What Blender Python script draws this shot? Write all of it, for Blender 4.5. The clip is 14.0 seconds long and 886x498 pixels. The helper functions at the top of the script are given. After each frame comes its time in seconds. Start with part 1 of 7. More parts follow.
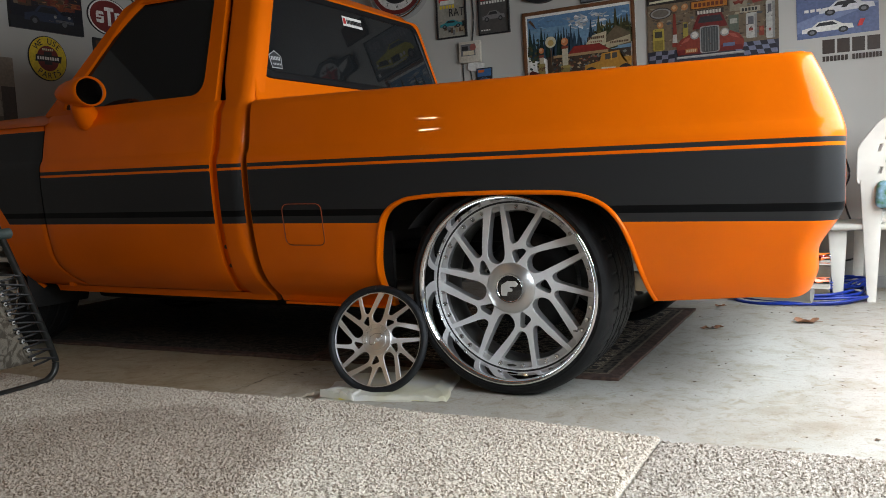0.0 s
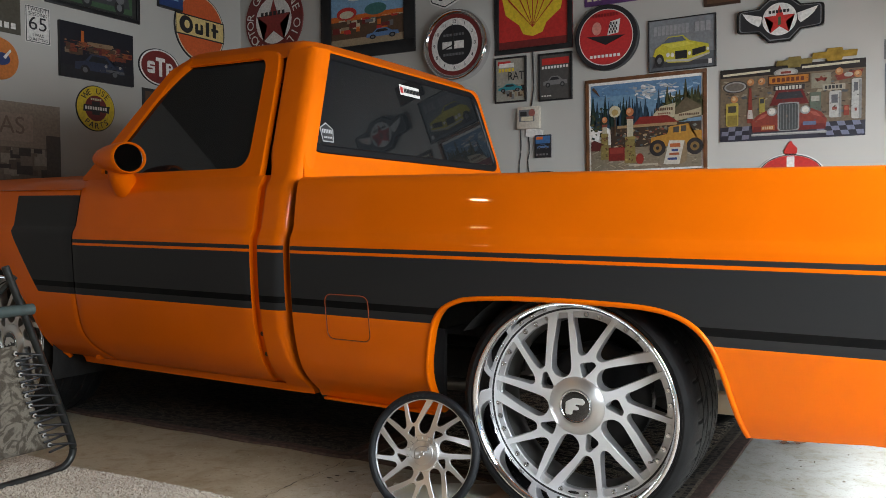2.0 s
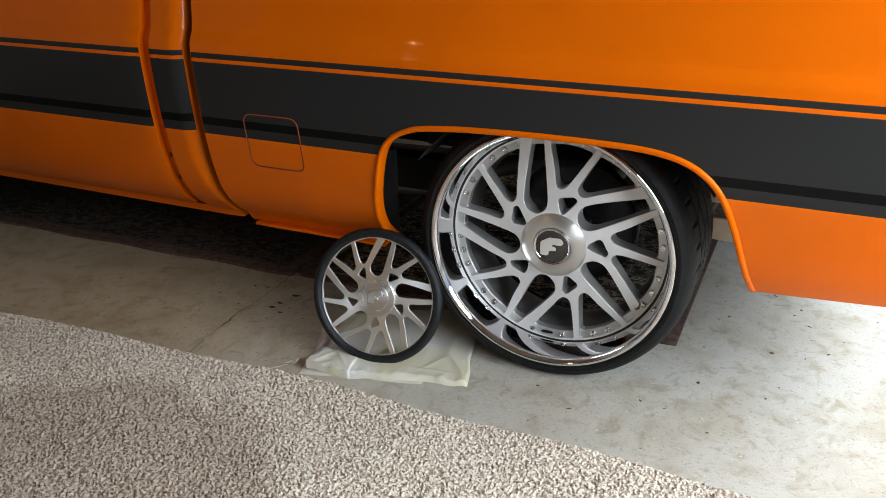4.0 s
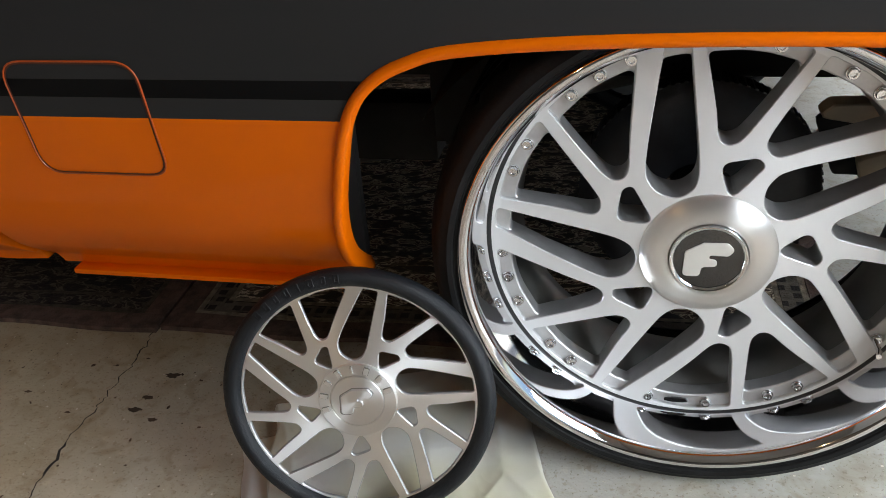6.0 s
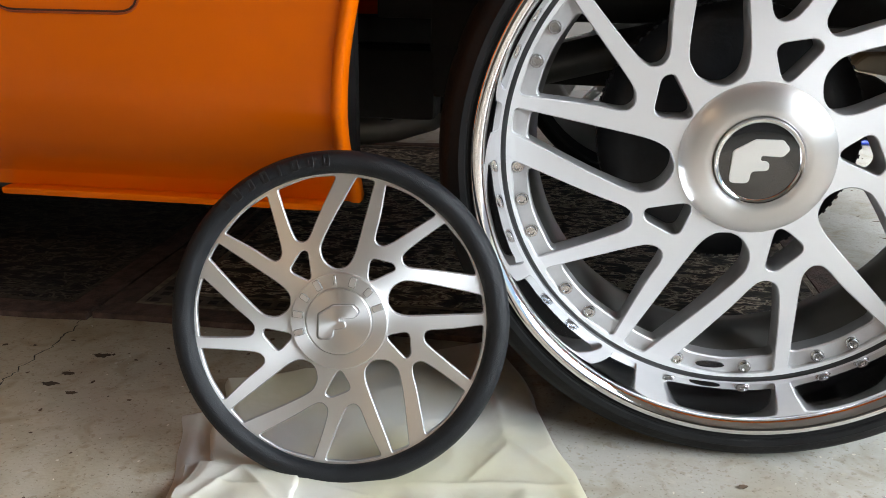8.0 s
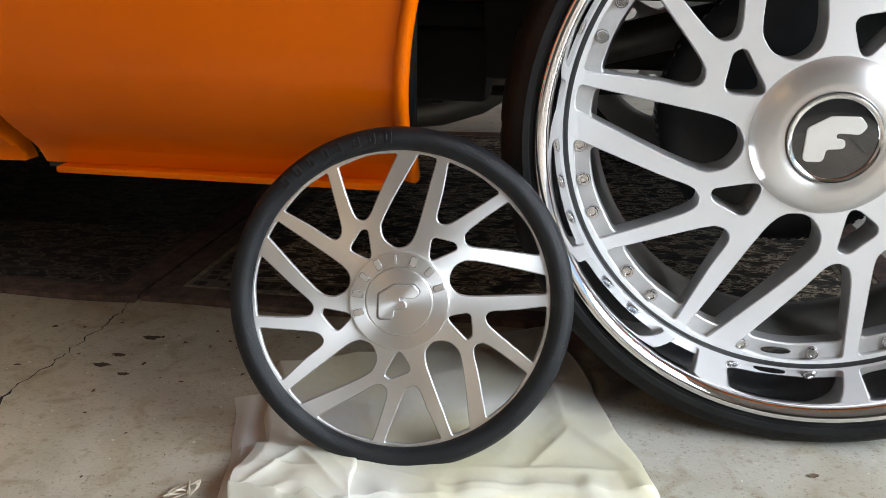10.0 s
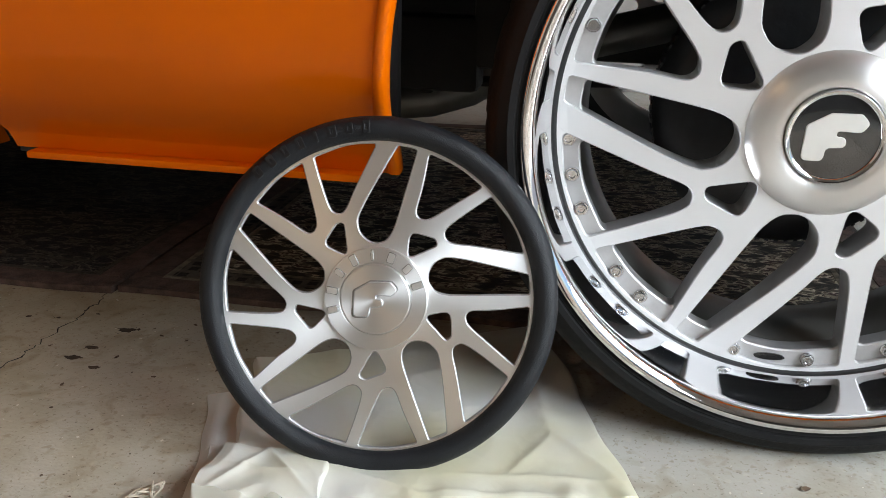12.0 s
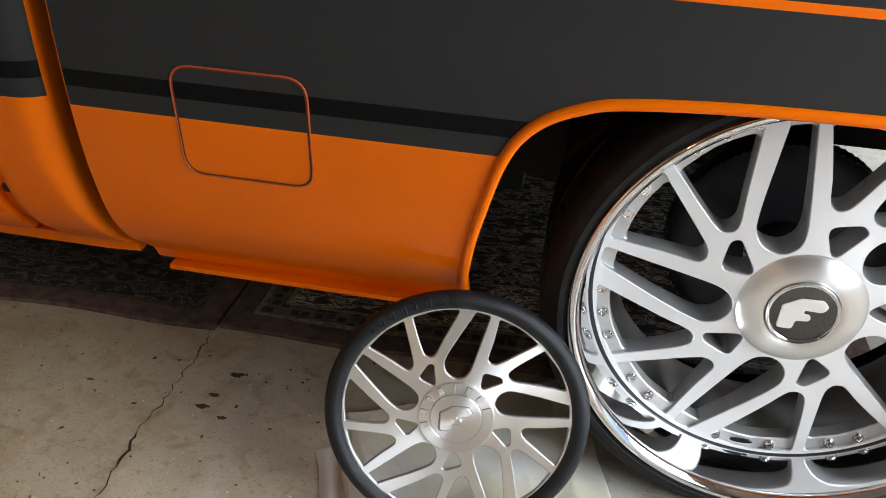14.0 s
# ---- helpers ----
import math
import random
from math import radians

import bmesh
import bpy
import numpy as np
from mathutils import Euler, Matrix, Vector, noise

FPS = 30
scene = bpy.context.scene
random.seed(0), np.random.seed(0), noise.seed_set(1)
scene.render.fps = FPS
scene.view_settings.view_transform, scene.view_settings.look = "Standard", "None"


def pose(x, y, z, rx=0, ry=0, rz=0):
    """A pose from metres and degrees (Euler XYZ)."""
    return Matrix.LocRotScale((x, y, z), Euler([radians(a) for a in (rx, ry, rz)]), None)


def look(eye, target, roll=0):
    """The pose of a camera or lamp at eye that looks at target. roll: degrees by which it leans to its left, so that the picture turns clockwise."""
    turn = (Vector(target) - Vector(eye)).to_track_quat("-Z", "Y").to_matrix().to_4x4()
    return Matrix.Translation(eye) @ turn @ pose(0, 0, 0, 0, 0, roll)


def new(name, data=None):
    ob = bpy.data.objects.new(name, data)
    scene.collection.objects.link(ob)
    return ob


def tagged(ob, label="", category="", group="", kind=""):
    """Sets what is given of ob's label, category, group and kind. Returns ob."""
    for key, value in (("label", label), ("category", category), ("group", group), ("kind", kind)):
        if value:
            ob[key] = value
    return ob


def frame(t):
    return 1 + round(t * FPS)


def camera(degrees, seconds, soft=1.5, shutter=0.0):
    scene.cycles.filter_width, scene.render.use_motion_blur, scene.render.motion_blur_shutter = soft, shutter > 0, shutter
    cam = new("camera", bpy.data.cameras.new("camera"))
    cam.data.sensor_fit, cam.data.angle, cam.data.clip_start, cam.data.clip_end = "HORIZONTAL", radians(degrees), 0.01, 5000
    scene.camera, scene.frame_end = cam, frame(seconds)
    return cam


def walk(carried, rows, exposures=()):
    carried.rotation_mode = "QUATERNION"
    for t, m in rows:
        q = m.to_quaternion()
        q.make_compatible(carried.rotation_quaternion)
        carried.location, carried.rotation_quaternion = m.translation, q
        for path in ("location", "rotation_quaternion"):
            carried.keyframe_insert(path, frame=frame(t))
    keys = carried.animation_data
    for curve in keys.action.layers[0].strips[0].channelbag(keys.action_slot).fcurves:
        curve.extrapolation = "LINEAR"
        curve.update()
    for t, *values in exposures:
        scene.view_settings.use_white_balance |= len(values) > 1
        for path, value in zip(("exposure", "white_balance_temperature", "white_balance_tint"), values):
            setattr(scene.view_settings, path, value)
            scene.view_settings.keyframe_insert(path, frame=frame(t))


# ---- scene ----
# ---- camera ----
cam = camera(56.1, 14.0, soft=0.75)
PATH = [
    (0, (1.177, -2.82, 0.815), (0.272, -1.045, 0.642), -2.9),
    (0.5, (1.18, -2.824, 0.821), (0.273, -1.047, 0.675), -3.1),
    (1, (1.152, -2.788, 0.837), (0.241, -1.012, 0.719), -3.2),
    (1.5, (1.025, -2.632, 0.819), (0.104, -0.859, 0.714), -1.0),
    (2, (0.967, -2.553, 1.001), (-0.022, -0.816, 0.933), -0.4),
    (2.4, (0.974, -2.533, 1.251), (-0.028, -0.82, 0.995), -1.2),
    (2.5, (0.949, -2.518, 1.302), (-0.043, -0.813, 0.973), -1.4),
    (2.7, (0.938, -2.518, 1.336), (-0.008, -0.829, 0.834), -2.3),
    (4.8, (0.310, -1.577, 1.282), (-0.4255, 0.061, 0.401), -2.8),
    (5, (0.218, -1.464, 1.252), (-0.485, 0.162, 0.324), -3.7),
    (5.5, (0.040, -1.256, 1.208), (-0.539, 0.360, 0.182), -3.65),
    (6, (-0.127, -1.046, 1.03), (-0.526, 0.629, 0.012), -5.0),
    (6.5, (-0.195, -0.981, 0.73), (-0.573, 0.758, -0.183), -2.3),
    (7, (-0.211, -1.003, 0.602), (-0.561, 0.829, -0.12), -0.2),
    (7.2, (-0.211, -1.024, 0.619), (-0.504, 0.831, -0.068), -0.0),
    (9.3, (-0.278, -1.055, 0.609), (-0.548, 0.825, -0.018), -0.1),
    (9.5, (-0.276, -1.052, 0.606), (-0.567, 0.822, -0.029), -0.1),
    (10, (-0.281, -1.04, 0.593), (-0.613, 0.822, -0.06), -0.3),
    (10.5, (-0.283, -1.017, 0.585), (-0.632, 0.832, -0.091), -0.5),
    (11, (-0.282, -1.013, 0.581), (-0.644, 0.833, -0.098), -0.8),
    (11.5, (-0.274, -1.006, 0.58), (-0.645, 0.839, -0.096), -1.1),
    (12, (-0.263, -0.993, 0.582), (-0.598, 0.861, -0.086), 0.7),
    (12.5, (-0.188, -1.013, 0.635), (-0.341, 0.867, -0.031), 1.0),
    (13, (-0.222, -1.027, 0.635), (-0.339, 0.868, 0.006), 0.9),
    (13.5, (-0.287, -1.063, 0.765), (-0.471, 0.765, -0.026), 4.5),
    (14, (-0.365, -1.129, 1.085), (-0.645, 0.583, 0.088), 2.4),
]
walk(cam, [(t, look(eye, target, roll)) for t, eye, target, roll in PATH],
     exposures=[(0, -0.15), (1.0, 0.0), (1.5, 0.20), (2.0, 0.48), (2.7, 0.53), (4.8, 0.10), (5.5, 0.5), (6.0, 0.62), (6.5, 0.83), (9.3, 0.9), (12.0, 0.91), (12.6, 0.75), (13.4, 0.65), (14.0, 0.95)])

# ---- light: overcast day through the open garage door, one warm ceiling lamp ----
world = bpy.data.worlds.new("sky")
scene.world = world
world.use_nodes = True
wn = world.node_tree.nodes
sky = wn.new("ShaderNodeTexSky")
sky.sky_type, sky.sun_disc, sky.sun_elevation, sky.sun_rotation = "NISHITA", False, radians(59), radians(243)
world.node_tree.links.new(sky.outputs[0], wn["Background"].inputs[0])
wn["Background"].inputs[1].default_value = 0.11
scene.view_settings.exposure = 0.0


def lamp(name, kind, m, watts, color, **more):
    data = bpy.data.lights.new(name, kind)
    data.energy, data.color = watts, color
    for key, value in more.items():
        if key == "size":
            data.size = value
        if key == "size_y":
            data.size_y = value
        if key == "shape":
            data.shape = value
        if key == "radius":
            data.shadow_soft_size = value
        if key == "angle":
            data.angle = radians(value)
    ob = new(name, data)
    ob.matrix_world = m
    return ob


DOOR_X, WALL_N, WALL_W, WALL_S, CEIL = 1.95, 2.92, -4.16, -4.7, 3.1
lamp("overcast_sun", "SUN", look((-6, -3, 11), (0, 0, 0)), 1.4, (1, 0.97, 0.93), angle=12)
lamp("door_daylight", "AREA", look((DOOR_X + 0.30, -0.30, 1.50), (DOOR_X - 0.26, -0.30, 0.80)), 222, (0.885, 0.95, 1.0), shape="RECTANGLE", size=4.3, size_y=1.35)
lamp("ceiling_bulb", "AREA", look((-2.3, -3.9, 2.345), (-2.3, -3.9, 0)), 14, (1.0, 0.66, 0.36), shape="DISK", size=0.16)


# ---- materials ----
def material(name, color, rough=0.5, metal=0.0, scale=8.0, var=0.15, bump=0.0, bump_scale=60.0, coat=0.0, rough_var=0.1, color2=None, detail=6.0, spec=0.5, vary=0.0):
    """Base colour with two scales of variation, roughness variation and fine relief."""
    m = bpy.data.materials.new(name)
    m.use_nodes = True
    nt = m.node_tree
    n, ln = nt.nodes, nt.links.new
    b = n["Principled BSDF"]
    tc = n.new("ShaderNodeTexCoord")
    n1 = n.new("ShaderNodeTexNoise")
    n1.inputs["Scale"].default_value, n1.inputs["Detail"].default_value = scale, detail
    ln(tc.outputs["Object"], n1.inputs["Vector"])
    mix = n.new("ShaderNodeMix")
    mix.data_type = "RGBA"
    c2 = color2 or tuple(c * (1 - var) for c in color)
    c1 = color if color2 else tuple(min(1, c * (1 + var)) for c in color)
    mix.inputs[6].default_value, mix.inputs[7].default_value = (*c1, 1), (*c2, 1)
    ramp = n.new("ShaderNodeMapRange")
    ramp.inputs[1].default_value, ramp.inputs[2].default_value = 0.35, 0.65
    ln(n1.outputs[0], ramp.inputs[0])
    ln(ramp.outputs[0], mix.inputs[0])
    out = mix.outputs[2]
    if vary:
        oi, hs = n.new("ShaderNodeObjectInfo"), n.new("ShaderNodeHueSaturation")
        mr = n.new("ShaderNodeMapRange")
        mr.inputs[3].default_value, mr.inputs[4].default_value = 1 - vary, 1 + vary
        ln(oi.outputs["Random"], mr.inputs[0])
        ln(mr.outputs[0], hs.inputs["Value"])
        ln(out, hs.inputs["Color"])
        out = hs.outputs[0]
    ln(out, b.inputs["Base Color"])
    n2 = n.new("ShaderNodeTexNoise")
    n2.inputs["Scale"].default_value, n2.inputs["Detail"].default_value = bump_scale, 5.0
    ln(tc.outputs["Object"], n2.inputs["Vector"])
    rr = n.new("ShaderNodeMapRange")
    rr.inputs[3].default_value, rr.inputs[4].default_value = max(0.0, rough - rough_var * rough), min(1.0, rough + rough_var * rough)
    ln(n2.outputs[0], rr.inputs[0])
    ln(rr.outputs[0], b.inputs["Roughness"])
    b.inputs["Metallic"].default_value = metal
    b.inputs["Specular IOR Level"].default_value = spec
    b.inputs["Coat Weight"].default_value = coat
    b.inputs["Coat Roughness"].default_value = 0.03
    if bump:
        bp = n.new("ShaderNodeBump")
        bp.inputs["Strength"].default_value, bp.inputs["Distance"].default_value = bump, 0.01
        ln(n2.outputs[0], bp.inputs["Height"])
        ln(bp.outputs[0], b.inputs["Normal"])
    return m


def node_of(m, kind):
    return [x for x in m.node_tree.nodes if x.bl_idname == kind]


def brushed(name, color, rough, stretch=0.88, metal=1.0):
    """Brushed aluminium: fine rings or strokes that stretch the gloss."""
    m = material(name, color, rough, metal, 5, 0.02, 0.0, 40, rough_var=0.0)
    n, ln = m.node_tree.nodes, m.node_tree.links.new
    b = n["Principled BSDF"]
    b.inputs["Anisotropic"].default_value = stretch
    b.inputs["Anisotropic Rotation"].default_value = 0.25
    tg = n.new("ShaderNodeTangent")
    tg.direction_type, tg.axis = "RADIAL", "Y"
    ln(tg.outputs[0], b.inputs["Tangent"])
    return m


def truck_paint():
    """Clear-coated orange with satin charcoal side stripes, laid out by height and length on the body."""
    m = material("truck_paint", (0.74, 0.136, 0.0002), 0.5, 0.0, 3, 0.05, 0.0, 900, coat=0.34, rough_var=0.15, spec=0.03)
    n, ln = m.node_tree.nodes, m.node_tree.links.new
    b = n["Principled BSDF"]
    tc, sp = n.new("ShaderNodeTexCoord"), n.new("ShaderNodeSeparateXYZ")
    ln(tc.outputs["Object"], sp.inputs[0])

    def calc(op, a, c):
        q = n.new("ShaderNodeMath")
        q.operation = op
        for k, v in enumerate((a, c)):
            if isinstance(v, (int, float)):
                q.inputs[k].default_value = v
            else:
                ln(v, q.inputs[k])
        return q.outputs[0]

    x, y, z = sp.outputs

    def band(lo, hi):
        return calc("MULTIPLY", calc("GREATER_THAN", z, lo), calc("LESS_THAN", z, hi))

    rear = calc("GREATER_THAN", x, -2.325)
    side = calc("LESS_THAN", y, 0.02)
    fender = calc("MULTIPLY", calc("LESS_THAN", x, -2.325), calc("MULTIPLY", calc("GREATER_THAN", x, -2.772), calc("GREATER_THAN", calc("ADD", x, calc("MULTIPLY", z, 0.66)), -2.1615)))
    gray = calc("MAXIMUM", calc("MULTIPLY", rear, calc("MAXIMUM", band(0.646, 0.867), band(0.878, 0.894))), calc("MULTIPLY", fender, band(0.646, 1.09)))
    # the turned-in edges at the door gap and before the bed stay orange
    gaps = calc("MAXIMUM", calc("LESS_THAN", calc("ABSOLUTE", calc("ADD", x, 1.2575), 0.0), 0.0185), calc("LESS_THAN", calc("ABSOLUTE", calc("ADD", x, 1.0975), 0.0), 0.0245))
    side = calc("MULTIPLY", side, calc("SUBTRACT", 1.0, gaps))
    gray = calc("MULTIPLY", gray, side)
    black = calc("MULTIPLY", calc("MULTIPLY", band(0.675, 0.700), side), calc("MAXIMUM", rear, fender))
    out = b.inputs["Base Color"].links[0].from_socket
    for mask, col in ((gray, (0.020, 0.0198, 0.0205, 1)), (black, (0.003, 0.003, 0.0033, 1))):
        mx = n.new("ShaderNodeMix")
        mx.data_type = "RGBA"
        ln(mask, mx.inputs[0])
        ln(out, mx.inputs[6])
        mx.inputs[7].default_value = col
        out = mx.outputs[2]
    ln(out, b.inputs["Base Color"])
    cw = calc("SUBTRACT", 0.34, calc("MULTIPLY", gray, 0.20))
    ln(cw, b.inputs["Coat Weight"])
    ln(calc("ADD", 0.05, calc("MULTIPLY", calc("SUBTRACT", gray, black), 0.08)), b.inputs["Specular IOR Level"])
    # metal flake in the orange only
    ln(calc("MULTIPLY", calc("SUBTRACT", 1.0, calc("MAXIMUM", gray, black)), 0.15), b.inputs["Metallic"])
    return m


PAINT = truck_paint()
ORANGE = material("orange_paint", (0.74, 0.136, 0.0002), 0.5, 0.15, 3, 0.05, coat=0.25, spec=0.03)
BLACK = material("black_satin", (0.012, 0.012, 0.013), 0.5, 0.0, 12, 0.3, 0.1)
DRUM = material("drum_black", (0.014, 0.015, 0.018), 0.38, 0.2, 30, 0.3, 0.1)
UNDER = material("underbody_black", (0.011, 0.0105, 0.010), 0.7, 0.0, 9, 0.4, 0.3, 40)
RUBBER = material("tyre_rubber", (0.0085, 0.0085, 0.009), 0.6, 0.0, 20, 0.25, 0.12, 120, spec=0.2)
LEATHER = material("grip_leather", (0.008, 0.0095, 0.012), 0.45, 0.0, 30, 0.2, 0.25, 900, spec=0.35)
CHROME = material("polished_lip", (0.76, 0.76, 0.775), 0.06, 1.0, 3, 0.02, 0.0, 40, rough_var=0.5)
ALU = brushed("brushed_aluminium", (0.95, 0.95, 0.95), 0.45, 0.75)
ALU_FACE = brushed("brushed_wheel_face", (0.71, 0.71, 0.715), 0.60, 0.40, 0.35)
HUB = brushed("spun_aluminium", (0.70, 0.695, 0.69), 0.40, 0.80, 0.92)
SPUN = brushed("spun_hub_aluminium", (0.86, 0.855, 0.85), 0.44, 0.70)
ALU_CAP = material("satin_aluminium", (0.94, 0.935, 0.925), 0.42, 1.0, 12, 0.04, 0.015, 300)
ALU_SIDE = material("machined_aluminium", (0.58, 0.58, 0.585), 0.58, 1.0, 30, 0.08, 0.02, 200)
BARREL = material("barrel_grey", (0.22, 0.215, 0.205), 0.4, 0.6, 10, 0.15, 0.05)
GLASS = material("tinted_glass", (0.010, 0.011, 0.012), 0.03, 0.0, 2, 0.1, 0.0, 5, coat=0.0, spec=0.5)
CONCRETE = material("garage_concrete", (0.455, 0.45, 0.415), 0.62, 0.0, 1.6, 0.10, 0.16, 150, color2=(0.40, 0.38, 0.335))
def concrete_stains_and_lamplight(m):
    n, ln = m.node_tree.nodes, m.node_tree.links.new
    b = n["Principled BSDF"]
    tc = n.new("ShaderNodeTexCoord")
    out = b.inputs["Base Color"].links[0].from_socket
    for scale, lo, hi, col, dist in ((1.3, 0.45, 0.75, (0.90, 0.88, 0.85, 1), 0.2), (6.0, 0.48, 0.68, (0.84, 0.80, 0.73, 1), 0.9), (16.0, 0.54, 0.70, (0.80, 0.75, 0.66, 1), 0.9), (34.0, 0.60, 0.72, (0.84, 0.79, 0.72, 1), 0.4), (75.0, 0.60, 0.67, (0.80, 0.75, 0.69, 1), 0.0), (190.0, 0.61, 0.67, (0.66, 0.62, 0.57, 1), 0.0), (11.0, 0.58, 0.74, (1.08, 1.07, 1.05, 1), 0.4), (60.0, 0.61, 0.69, (1.10, 1.09, 1.06, 1), 0.0)):
        q, r, mx = n.new("ShaderNodeTexNoise"), n.new("ShaderNodeMapRange"), n.new("ShaderNodeMix")
        q.inputs["Scale"].default_value, q.inputs["Detail"].default_value, q.inputs["Distortion"].default_value = scale, 5.0, dist
        ln(tc.outputs["Object"], q.inputs["Vector"])
        r.inputs[1].default_value, r.inputs[2].default_value = lo, hi
        ln(q.outputs[0], r.inputs[0])
        mx.data_type, mx.blend_type = "RGBA", "MULTIPLY"
        ln(r.outputs[0], mx.inputs[0])
        ln(out, mx.inputs[6])
        mx.inputs[7].default_value = col
        out = mx.outputs[2]
    # a ragged brown tint round the cab: dirt, with warm lamp light painted in
    ds, nz, ad, mr, mx = n.new("ShaderNodeVectorMath"), n.new("ShaderNodeTexNoise"), n.new("ShaderNodeMath"), n.new("ShaderNodeMapRange"), n.new("ShaderNodeMix")
    ds.operation, ad.operation = "DISTANCE", "MULTIPLY_ADD"
    ds.inputs[1].default_value = (-1.9, 0.05, 0)
    nz.inputs["Scale"].default_value, nz.inputs["Detail"].default_value = 2.6, 6.0
    ln(tc.outputs["Object"], ds.inputs[0])
    ln(tc.outputs["Object"], nz.inputs["Vector"])
    ln(nz.outputs[0], ad.inputs[0])
    ad.inputs[1].default_value = 0.9
    ln(ds.outputs["Value"], ad.inputs[2])
    mr.inputs[1].default_value, mr.inputs[2].default_value, mr.inputs[3].default_value, mr.inputs[4].default_value = 1.2, 2.1, 1.0, 0.0
    ln(ad.outputs[0], mr.inputs[0])
    mx.data_type, mx.blend_type = "RGBA", "MULTIPLY"
    ln(mr.outputs[0], mx.inputs[0])
    ln(out, mx.inputs[6])
    mx.inputs[7].default_value = (1.0, 0.875, 0.68, 1)
    ln(mx.outputs[2], b.inputs["Base Color"])


concrete_stains_and_lamplight(CONCRETE)
PLASTER = material("painted_wall", (0.47, 0.455, 0.42), 0.8, 0.0, 1.2, 0.04, 0.06, 160)
# unseen wall and ceiling, their tones picked to weaken or lift bounced light
SOUTHWALL = material("unseen_wall_tone", (0.07, 0.064, 0.056), 0.8, 0.0, 2, 0.15, 0.1, 60)
CEILING = material("unseen_ceiling_tone", (0.26, 0.245, 0.22), 0.85, 0.0, 1.2, 0.04, 0.1, 90)


# ---- building helpers ----
def part(name, bm, mat, parent=None, label="", smooth=False, sharp=35):
    """Links a bmesh as one mesh object, under parent if there is one."""
    me = bpy.data.meshes.new(name)
    bm.normal_update()
    bm.to_mesh(me)
    bm.free()
    for mt in mat if isinstance(mat, (list, tuple)) else (mat,):
        me.materials.append(mt)
    if smooth:
        me.shade_smooth()
        me.set_sharp_from_angle(angle=radians(sharp))
    ob = new(name, me)
    ob.parent = parent
    if label:
        ob["label"] = label
    return ob


def thing(name, m, label, category, group="", kind=""):
    ob = new(name)
    ob.empty_display_size = 0.1
    ob.matrix_world = m
    return tagged(ob, label, category, group, kind)


def box(bm, x0, x1, y0, y1, z0, z1, bevel=0.0, segs=2, m=None):
    mid = Vector(((x0 + x1) / 2, (y0 + y1) / 2, (z0 + z1) / 2))
    g = bmesh.ops.create_cube(bm, size=1.0)
    vs = g["verts"]
    bmesh.ops.scale(bm, vec=(abs(x1 - x0), abs(y1 - y0), abs(z1 - z0)), verts=vs)
    bmesh.ops.translate(bm, vec=mid, verts=vs)
    if bevel:
        es = list({e for v in vs for e in v.link_edges})
        r = bmesh.ops.bevel(bm, geom=es, offset=bevel, segments=segs, profile=0.5, affect="EDGES")
        vs = list({v for f in r["faces"] for v in f.verts} | {v for v in vs if v.is_valid})
    if m is not None:
        bmesh.ops.transform(bm, matrix=m, verts=vs)
    return vs


def lathe(bm, profile, segs=96, mat=0, axis="y", closed=False):
    """Turns (radius, along) points round the y (or z) axis."""
    rings = []
    for r, a in profile:
        ring = []
        for k in range(segs):
            w = 2 * math.pi * k / segs
            c, s = math.cos(w) * r, math.sin(w) * r
            ring.append(bm.verts.new((c, a, s) if axis == "y" else (c, s, a)))
        rings.append(ring)
    pairs = list(zip(rings, rings[1:])) + ([(rings[-1], rings[0])] if closed else [])
    for A, B in pairs:
        for k in range(segs):
            j = (k + 1) % segs
            f = bm.faces.new((A[k], A[j], B[j], B[k]) if axis == "y" else (A[k], B[k], B[j], A[j]))
            f.material_index = mat
    return rings


def cap(bm, ring, mat=0, flip=False):
    f = bm.faces.new(ring[::-1] if flip else ring)
    f.material_index = mat
    return f


def tube(bm, pts, r, segs=10, mat=0, closed=False):
    """A round bar along points."""
    pts = [Vector(p) for p in pts]
    rings, n = [], len(pts)
    up = Vector((0, 0, 1))
    for i, p in enumerate(pts):
        a = pts[(i - 1) % n] if closed or i else pts[0]
        b = pts[(i + 1) % n] if closed or i < n - 1 else pts[-1]
        d = (b - a).normalized()
        side = d.cross(up)
        if side.length < 0.05:
            side = d.cross(Vector((1, 0, 0)))
        side.normalize()
        u = side.cross(d).normalized()
        rr = r[i] if isinstance(r, (list, tuple)) else r
        rings.append([bm.verts.new(p + side * math.cos(2 * math.pi * k / segs) * rr + u * math.sin(2 * math.pi * k / segs) * rr) for k in range(segs)])
    todo = list(zip(rings, rings[1:])) + ([(rings[-1], rings[0])] if closed else [])
    for A, B in todo:
        for k in range(segs):
            j = (k + 1) % segs
            bm.faces.new((A[k], A[j], B[j], B[k])).material_index = mat
    if not closed:
        cap(bm, rings[0], mat, True)
        cap(bm, rings[-1], mat)
    return rings


def smooth_path(pts, step=8):
    """Catmull-Rom through the points."""
    P = [Vector(p) for p in pts]
    P = [2 * P[0] - P[1]] + P + [2 * P[-1] - P[-2]]
    out = []
    for i in range(1, len(P) - 2):
        a, b, c, d = P[i - 1 : i + 3]
        for k in range(step):
            t = k / step
            out.append(0.5 * (2 * b + (c - a) * t + (2 * a - 5 * b + 4 * c - d) * t * t + (3 * b - a - 3 * c + d) * t ** 3))
    return out + [P[-2]]


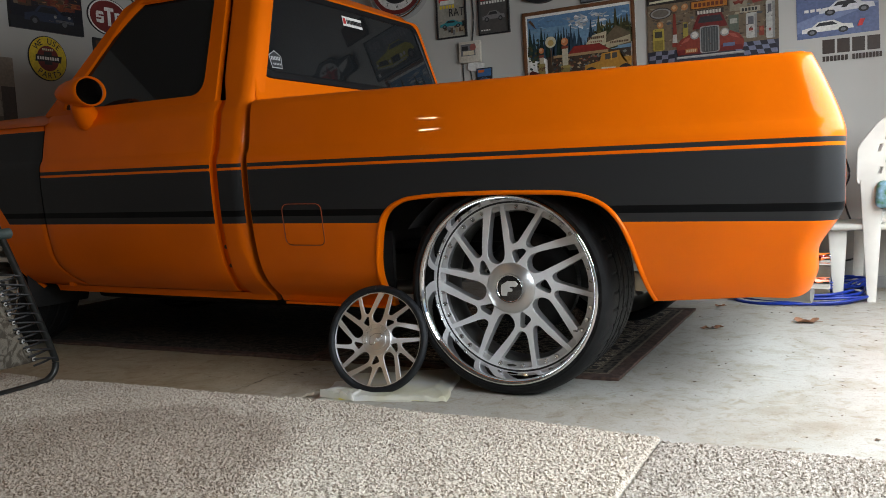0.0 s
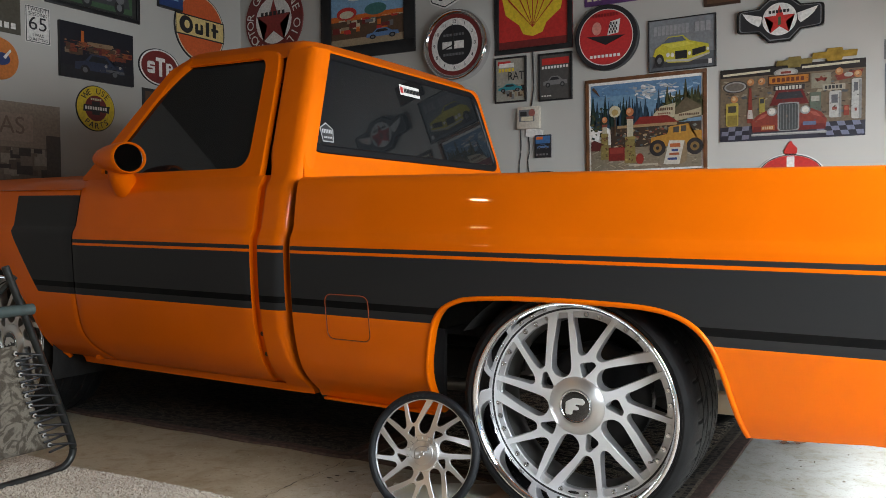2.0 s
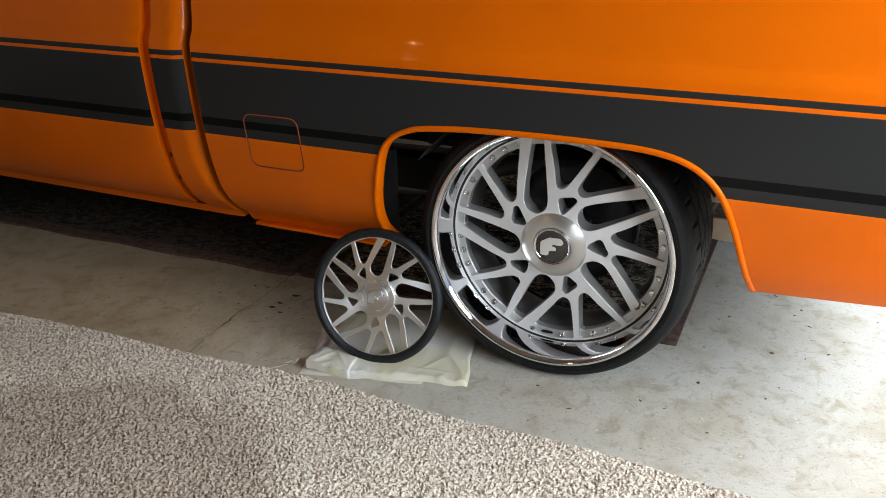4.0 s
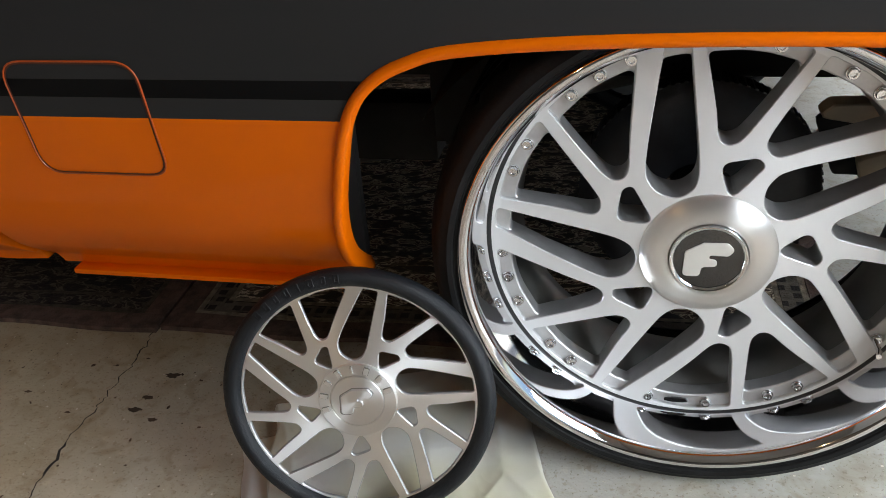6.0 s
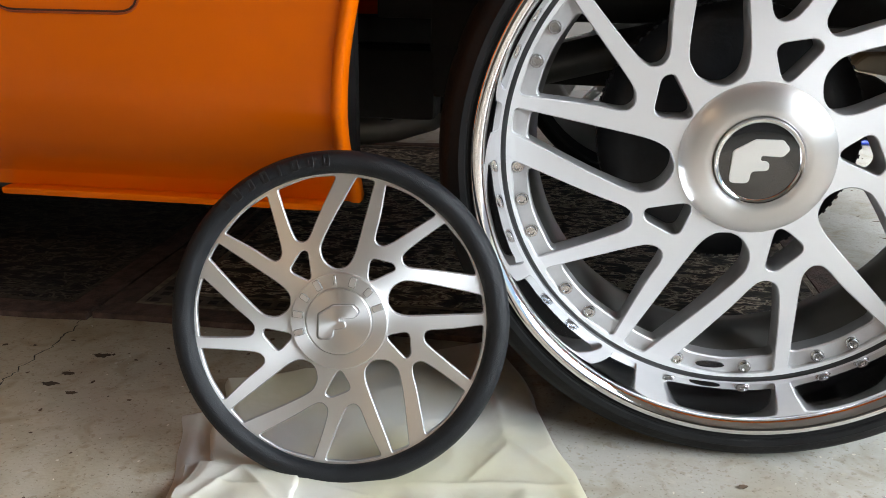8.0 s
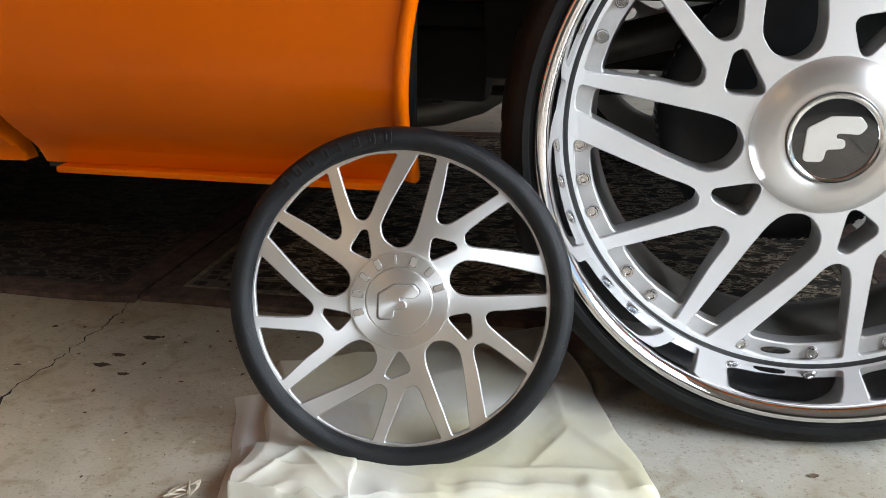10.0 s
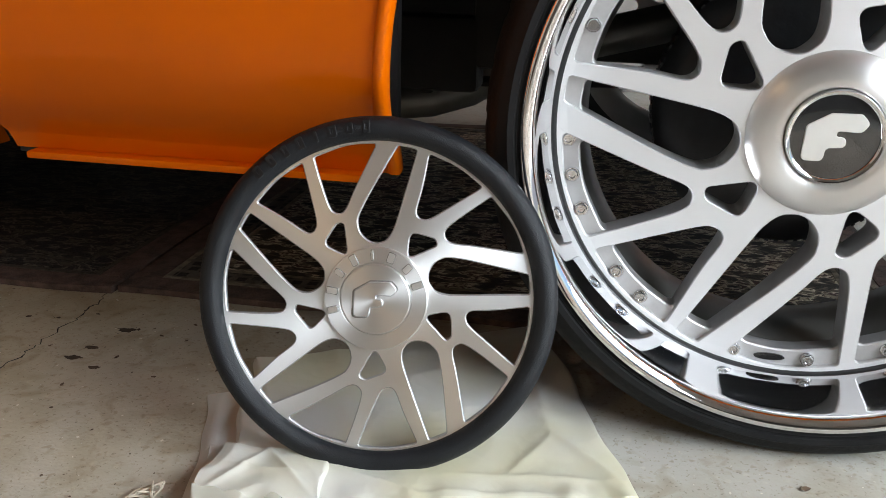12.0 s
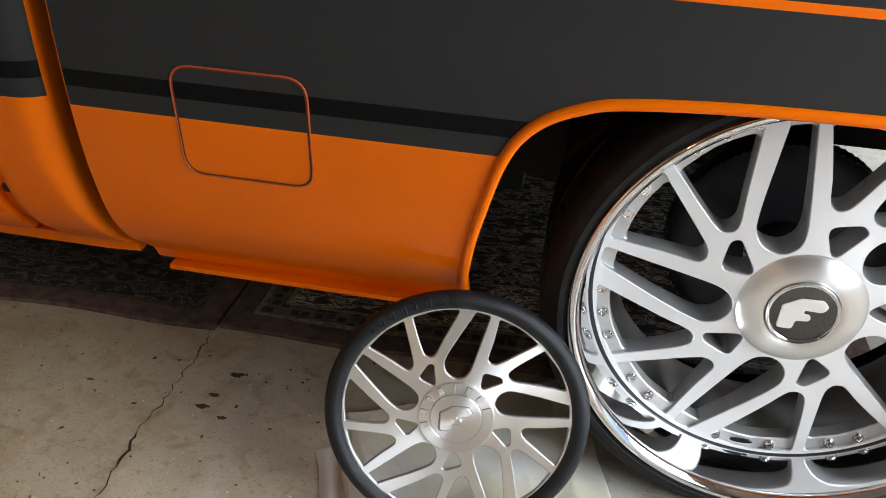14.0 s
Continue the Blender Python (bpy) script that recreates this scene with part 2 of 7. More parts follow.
def rounded(poly, radius, steps=6):
    """2D polygon with its corners rounded."""
    out, n = [], len(poly)
    P = [Vector((p[0], p[1])) for p in poly]
    for i in range(n):
        a, b, c = P[i - 1], P[i], P[(i + 1) % n]
        r = radius[i] if isinstance(radius, (list, tuple)) else radius
        u, v = (a - b), (c - b)
        lu, lv = u.length, v.length
        u.normalize()
        v.normalize()
        half = max(0.05, math.acos(max(-1, min(1, u.dot(v)))) / 2)
        t = min(r / math.tan(half), 0.48 * lu, 0.48 * lv)
        p, q = b + u * t, b + v * t
        for k in range(steps + 1):
            s = k / steps
            out.append(p * (1 - s) ** 2 + b * 2 * s * (1 - s) + q * s * s)
    return out


def area2(loop):
    return sum(loop[i - 1].x * loop[i].y - loop[i].x * loop[i - 1].y for i in range(len(loop))) / 2


def plate(bm, outer, holes, place, thick, chamfer=0.0015, mats=(0, 1)):
    """A flat plate with holes in the x-z plane; place(x, z, depth) gives each point; depth 0 is the front."""
    loops = []
    for k, lp in enumerate([outer] + holes):
        lp = [Vector((p[0], p[1])) for p in lp]
        if (area2(lp) > 0) != (k == 0):
            lp = lp[::-1]
        n = len(lp)
        grown = []
        for i in range(n):
            d = (lp[(i + 1) % n] - lp[i - 1]).normalized()
            grown.append(lp[i] + Vector((d.y, -d.x)) * chamfer)
        front = [bm.verts.new(place(p.x, p.y, 0)) for p in lp]
        mid = [bm.verts.new(place(p.x, p.y, chamfer)) for p in grown]
        back = [bm.verts.new(place(p.x, p.y, thick)) for p in grown]
        for A, B, mt in ((front, mid, 1), (mid, back, 1)):
            for i in range(n):
                j = (i + 1) % n
                bm.faces.new((A[i], A[j], B[j], B[i])).material_index = mats[mt]
        loops.append((front, back))
    for idx, sign in ((0, 1), (1, -1)):
        es = []
        for lp in loops:
            v = lp[idx]
            for i in range(len(v)):
                es.append(bm.edges.get((v[i], v[(i + 1) % len(v)])))
        r = bmesh.ops.triangle_fill(bm, use_beauty=True, use_dissolve=False, edges=es)
        for f in r["geom"]:
            if isinstance(f, bmesh.types.BMFace):
                f.material_index = mats[0] if idx == 0 else mats[1]


def ring_pts(r, n, off=0.0):
    return [(r * math.cos(2 * math.pi * k / n + off), r * math.sin(2 * math.pi * k / n + off)) for k in range(n)]


def pol(deg, r):
    return (r * math.cos(radians(deg)), r * math.sin(radians(deg)))


def spoke_holes(turn, R, outer, grow, corner=0.02):
    """The five-fold pattern of holes that both wheels share: a deep slot, two wedges and a small triangle in every fifth."""
    shapes = [
        ([(33.6, 0.90), (30.5, 0.903), (27.0, 0.90)], [(27.2, 0.70), (27.6, 0.47), (28.6, 0.385), (32.0, 0.332), (38.0, 0.309), (45.0, 0.304), (52.0, 0.325), (56.8, 0.370), (57.2, 0.420), (54.6, 0.475), (45.2, 0.605)]),
        ([(23.5, 0.90), (11.0, 0.911), (-1.6, 0.90)], [(3.4, 0.665), (8.3, 0.540), (12.0, 0.507), (16.0, 0.505), (18.9, 0.540), (20.6, 0.665)]),
        ([(-5.4, 0.90), (-18.5, 0.915), (-31.3, 0.90)], [(-19.3, 0.625), (-12.6, 0.535), (-8.2, 0.506), (-4.0, 0.513), (-1.6, 0.555), (-2.9, 0.68)]),
    ]
    holes = []
    for s in range(5):
        o = turn - 72 * s
        loops = []
        for rim, inner in shapes:
            k = outer / 0.90
            # carry the two long sides on to the chosen rim radius
            a0, a1 = Vector(pol(rim[0][0], 0.90)), Vector(pol(inner[-1][0], inner[-1][1]))
            b0, b1 = Vector(pol(rim[2][0], 0.90)), Vector(pol(inner[0][0], inner[0][1]))
            A, B = a0 + (a0 - a1).normalized() * (outer - 0.90), b0 + (b0 - b1).normalized() * (outer - 0.90)
            top = Vector(pol(rim[1][0], rim[1][1] * k))
            curve = [p.to_2d() for p in smooth_path([(p[0], p[1], 0) for p in (B, *[pol(*q) for q in inner], A)], 4)][2:-2]
            lp = rounded([tuple(A), tuple(top), tuple(B), tuple(curve[0]), tuple(curve[-1])], [corner, 1, corner, 0.001, 0.001], 5)
            cut = [p for p in lp if (p - curve[0]).length > 0.004 and (p - curve[-1]).length > 0.004]
            loops.append(cut + curve)
        loops.append(list(rounded([pol(16.5, 0.420), pol(-1.5, 0.472), pol(-6.5, 0.452), pol(5.3, 0.268)], [0.042, 0.04, 0.03, 0.035], 6)))
        for q in loops:
            q = [Vector(p) * R for p in q]
            q = [Vector((p.x * math.cos(radians(o)) - p.y * math.sin(radians(o)), p.x * math.sin(radians(o)) + p.y * math.cos(radians(o)))) for p in q]
            if area2(q) < 0:
                q = q[::-1]
            n = len(q)
            wide = []
            for i in range(n):
                t = (q[(i + 1) % n] - q[i - 1]).normalized()
                wide.append(q[i] + Vector((t.y, -t.x)) * grow)
            holes.append(wide)
    return holes


# ---- the garage ----
def slab(name, x0, x1, y0, y1, z0, z1, mat, label, category):
    bm = bmesh.new()
    box(bm, x0, x1, y0, y1, z0, z1)
    return tagged(part(name, bm, mat), label, category, kind="structure")


slab("floor", WALL_W - 0.2, DOOR_X, WALL_S - 0.2, WALL_N + 0.2, -0.2, 0.0, CONCRETE, "worn grey concrete garage floor with dirt and cracks", "floor")
slab("wall_north", WALL_W - 0.2, DOOR_X + 0.2, WALL_N, WALL_N + 0.15, 0.0, CEIL, PLASTER, "white painted garage wall hung with signs", "wall")
slab("wall_west", WALL_W - 0.15, WALL_W, WALL_S, WALL_N, 0.0, CEIL, PLASTER, "white painted end wall hung with car signs", "wall")
slab("wall_south", WALL_W, DOOR_X + 0.2, WALL_S - 0.15, WALL_S, 0.0, CEIL, SOUTHWALL, "unseen dark garage wall, tone set for bounced light", "wall")
slab("ceiling", WALL_W - 0.2, DOOR_X + 0.2, WALL_S - 0.2, WALL_N + 0.2, CEIL, CEIL + 0.15, CEILING, "unseen garage ceiling, tone set for bounced light", "ceiling")
slab("wall_east_1", DOOR_X, DOOR_X + 0.15, 2.0, WALL_N, 0.0, CEIL, PLASTER, "white wall beside the open garage door", "wall")
slab("wall_east_2", DOOR_X, DOOR_X + 0.15, WALL_S, -3.3, 0.0, CEIL, PLASTER, "white wall beside the open garage door", "wall")
slab("wall_east_3", DOOR_X, DOOR_X + 0.15, -3.3, 2.0, 2.2, CEIL, PLASTER, "white wall above the open garage door", "wall")
GROUND = material("driveway_concrete", (0.30, 0.29, 0.27), 0.8, 0.0, 0.5, 0.1, 0.2, 60)
slab("ground", DOOR_X, 600, -300, 300, -0.25, -0.012, GROUND, "pale concrete driveway outside the garage", "ground")

# ---- the pickup truck: x runs to its tail, its near rear hub stands over the origin ----
RAKE = 0.92
truck = thing("pickup_truck", pose(0, 0, 0, 0, RAKE, 0), "lowered orange pickup truck with charcoal side stripes and large polished wheels", "pickup truck")
MID = 0.885   # centre line
SIDE = [(0.300, 0.045), (0.325, 0.030), (0.345, 0.005), (0.39, -0.045), (0.45, -0.085), (0.53, -0.112), (0.62, -0.130), (0.72, -0.141), (0.82, -0.147), (0.885, -0.149),
        (0.915, -0.147), (0.935, -0.139), (0.950, -0.130), (0.975, -0.124), (1.03, -0.117), (1.09, -0.108), (1.125, -0.100), (1.142, -0.090), (1.151, -0.074), (1.154, -0.05)]


def side_y(z):
    """Body section: a monotone cubic through SIDE."""
    z = min(max(z, SIDE[0][0]), SIDE[-1][0])
    n = len(SIDE)
    k = 0
    while k < n - 2 and z > SIDE[k + 1][0]:
        k += 1

    def slope(i):
        if i <= 0 or i >= n - 1:
            a, b = (0, 1) if i <= 0 else (n - 2, n - 1)
            return (SIDE[b][1] - SIDE[a][1]) / (SIDE[b][0] - SIDE[a][0])
        p = (SIDE[i][1] - SIDE[i - 1][1]) / (SIDE[i][0] - SIDE[i - 1][0])
        q = (SIDE[i + 1][1] - SIDE[i][1]) / (SIDE[i + 1][0] - SIDE[i][0])
        return 0.0 if p * q <= 0 else 2 * p * q / (p + q)

    h = SIDE[k + 1][0] - SIDE[k][0]
    t = (z - SIDE[k][0]) / h
    return (2 * t ** 3 - 3 * t * t + 1) * SIDE[k][1] + (t ** 3 - 2 * t * t + t) * h * slope(k) + (3 * t * t - 2 * t ** 3) * SIDE[k + 1][1] + (t ** 3 - t * t) * h * slope(k + 1)


ARCH = smooth_path([(-0.517, 0.300, 0), (-0.514, 0.37, 0), (-0.507, 0.43, 0), (-0.496, 0.50, 0), (-0.481, 0.565, 0), (-0.465, 0.625, 0), (-0.445, 0.668, 0), (-0.415, 0.699, 0), (-0.375, 0.719, 0), (-0.325, 0.732, 0), (-0.197, 0.742, 0),
                    (-0.02, 0.746, 0), (0.14, 0.745, 0), (0.26, 0.740, 0), (0.34, 0.725, 0), (0.40, 0.695, 0), (0.445, 0.645, 0), (0.478, 0.57, 0), (0.502, 0.49, 0), (0.522, 0.42, 0), (0.538, 0.37, 0)], 5)
ARCH = [(p.x, p.y) for p in ARCH]


def flank(bm, columns, levels, shift=None, tuck=None):
    """Body side: columns of (x, lowest z); levels in z follow the body's section; shift moves x by height, tuck moves y near an end."""
    rows = []
    for x, zlow in columns:
        zs = [max(z, zlow) for z in levels]
        zs = [zlow] + [z for z in zs if z > zlow + 0.004]
        rows.append((x, zs))
    prev = None
    for x, zs in rows:
        col = {}
        full = []
        for z in levels:
            zz = max(z, zs[0])
            key = round(zz, 5)
            if key not in col:
                xx = x + (shift(x, zz) if shift else 0)
                yy = side_y(zz) + (tuck(x, zz) if tuck else 0)
                col[key] = bm.verts.new((xx, yy, zz))
            full.append(col[key])
        if prev:
            for a, b, c, d in zip(prev, full, full[1:], prev[1:]):
                vs = []
                for v in (a, b, c, d):
                    if v not in vs:
                        vs.append(v)
                if len(vs) > 2:
                    bm.faces.new(vs)
        prev = full


LEVELS = sorted({round(SIDE[0][0] + i * (SIDE[-1][0] - SIDE[0][0]) / 70, 4) for i in range(71)} | {z for z, y in SIDE})
BED0, BED1 = -1.074, 1.114


def bed_shift(x, z):
    """The tail end leans: it stands furthest back at the crease."""
    if x < 0.55:
        return 0.0
    q = max(0.0, min(1.0, (0.700 - z) / 0.17))
    end = 0.095 * max(0.0, (z - 0.915) / 0.235) ** 1.25 + 0.078 * q * q * (3 - 2 * q) + 0.02 * max(0.0, (0.472 - z) / 0.06)
    return -end * ((min(x, BED1) - 0.55) / (BED1 - 0.55)) ** 2 - max(0.0, x - BED1)


def bed_tuck(x, z):
    """The rear corner is rounded in plan."""
    d = x - (BED1 - 0.085)
    if d <= 0:
        return 0.0
    if x > BED1:
        return 0.085 + (x - BED1)
    return 0.085 - math.sqrt(max(0.0, 0.085 ** 2 - d ** 2))


def mirror_y(bm):
    for v in bm.verts:
        v.co.y = 2 * MID - v.co.y
        v.co.x -= 0.035 * max(0.0, min(1.0, (v.co.x - 0.8) / 0.2))
    bmesh.ops.reverse_faces(bm, faces=bm.faces)


def bed_side():
    bm = bmesh.new()
    cols = [(BED0 + 0.012 * i, 0.300) for i in range(2)] + [(BED0 + 0.03 + i * (-0.517 - BED0 - 0.03) / 24, 0.300) for i in range(24)]
    cols += [(x, max(0.300, z)) for x, z in ARCH]
    cols += [(0.538 + i * (BED1 - 0.085 - 0.538) / 22, 0.37 + 0.03 * min(1, i / 16)) for i in range(1, 23)]
    cols += [(BED1 - 0.085 + 0.085 * math.sin(radians(a)), 0.402 + 0.035 * (a / 90) ** 2) for a in (10, 20, 30, 40, 50, 60, 70, 80, 90)]
    cols += [(BED1 + 0.03 * k, 0.437) for k in range(1, 5)]
    flank(bm, cols, LEVELS, bed_shift, bed_tuck)
    return bm


bed = part("bed_side", bed_side(), PAINT, truck, "glossy orange bed side with charcoal stripes", True, 50)
bm = bed_side()
mirror_y(bm)
part("bed_side", bm, PAINT, truck, "", True, 50)


def arch_lip():
    """Rolled orange edge round the wheel opening."""
    bm = bmesh.new()
    prev = None
    pts = [(x, max(z, 0.300)) for x, z in ARCH]
    for i, (x, z) in enumerate(pts):
        a, b = pts[max(0, i - 1)], pts[min(len(pts) - 1, i + 1)]
        d = Vector((b[0] - a[0], b[1] - a[1])).normalized()
        nrm = Vector((-d.y, d.x))
        y = side_y(z)
        row = []
        for off, dy in ((0.013, 0.0005), (0.011, -0.0045), (0.006, -0.0075), (0.000, -0.0065), (-0.003, -0.002), (-0.003, 0.012), (0.002, 0.040)):
            row.append(bm.verts.new((x + nrm.x * off, (side_y(z + nrm.y * off)) + dy, z + nrm.y * off)))
        if prev:
            for k in range(len(row) - 1):
                bm.faces.new((prev[k], prev[k + 1], row[k + 1], row[k]))
        prev = row
    return bm


part("arch_lip", arch_lip(), ORANGE, truck, "rolled orange wheel arch lip", True, 60)

# bed rails, inner walls, floor, front wall and tailgate
for y0 in (-0.05, 2 * MID - 0.02):
    bm = bmesh.new()
    box(bm, BED0, 1.0, y0 - 0.002, y0 + 0.072, 1.138, 1.1545, 0.006)
    part("bed_rail", bm, ORANGE, truck, "", True, 40)
bm = bmesh.new()
box(bm, BED0 + 0.01, 0.96, 0.022, 2 * MID - 0.022, 0.825, 0.845)
part("bed_floor", bm, UNDER, truck, "black lined load bed floor")
for y0 in (0.0, 2 * MID - 0.02):
    bm = bmesh.new()
    box(bm, BED0 + 0.01, 0.96, y0, y0 + 0.02, 0.825, 1.137)
    part("bed_inner_wall", bm, UNDER, truck, "black lined inside of the bed")
bm = bmesh.new()
box(bm, BED0 + 0.004, BED0 + 0.03, 0.06, 2 * MID - 0.06, 0.85, 1.125, 0.006)
part("bed_front_wall", bm, ORANGE, truck, "", True, 40)
bm = bmesh.new()
box(bm, BED0 + 0.004, BED0 + 0.03, 0.06, 2 * MID - 0.06, 0.36, 0.846, 0.006)
part("bed_bulkhead", bm, UNDER, truck, "black underside bulkhead", True, 40)
bm = bmesh.new()
box(bm, 0.955, 1.012, -0.03, 2 * MID + 0.03, 0.50, 1.135, 0.02, 3)
part("tailgate", bm, ORANGE, truck, "", True, 40)
bm = bmesh.new()
box(bm, 0.93, 0.972, 0.0, 2 * MID, 0.43, 0.50, 0.02, 3)
part("roll_pan", bm, ORANGE, truck, "", True, 40)
TAIL = material("tail_light_red", (0.45, 0.02, 0.015), 0.15, 0.0, 40, 0.2, 0.1, 200, coat=1.0)
for y0 in (-0.045, 2 * MID - 0.26):
    bm = bmesh.new()
    box(bm, 1.005, 1.045, y0 + 0.10, y0 + 0.20, 0.56, 0.84, 0.012, 3)
    part("tail_light", bm, TAIL, truck, "red ribbed tail light", True, 40)

RIM = material("fuel_door_edge", (0.34, 0.052, 0.002), 0.4, 0.0, 30, 0.1, coat=0.3)
GAP = material("shadow_gap", (0.06, 0.012, 0.002), 0.7, 0.0, 30, 0.2)
# fuel door: a thin rim and a dark strip that paints the gap's shade
loop = rounded([(-0.914, 0.558), (-0.727, 0.558), (-0.727, 0.722), (-0.914, 0.722)], 0.03, 6)
n = len(loop)
for name, offs, mt, lab in (("fuel_door_rim", ((0.0032, 0.0), (0.0026, -0.0014), (0.0012, -0.0016), (0.0006, -0.0004)), RIM, "thin painted edge of the fuel door"), ("fuel_door_gap", ((0.0006, -0.0006), (-0.0018, -0.0006)), GAP, "dark strip standing for the shaded gap round the fuel door")):
    bm = bmesh.new()
    rings = []
    for off, dy in offs:
        ring = []
        for i, p in enumerate(loop):
            d = (loop[(i + 1) % n] - loop[i - 1]).normalized()
            q = p + Vector((d.y, -d.x)) * off
            ring.append(bm.verts.new((q.x, side_y(q.y) + dy - 0.0006, q.y)))
        rings.append(ring)
    for A, B in zip(rings, rings[1:]):
        for i in range(n):
            j = (i + 1) % n
            bm.faces.new((A[i], A[j], B[j], B[i]))
    part(name, bm, mt, truck, lab, True, 50)

# ---- cab ----
def glass_y(z):
    """The greenhouse leans in above the belt."""
    return -0.050 + (z - 1.20) * 0.355


CAB_LEVELS = [z for z in LEVELS if z <= 0.975] + [1.0, 1.03, 1.06, 1.09, 1.115, 1.135, 1.15, 1.165]


def cab_y(z):
    if z <= 0.975:
        return side_y(z)
    if z <= 1.115:
        return -0.124 + (z - 0.975) / 0.14 * 0.026
    if z <= 1.165:
        return -0.098 + (z - 1.115) / 0.05 * 0.0356
    return glass_y(z)


def panel(x_front, x_rear, levels, inset=0.0, wrap=0.0, ncol=14, low=0.300):
    """A side panel between two edges given as x by height; edges roll inwards."""
    bm = bmesh.new()
    prev = None
    for i in range(ncol + 1):
        s = i / ncol
        col = []
        for z in levels:
            a, b = x_front(z), x_rear(z)
            x = a + (b - a) * s
            e = min(x - a, b - x)
            y = cab_y(z) + inset + (0.006 * (1 - min(1, e / 0.008)) ** 2 if ncol > 4 else 0)
            if wrap:
                wr = wrap * max(0.15, min(1.0, (z - 0.30) / 0.25))
                d = x - (b - wr)
                if d > 0:
                    y += wr - math.sqrt(max(0, wr ** 2 - d ** 2))
            col.append(bm.verts.new((x, y, z)))
        if prev:
            for k in range(len(col) - 1):
                bm.faces.new((prev[k], col[k], col[k + 1], prev[k + 1]))
        prev = col
    return bm


def edges_in(bm, depth=0.03):
    es = [e for e in bm.edges if e.is_boundary]
    r = bmesh.ops.extrude_edge_only(bm, edges=es)
    vs = [v for v in r["geom"] if isinstance(v, bmesh.types.BMVert)]
    bmesh.ops.translate(bm, vec=(0, depth, 0), verts=vs)
    return bm


def lean(z):
    """Pillars lean forward above the belt."""
    return -max(0.0, z - 1.2) * 0.10


DOOR_F, DOOR_R, CAB_R = -2.325, -1.275, -1.110
low_levels = [0.335] + [z for z in CAB_LEVELS if z > 0.345]
cab_levels = [z for z in CAB_LEVELS if z >= 0.32]
door = part("door", edges_in(panel(lambda z: DOOR_F + 0.10 * max(0, (0.5 - z) / 0.17) ** 2, lambda z: DOOR_R - 0.02 * max(0, (0.40 - z) / 0.07), low_levels, -0.002, ncol=40)), PAINT, truck, "orange cab door with charcoal stripe", True, 50)
wrap_levels = cab_levels + [1.165 + 0.02 * i for i in range(1, 27)]
def corner_front(z):
    return DOOR_R + (0.036 if z < 1.15 else 0.012 + 0.024 * max(0.0, (1.25 - z) / 0.10)) + lean(z)


part("cab_corner", edges_in(panel(corner_front, lambda z: CAB_R + lean(z), wrap_levels, 0.0, wrap=0.055, ncol=18)), PAINT, truck, "rounded orange cab corner behind the door", True, 50)
part("door_jamb", panel(lambda z: DOOR_R - 0.02, lambda z: DOOR_R + 0.05, cab_levels, 0.024, ncol=4), ORANGE, truck, "recessed orange jamb behind the door edge", True, 60)
for z in (0.545, 0.462):
    bm = bmesh.new()
    r = lathe(bm, [(0.010, 0.004), (0.009, -0.002), (0.004, -0.003)], 14)
    cap(bm, r[-1])
    o = part("jamb_plug", bm, BLACK, truck, "black rubber jamb plug", True, 50)
    o.location = (DOOR_R + 0.018, side_y(z) + 0.023, z)
FRONT_HUB = (-3.072, 0.360)


def front_arch(z):
    """Rear edge of the front wheel arch: a round opening that flares out at its foot."""
    cx, cz = FRONT_HUB
    if z >= cz + 0.434:
        return cx
    if z > cz:
        return cx + math.sqrt(0.435 ** 2 - (z - cz) ** 2)
    return cx + 0.435 + 0.55 * (cz - z)


fender_levels = sorted([z for z in low_levels if z < 1.13] + [FRONT_HUB[1] + 0.435 * math.sin(radians(a)) for a in (57, 62, 67, 71, 75, 78, 81, 84, 86.5, 88.5)])
fender = part("front_fender", edges_in(panel(front_arch, lambda z: DOOR_F - 0.010 + 0.10 * max(0, (0.5 - z) / 0.17) ** 2, fender_levels, 0.0, ncol=24)), PAINT, truck, "orange front fender with a charcoal block", True, 50)
bm = bmesh.new()
tube(bm, [(front_arch(z) + 0.004, side_y(z) + 0.012, z) for z in [0.31 + 0.482 * k / 40 for k in range(41)]], 0.011, 8)
part("arch_lip", bm, ORANGE, truck, "rolled edge of the front wheel arch", True, 60)
bm = bmesh.new()
prev = None
for k in range(33):
    w = radians(-20 + 200 * k / 32)
    row = [bm.verts.new((FRONT_HUB[0] + 0.455 * math.cos(w), y, FRONT_HUB[1] + 0.455 * math.sin(w))) for y in (-0.04, 0.34)]
    if prev:
        bm.faces.new((prev[0], row[0], row[1], prev[1]))
    prev = row
part("wheel_liner", bm, UNDER, truck, "black front wheel liner", True, 60)
bm = bmesh.new()
box(bm, -3.85, -3.065, -0.125, -0.05, 0.80, 1.10, 0.02)
part("front_fender_nose", bm, ORANGE, truck, "", True, 40)
part("rocker_panel", edges_in(panel(lambda z: -2.50, lambda z: -1.115, [0.297, 0.303, 0.31, 0.318, 0.325, 0.331], 0.003, ncol=24)), ORANGE, truck, "orange rocker panel under the door", True, 50)
# hood, cowl
bm = bmesh.new()
prev = None
for i in range(15):
    x = -3.8 + i * (1.5 / 14)
    col = []
    for k in range(25):
        s = k / 24
        y = -0.115 + s * 2 * (MID + 0.115)
        e = min(s, 1 - s) * 2
        z = 1.115 + 0.09 * min(1, e * 3.2) ** 0.5 * (0.72 + 0.28 * i / 14)
        col.append(bm.verts.new((x, y, z)))
    if prev:
        for k in range(24):
            bm.faces.new((prev[k], col[k], col[k + 1], prev[k + 1]))
    prev = col
part("hood", bm, ORANGE, truck, "", True, 60)
bm = bmesh.new()
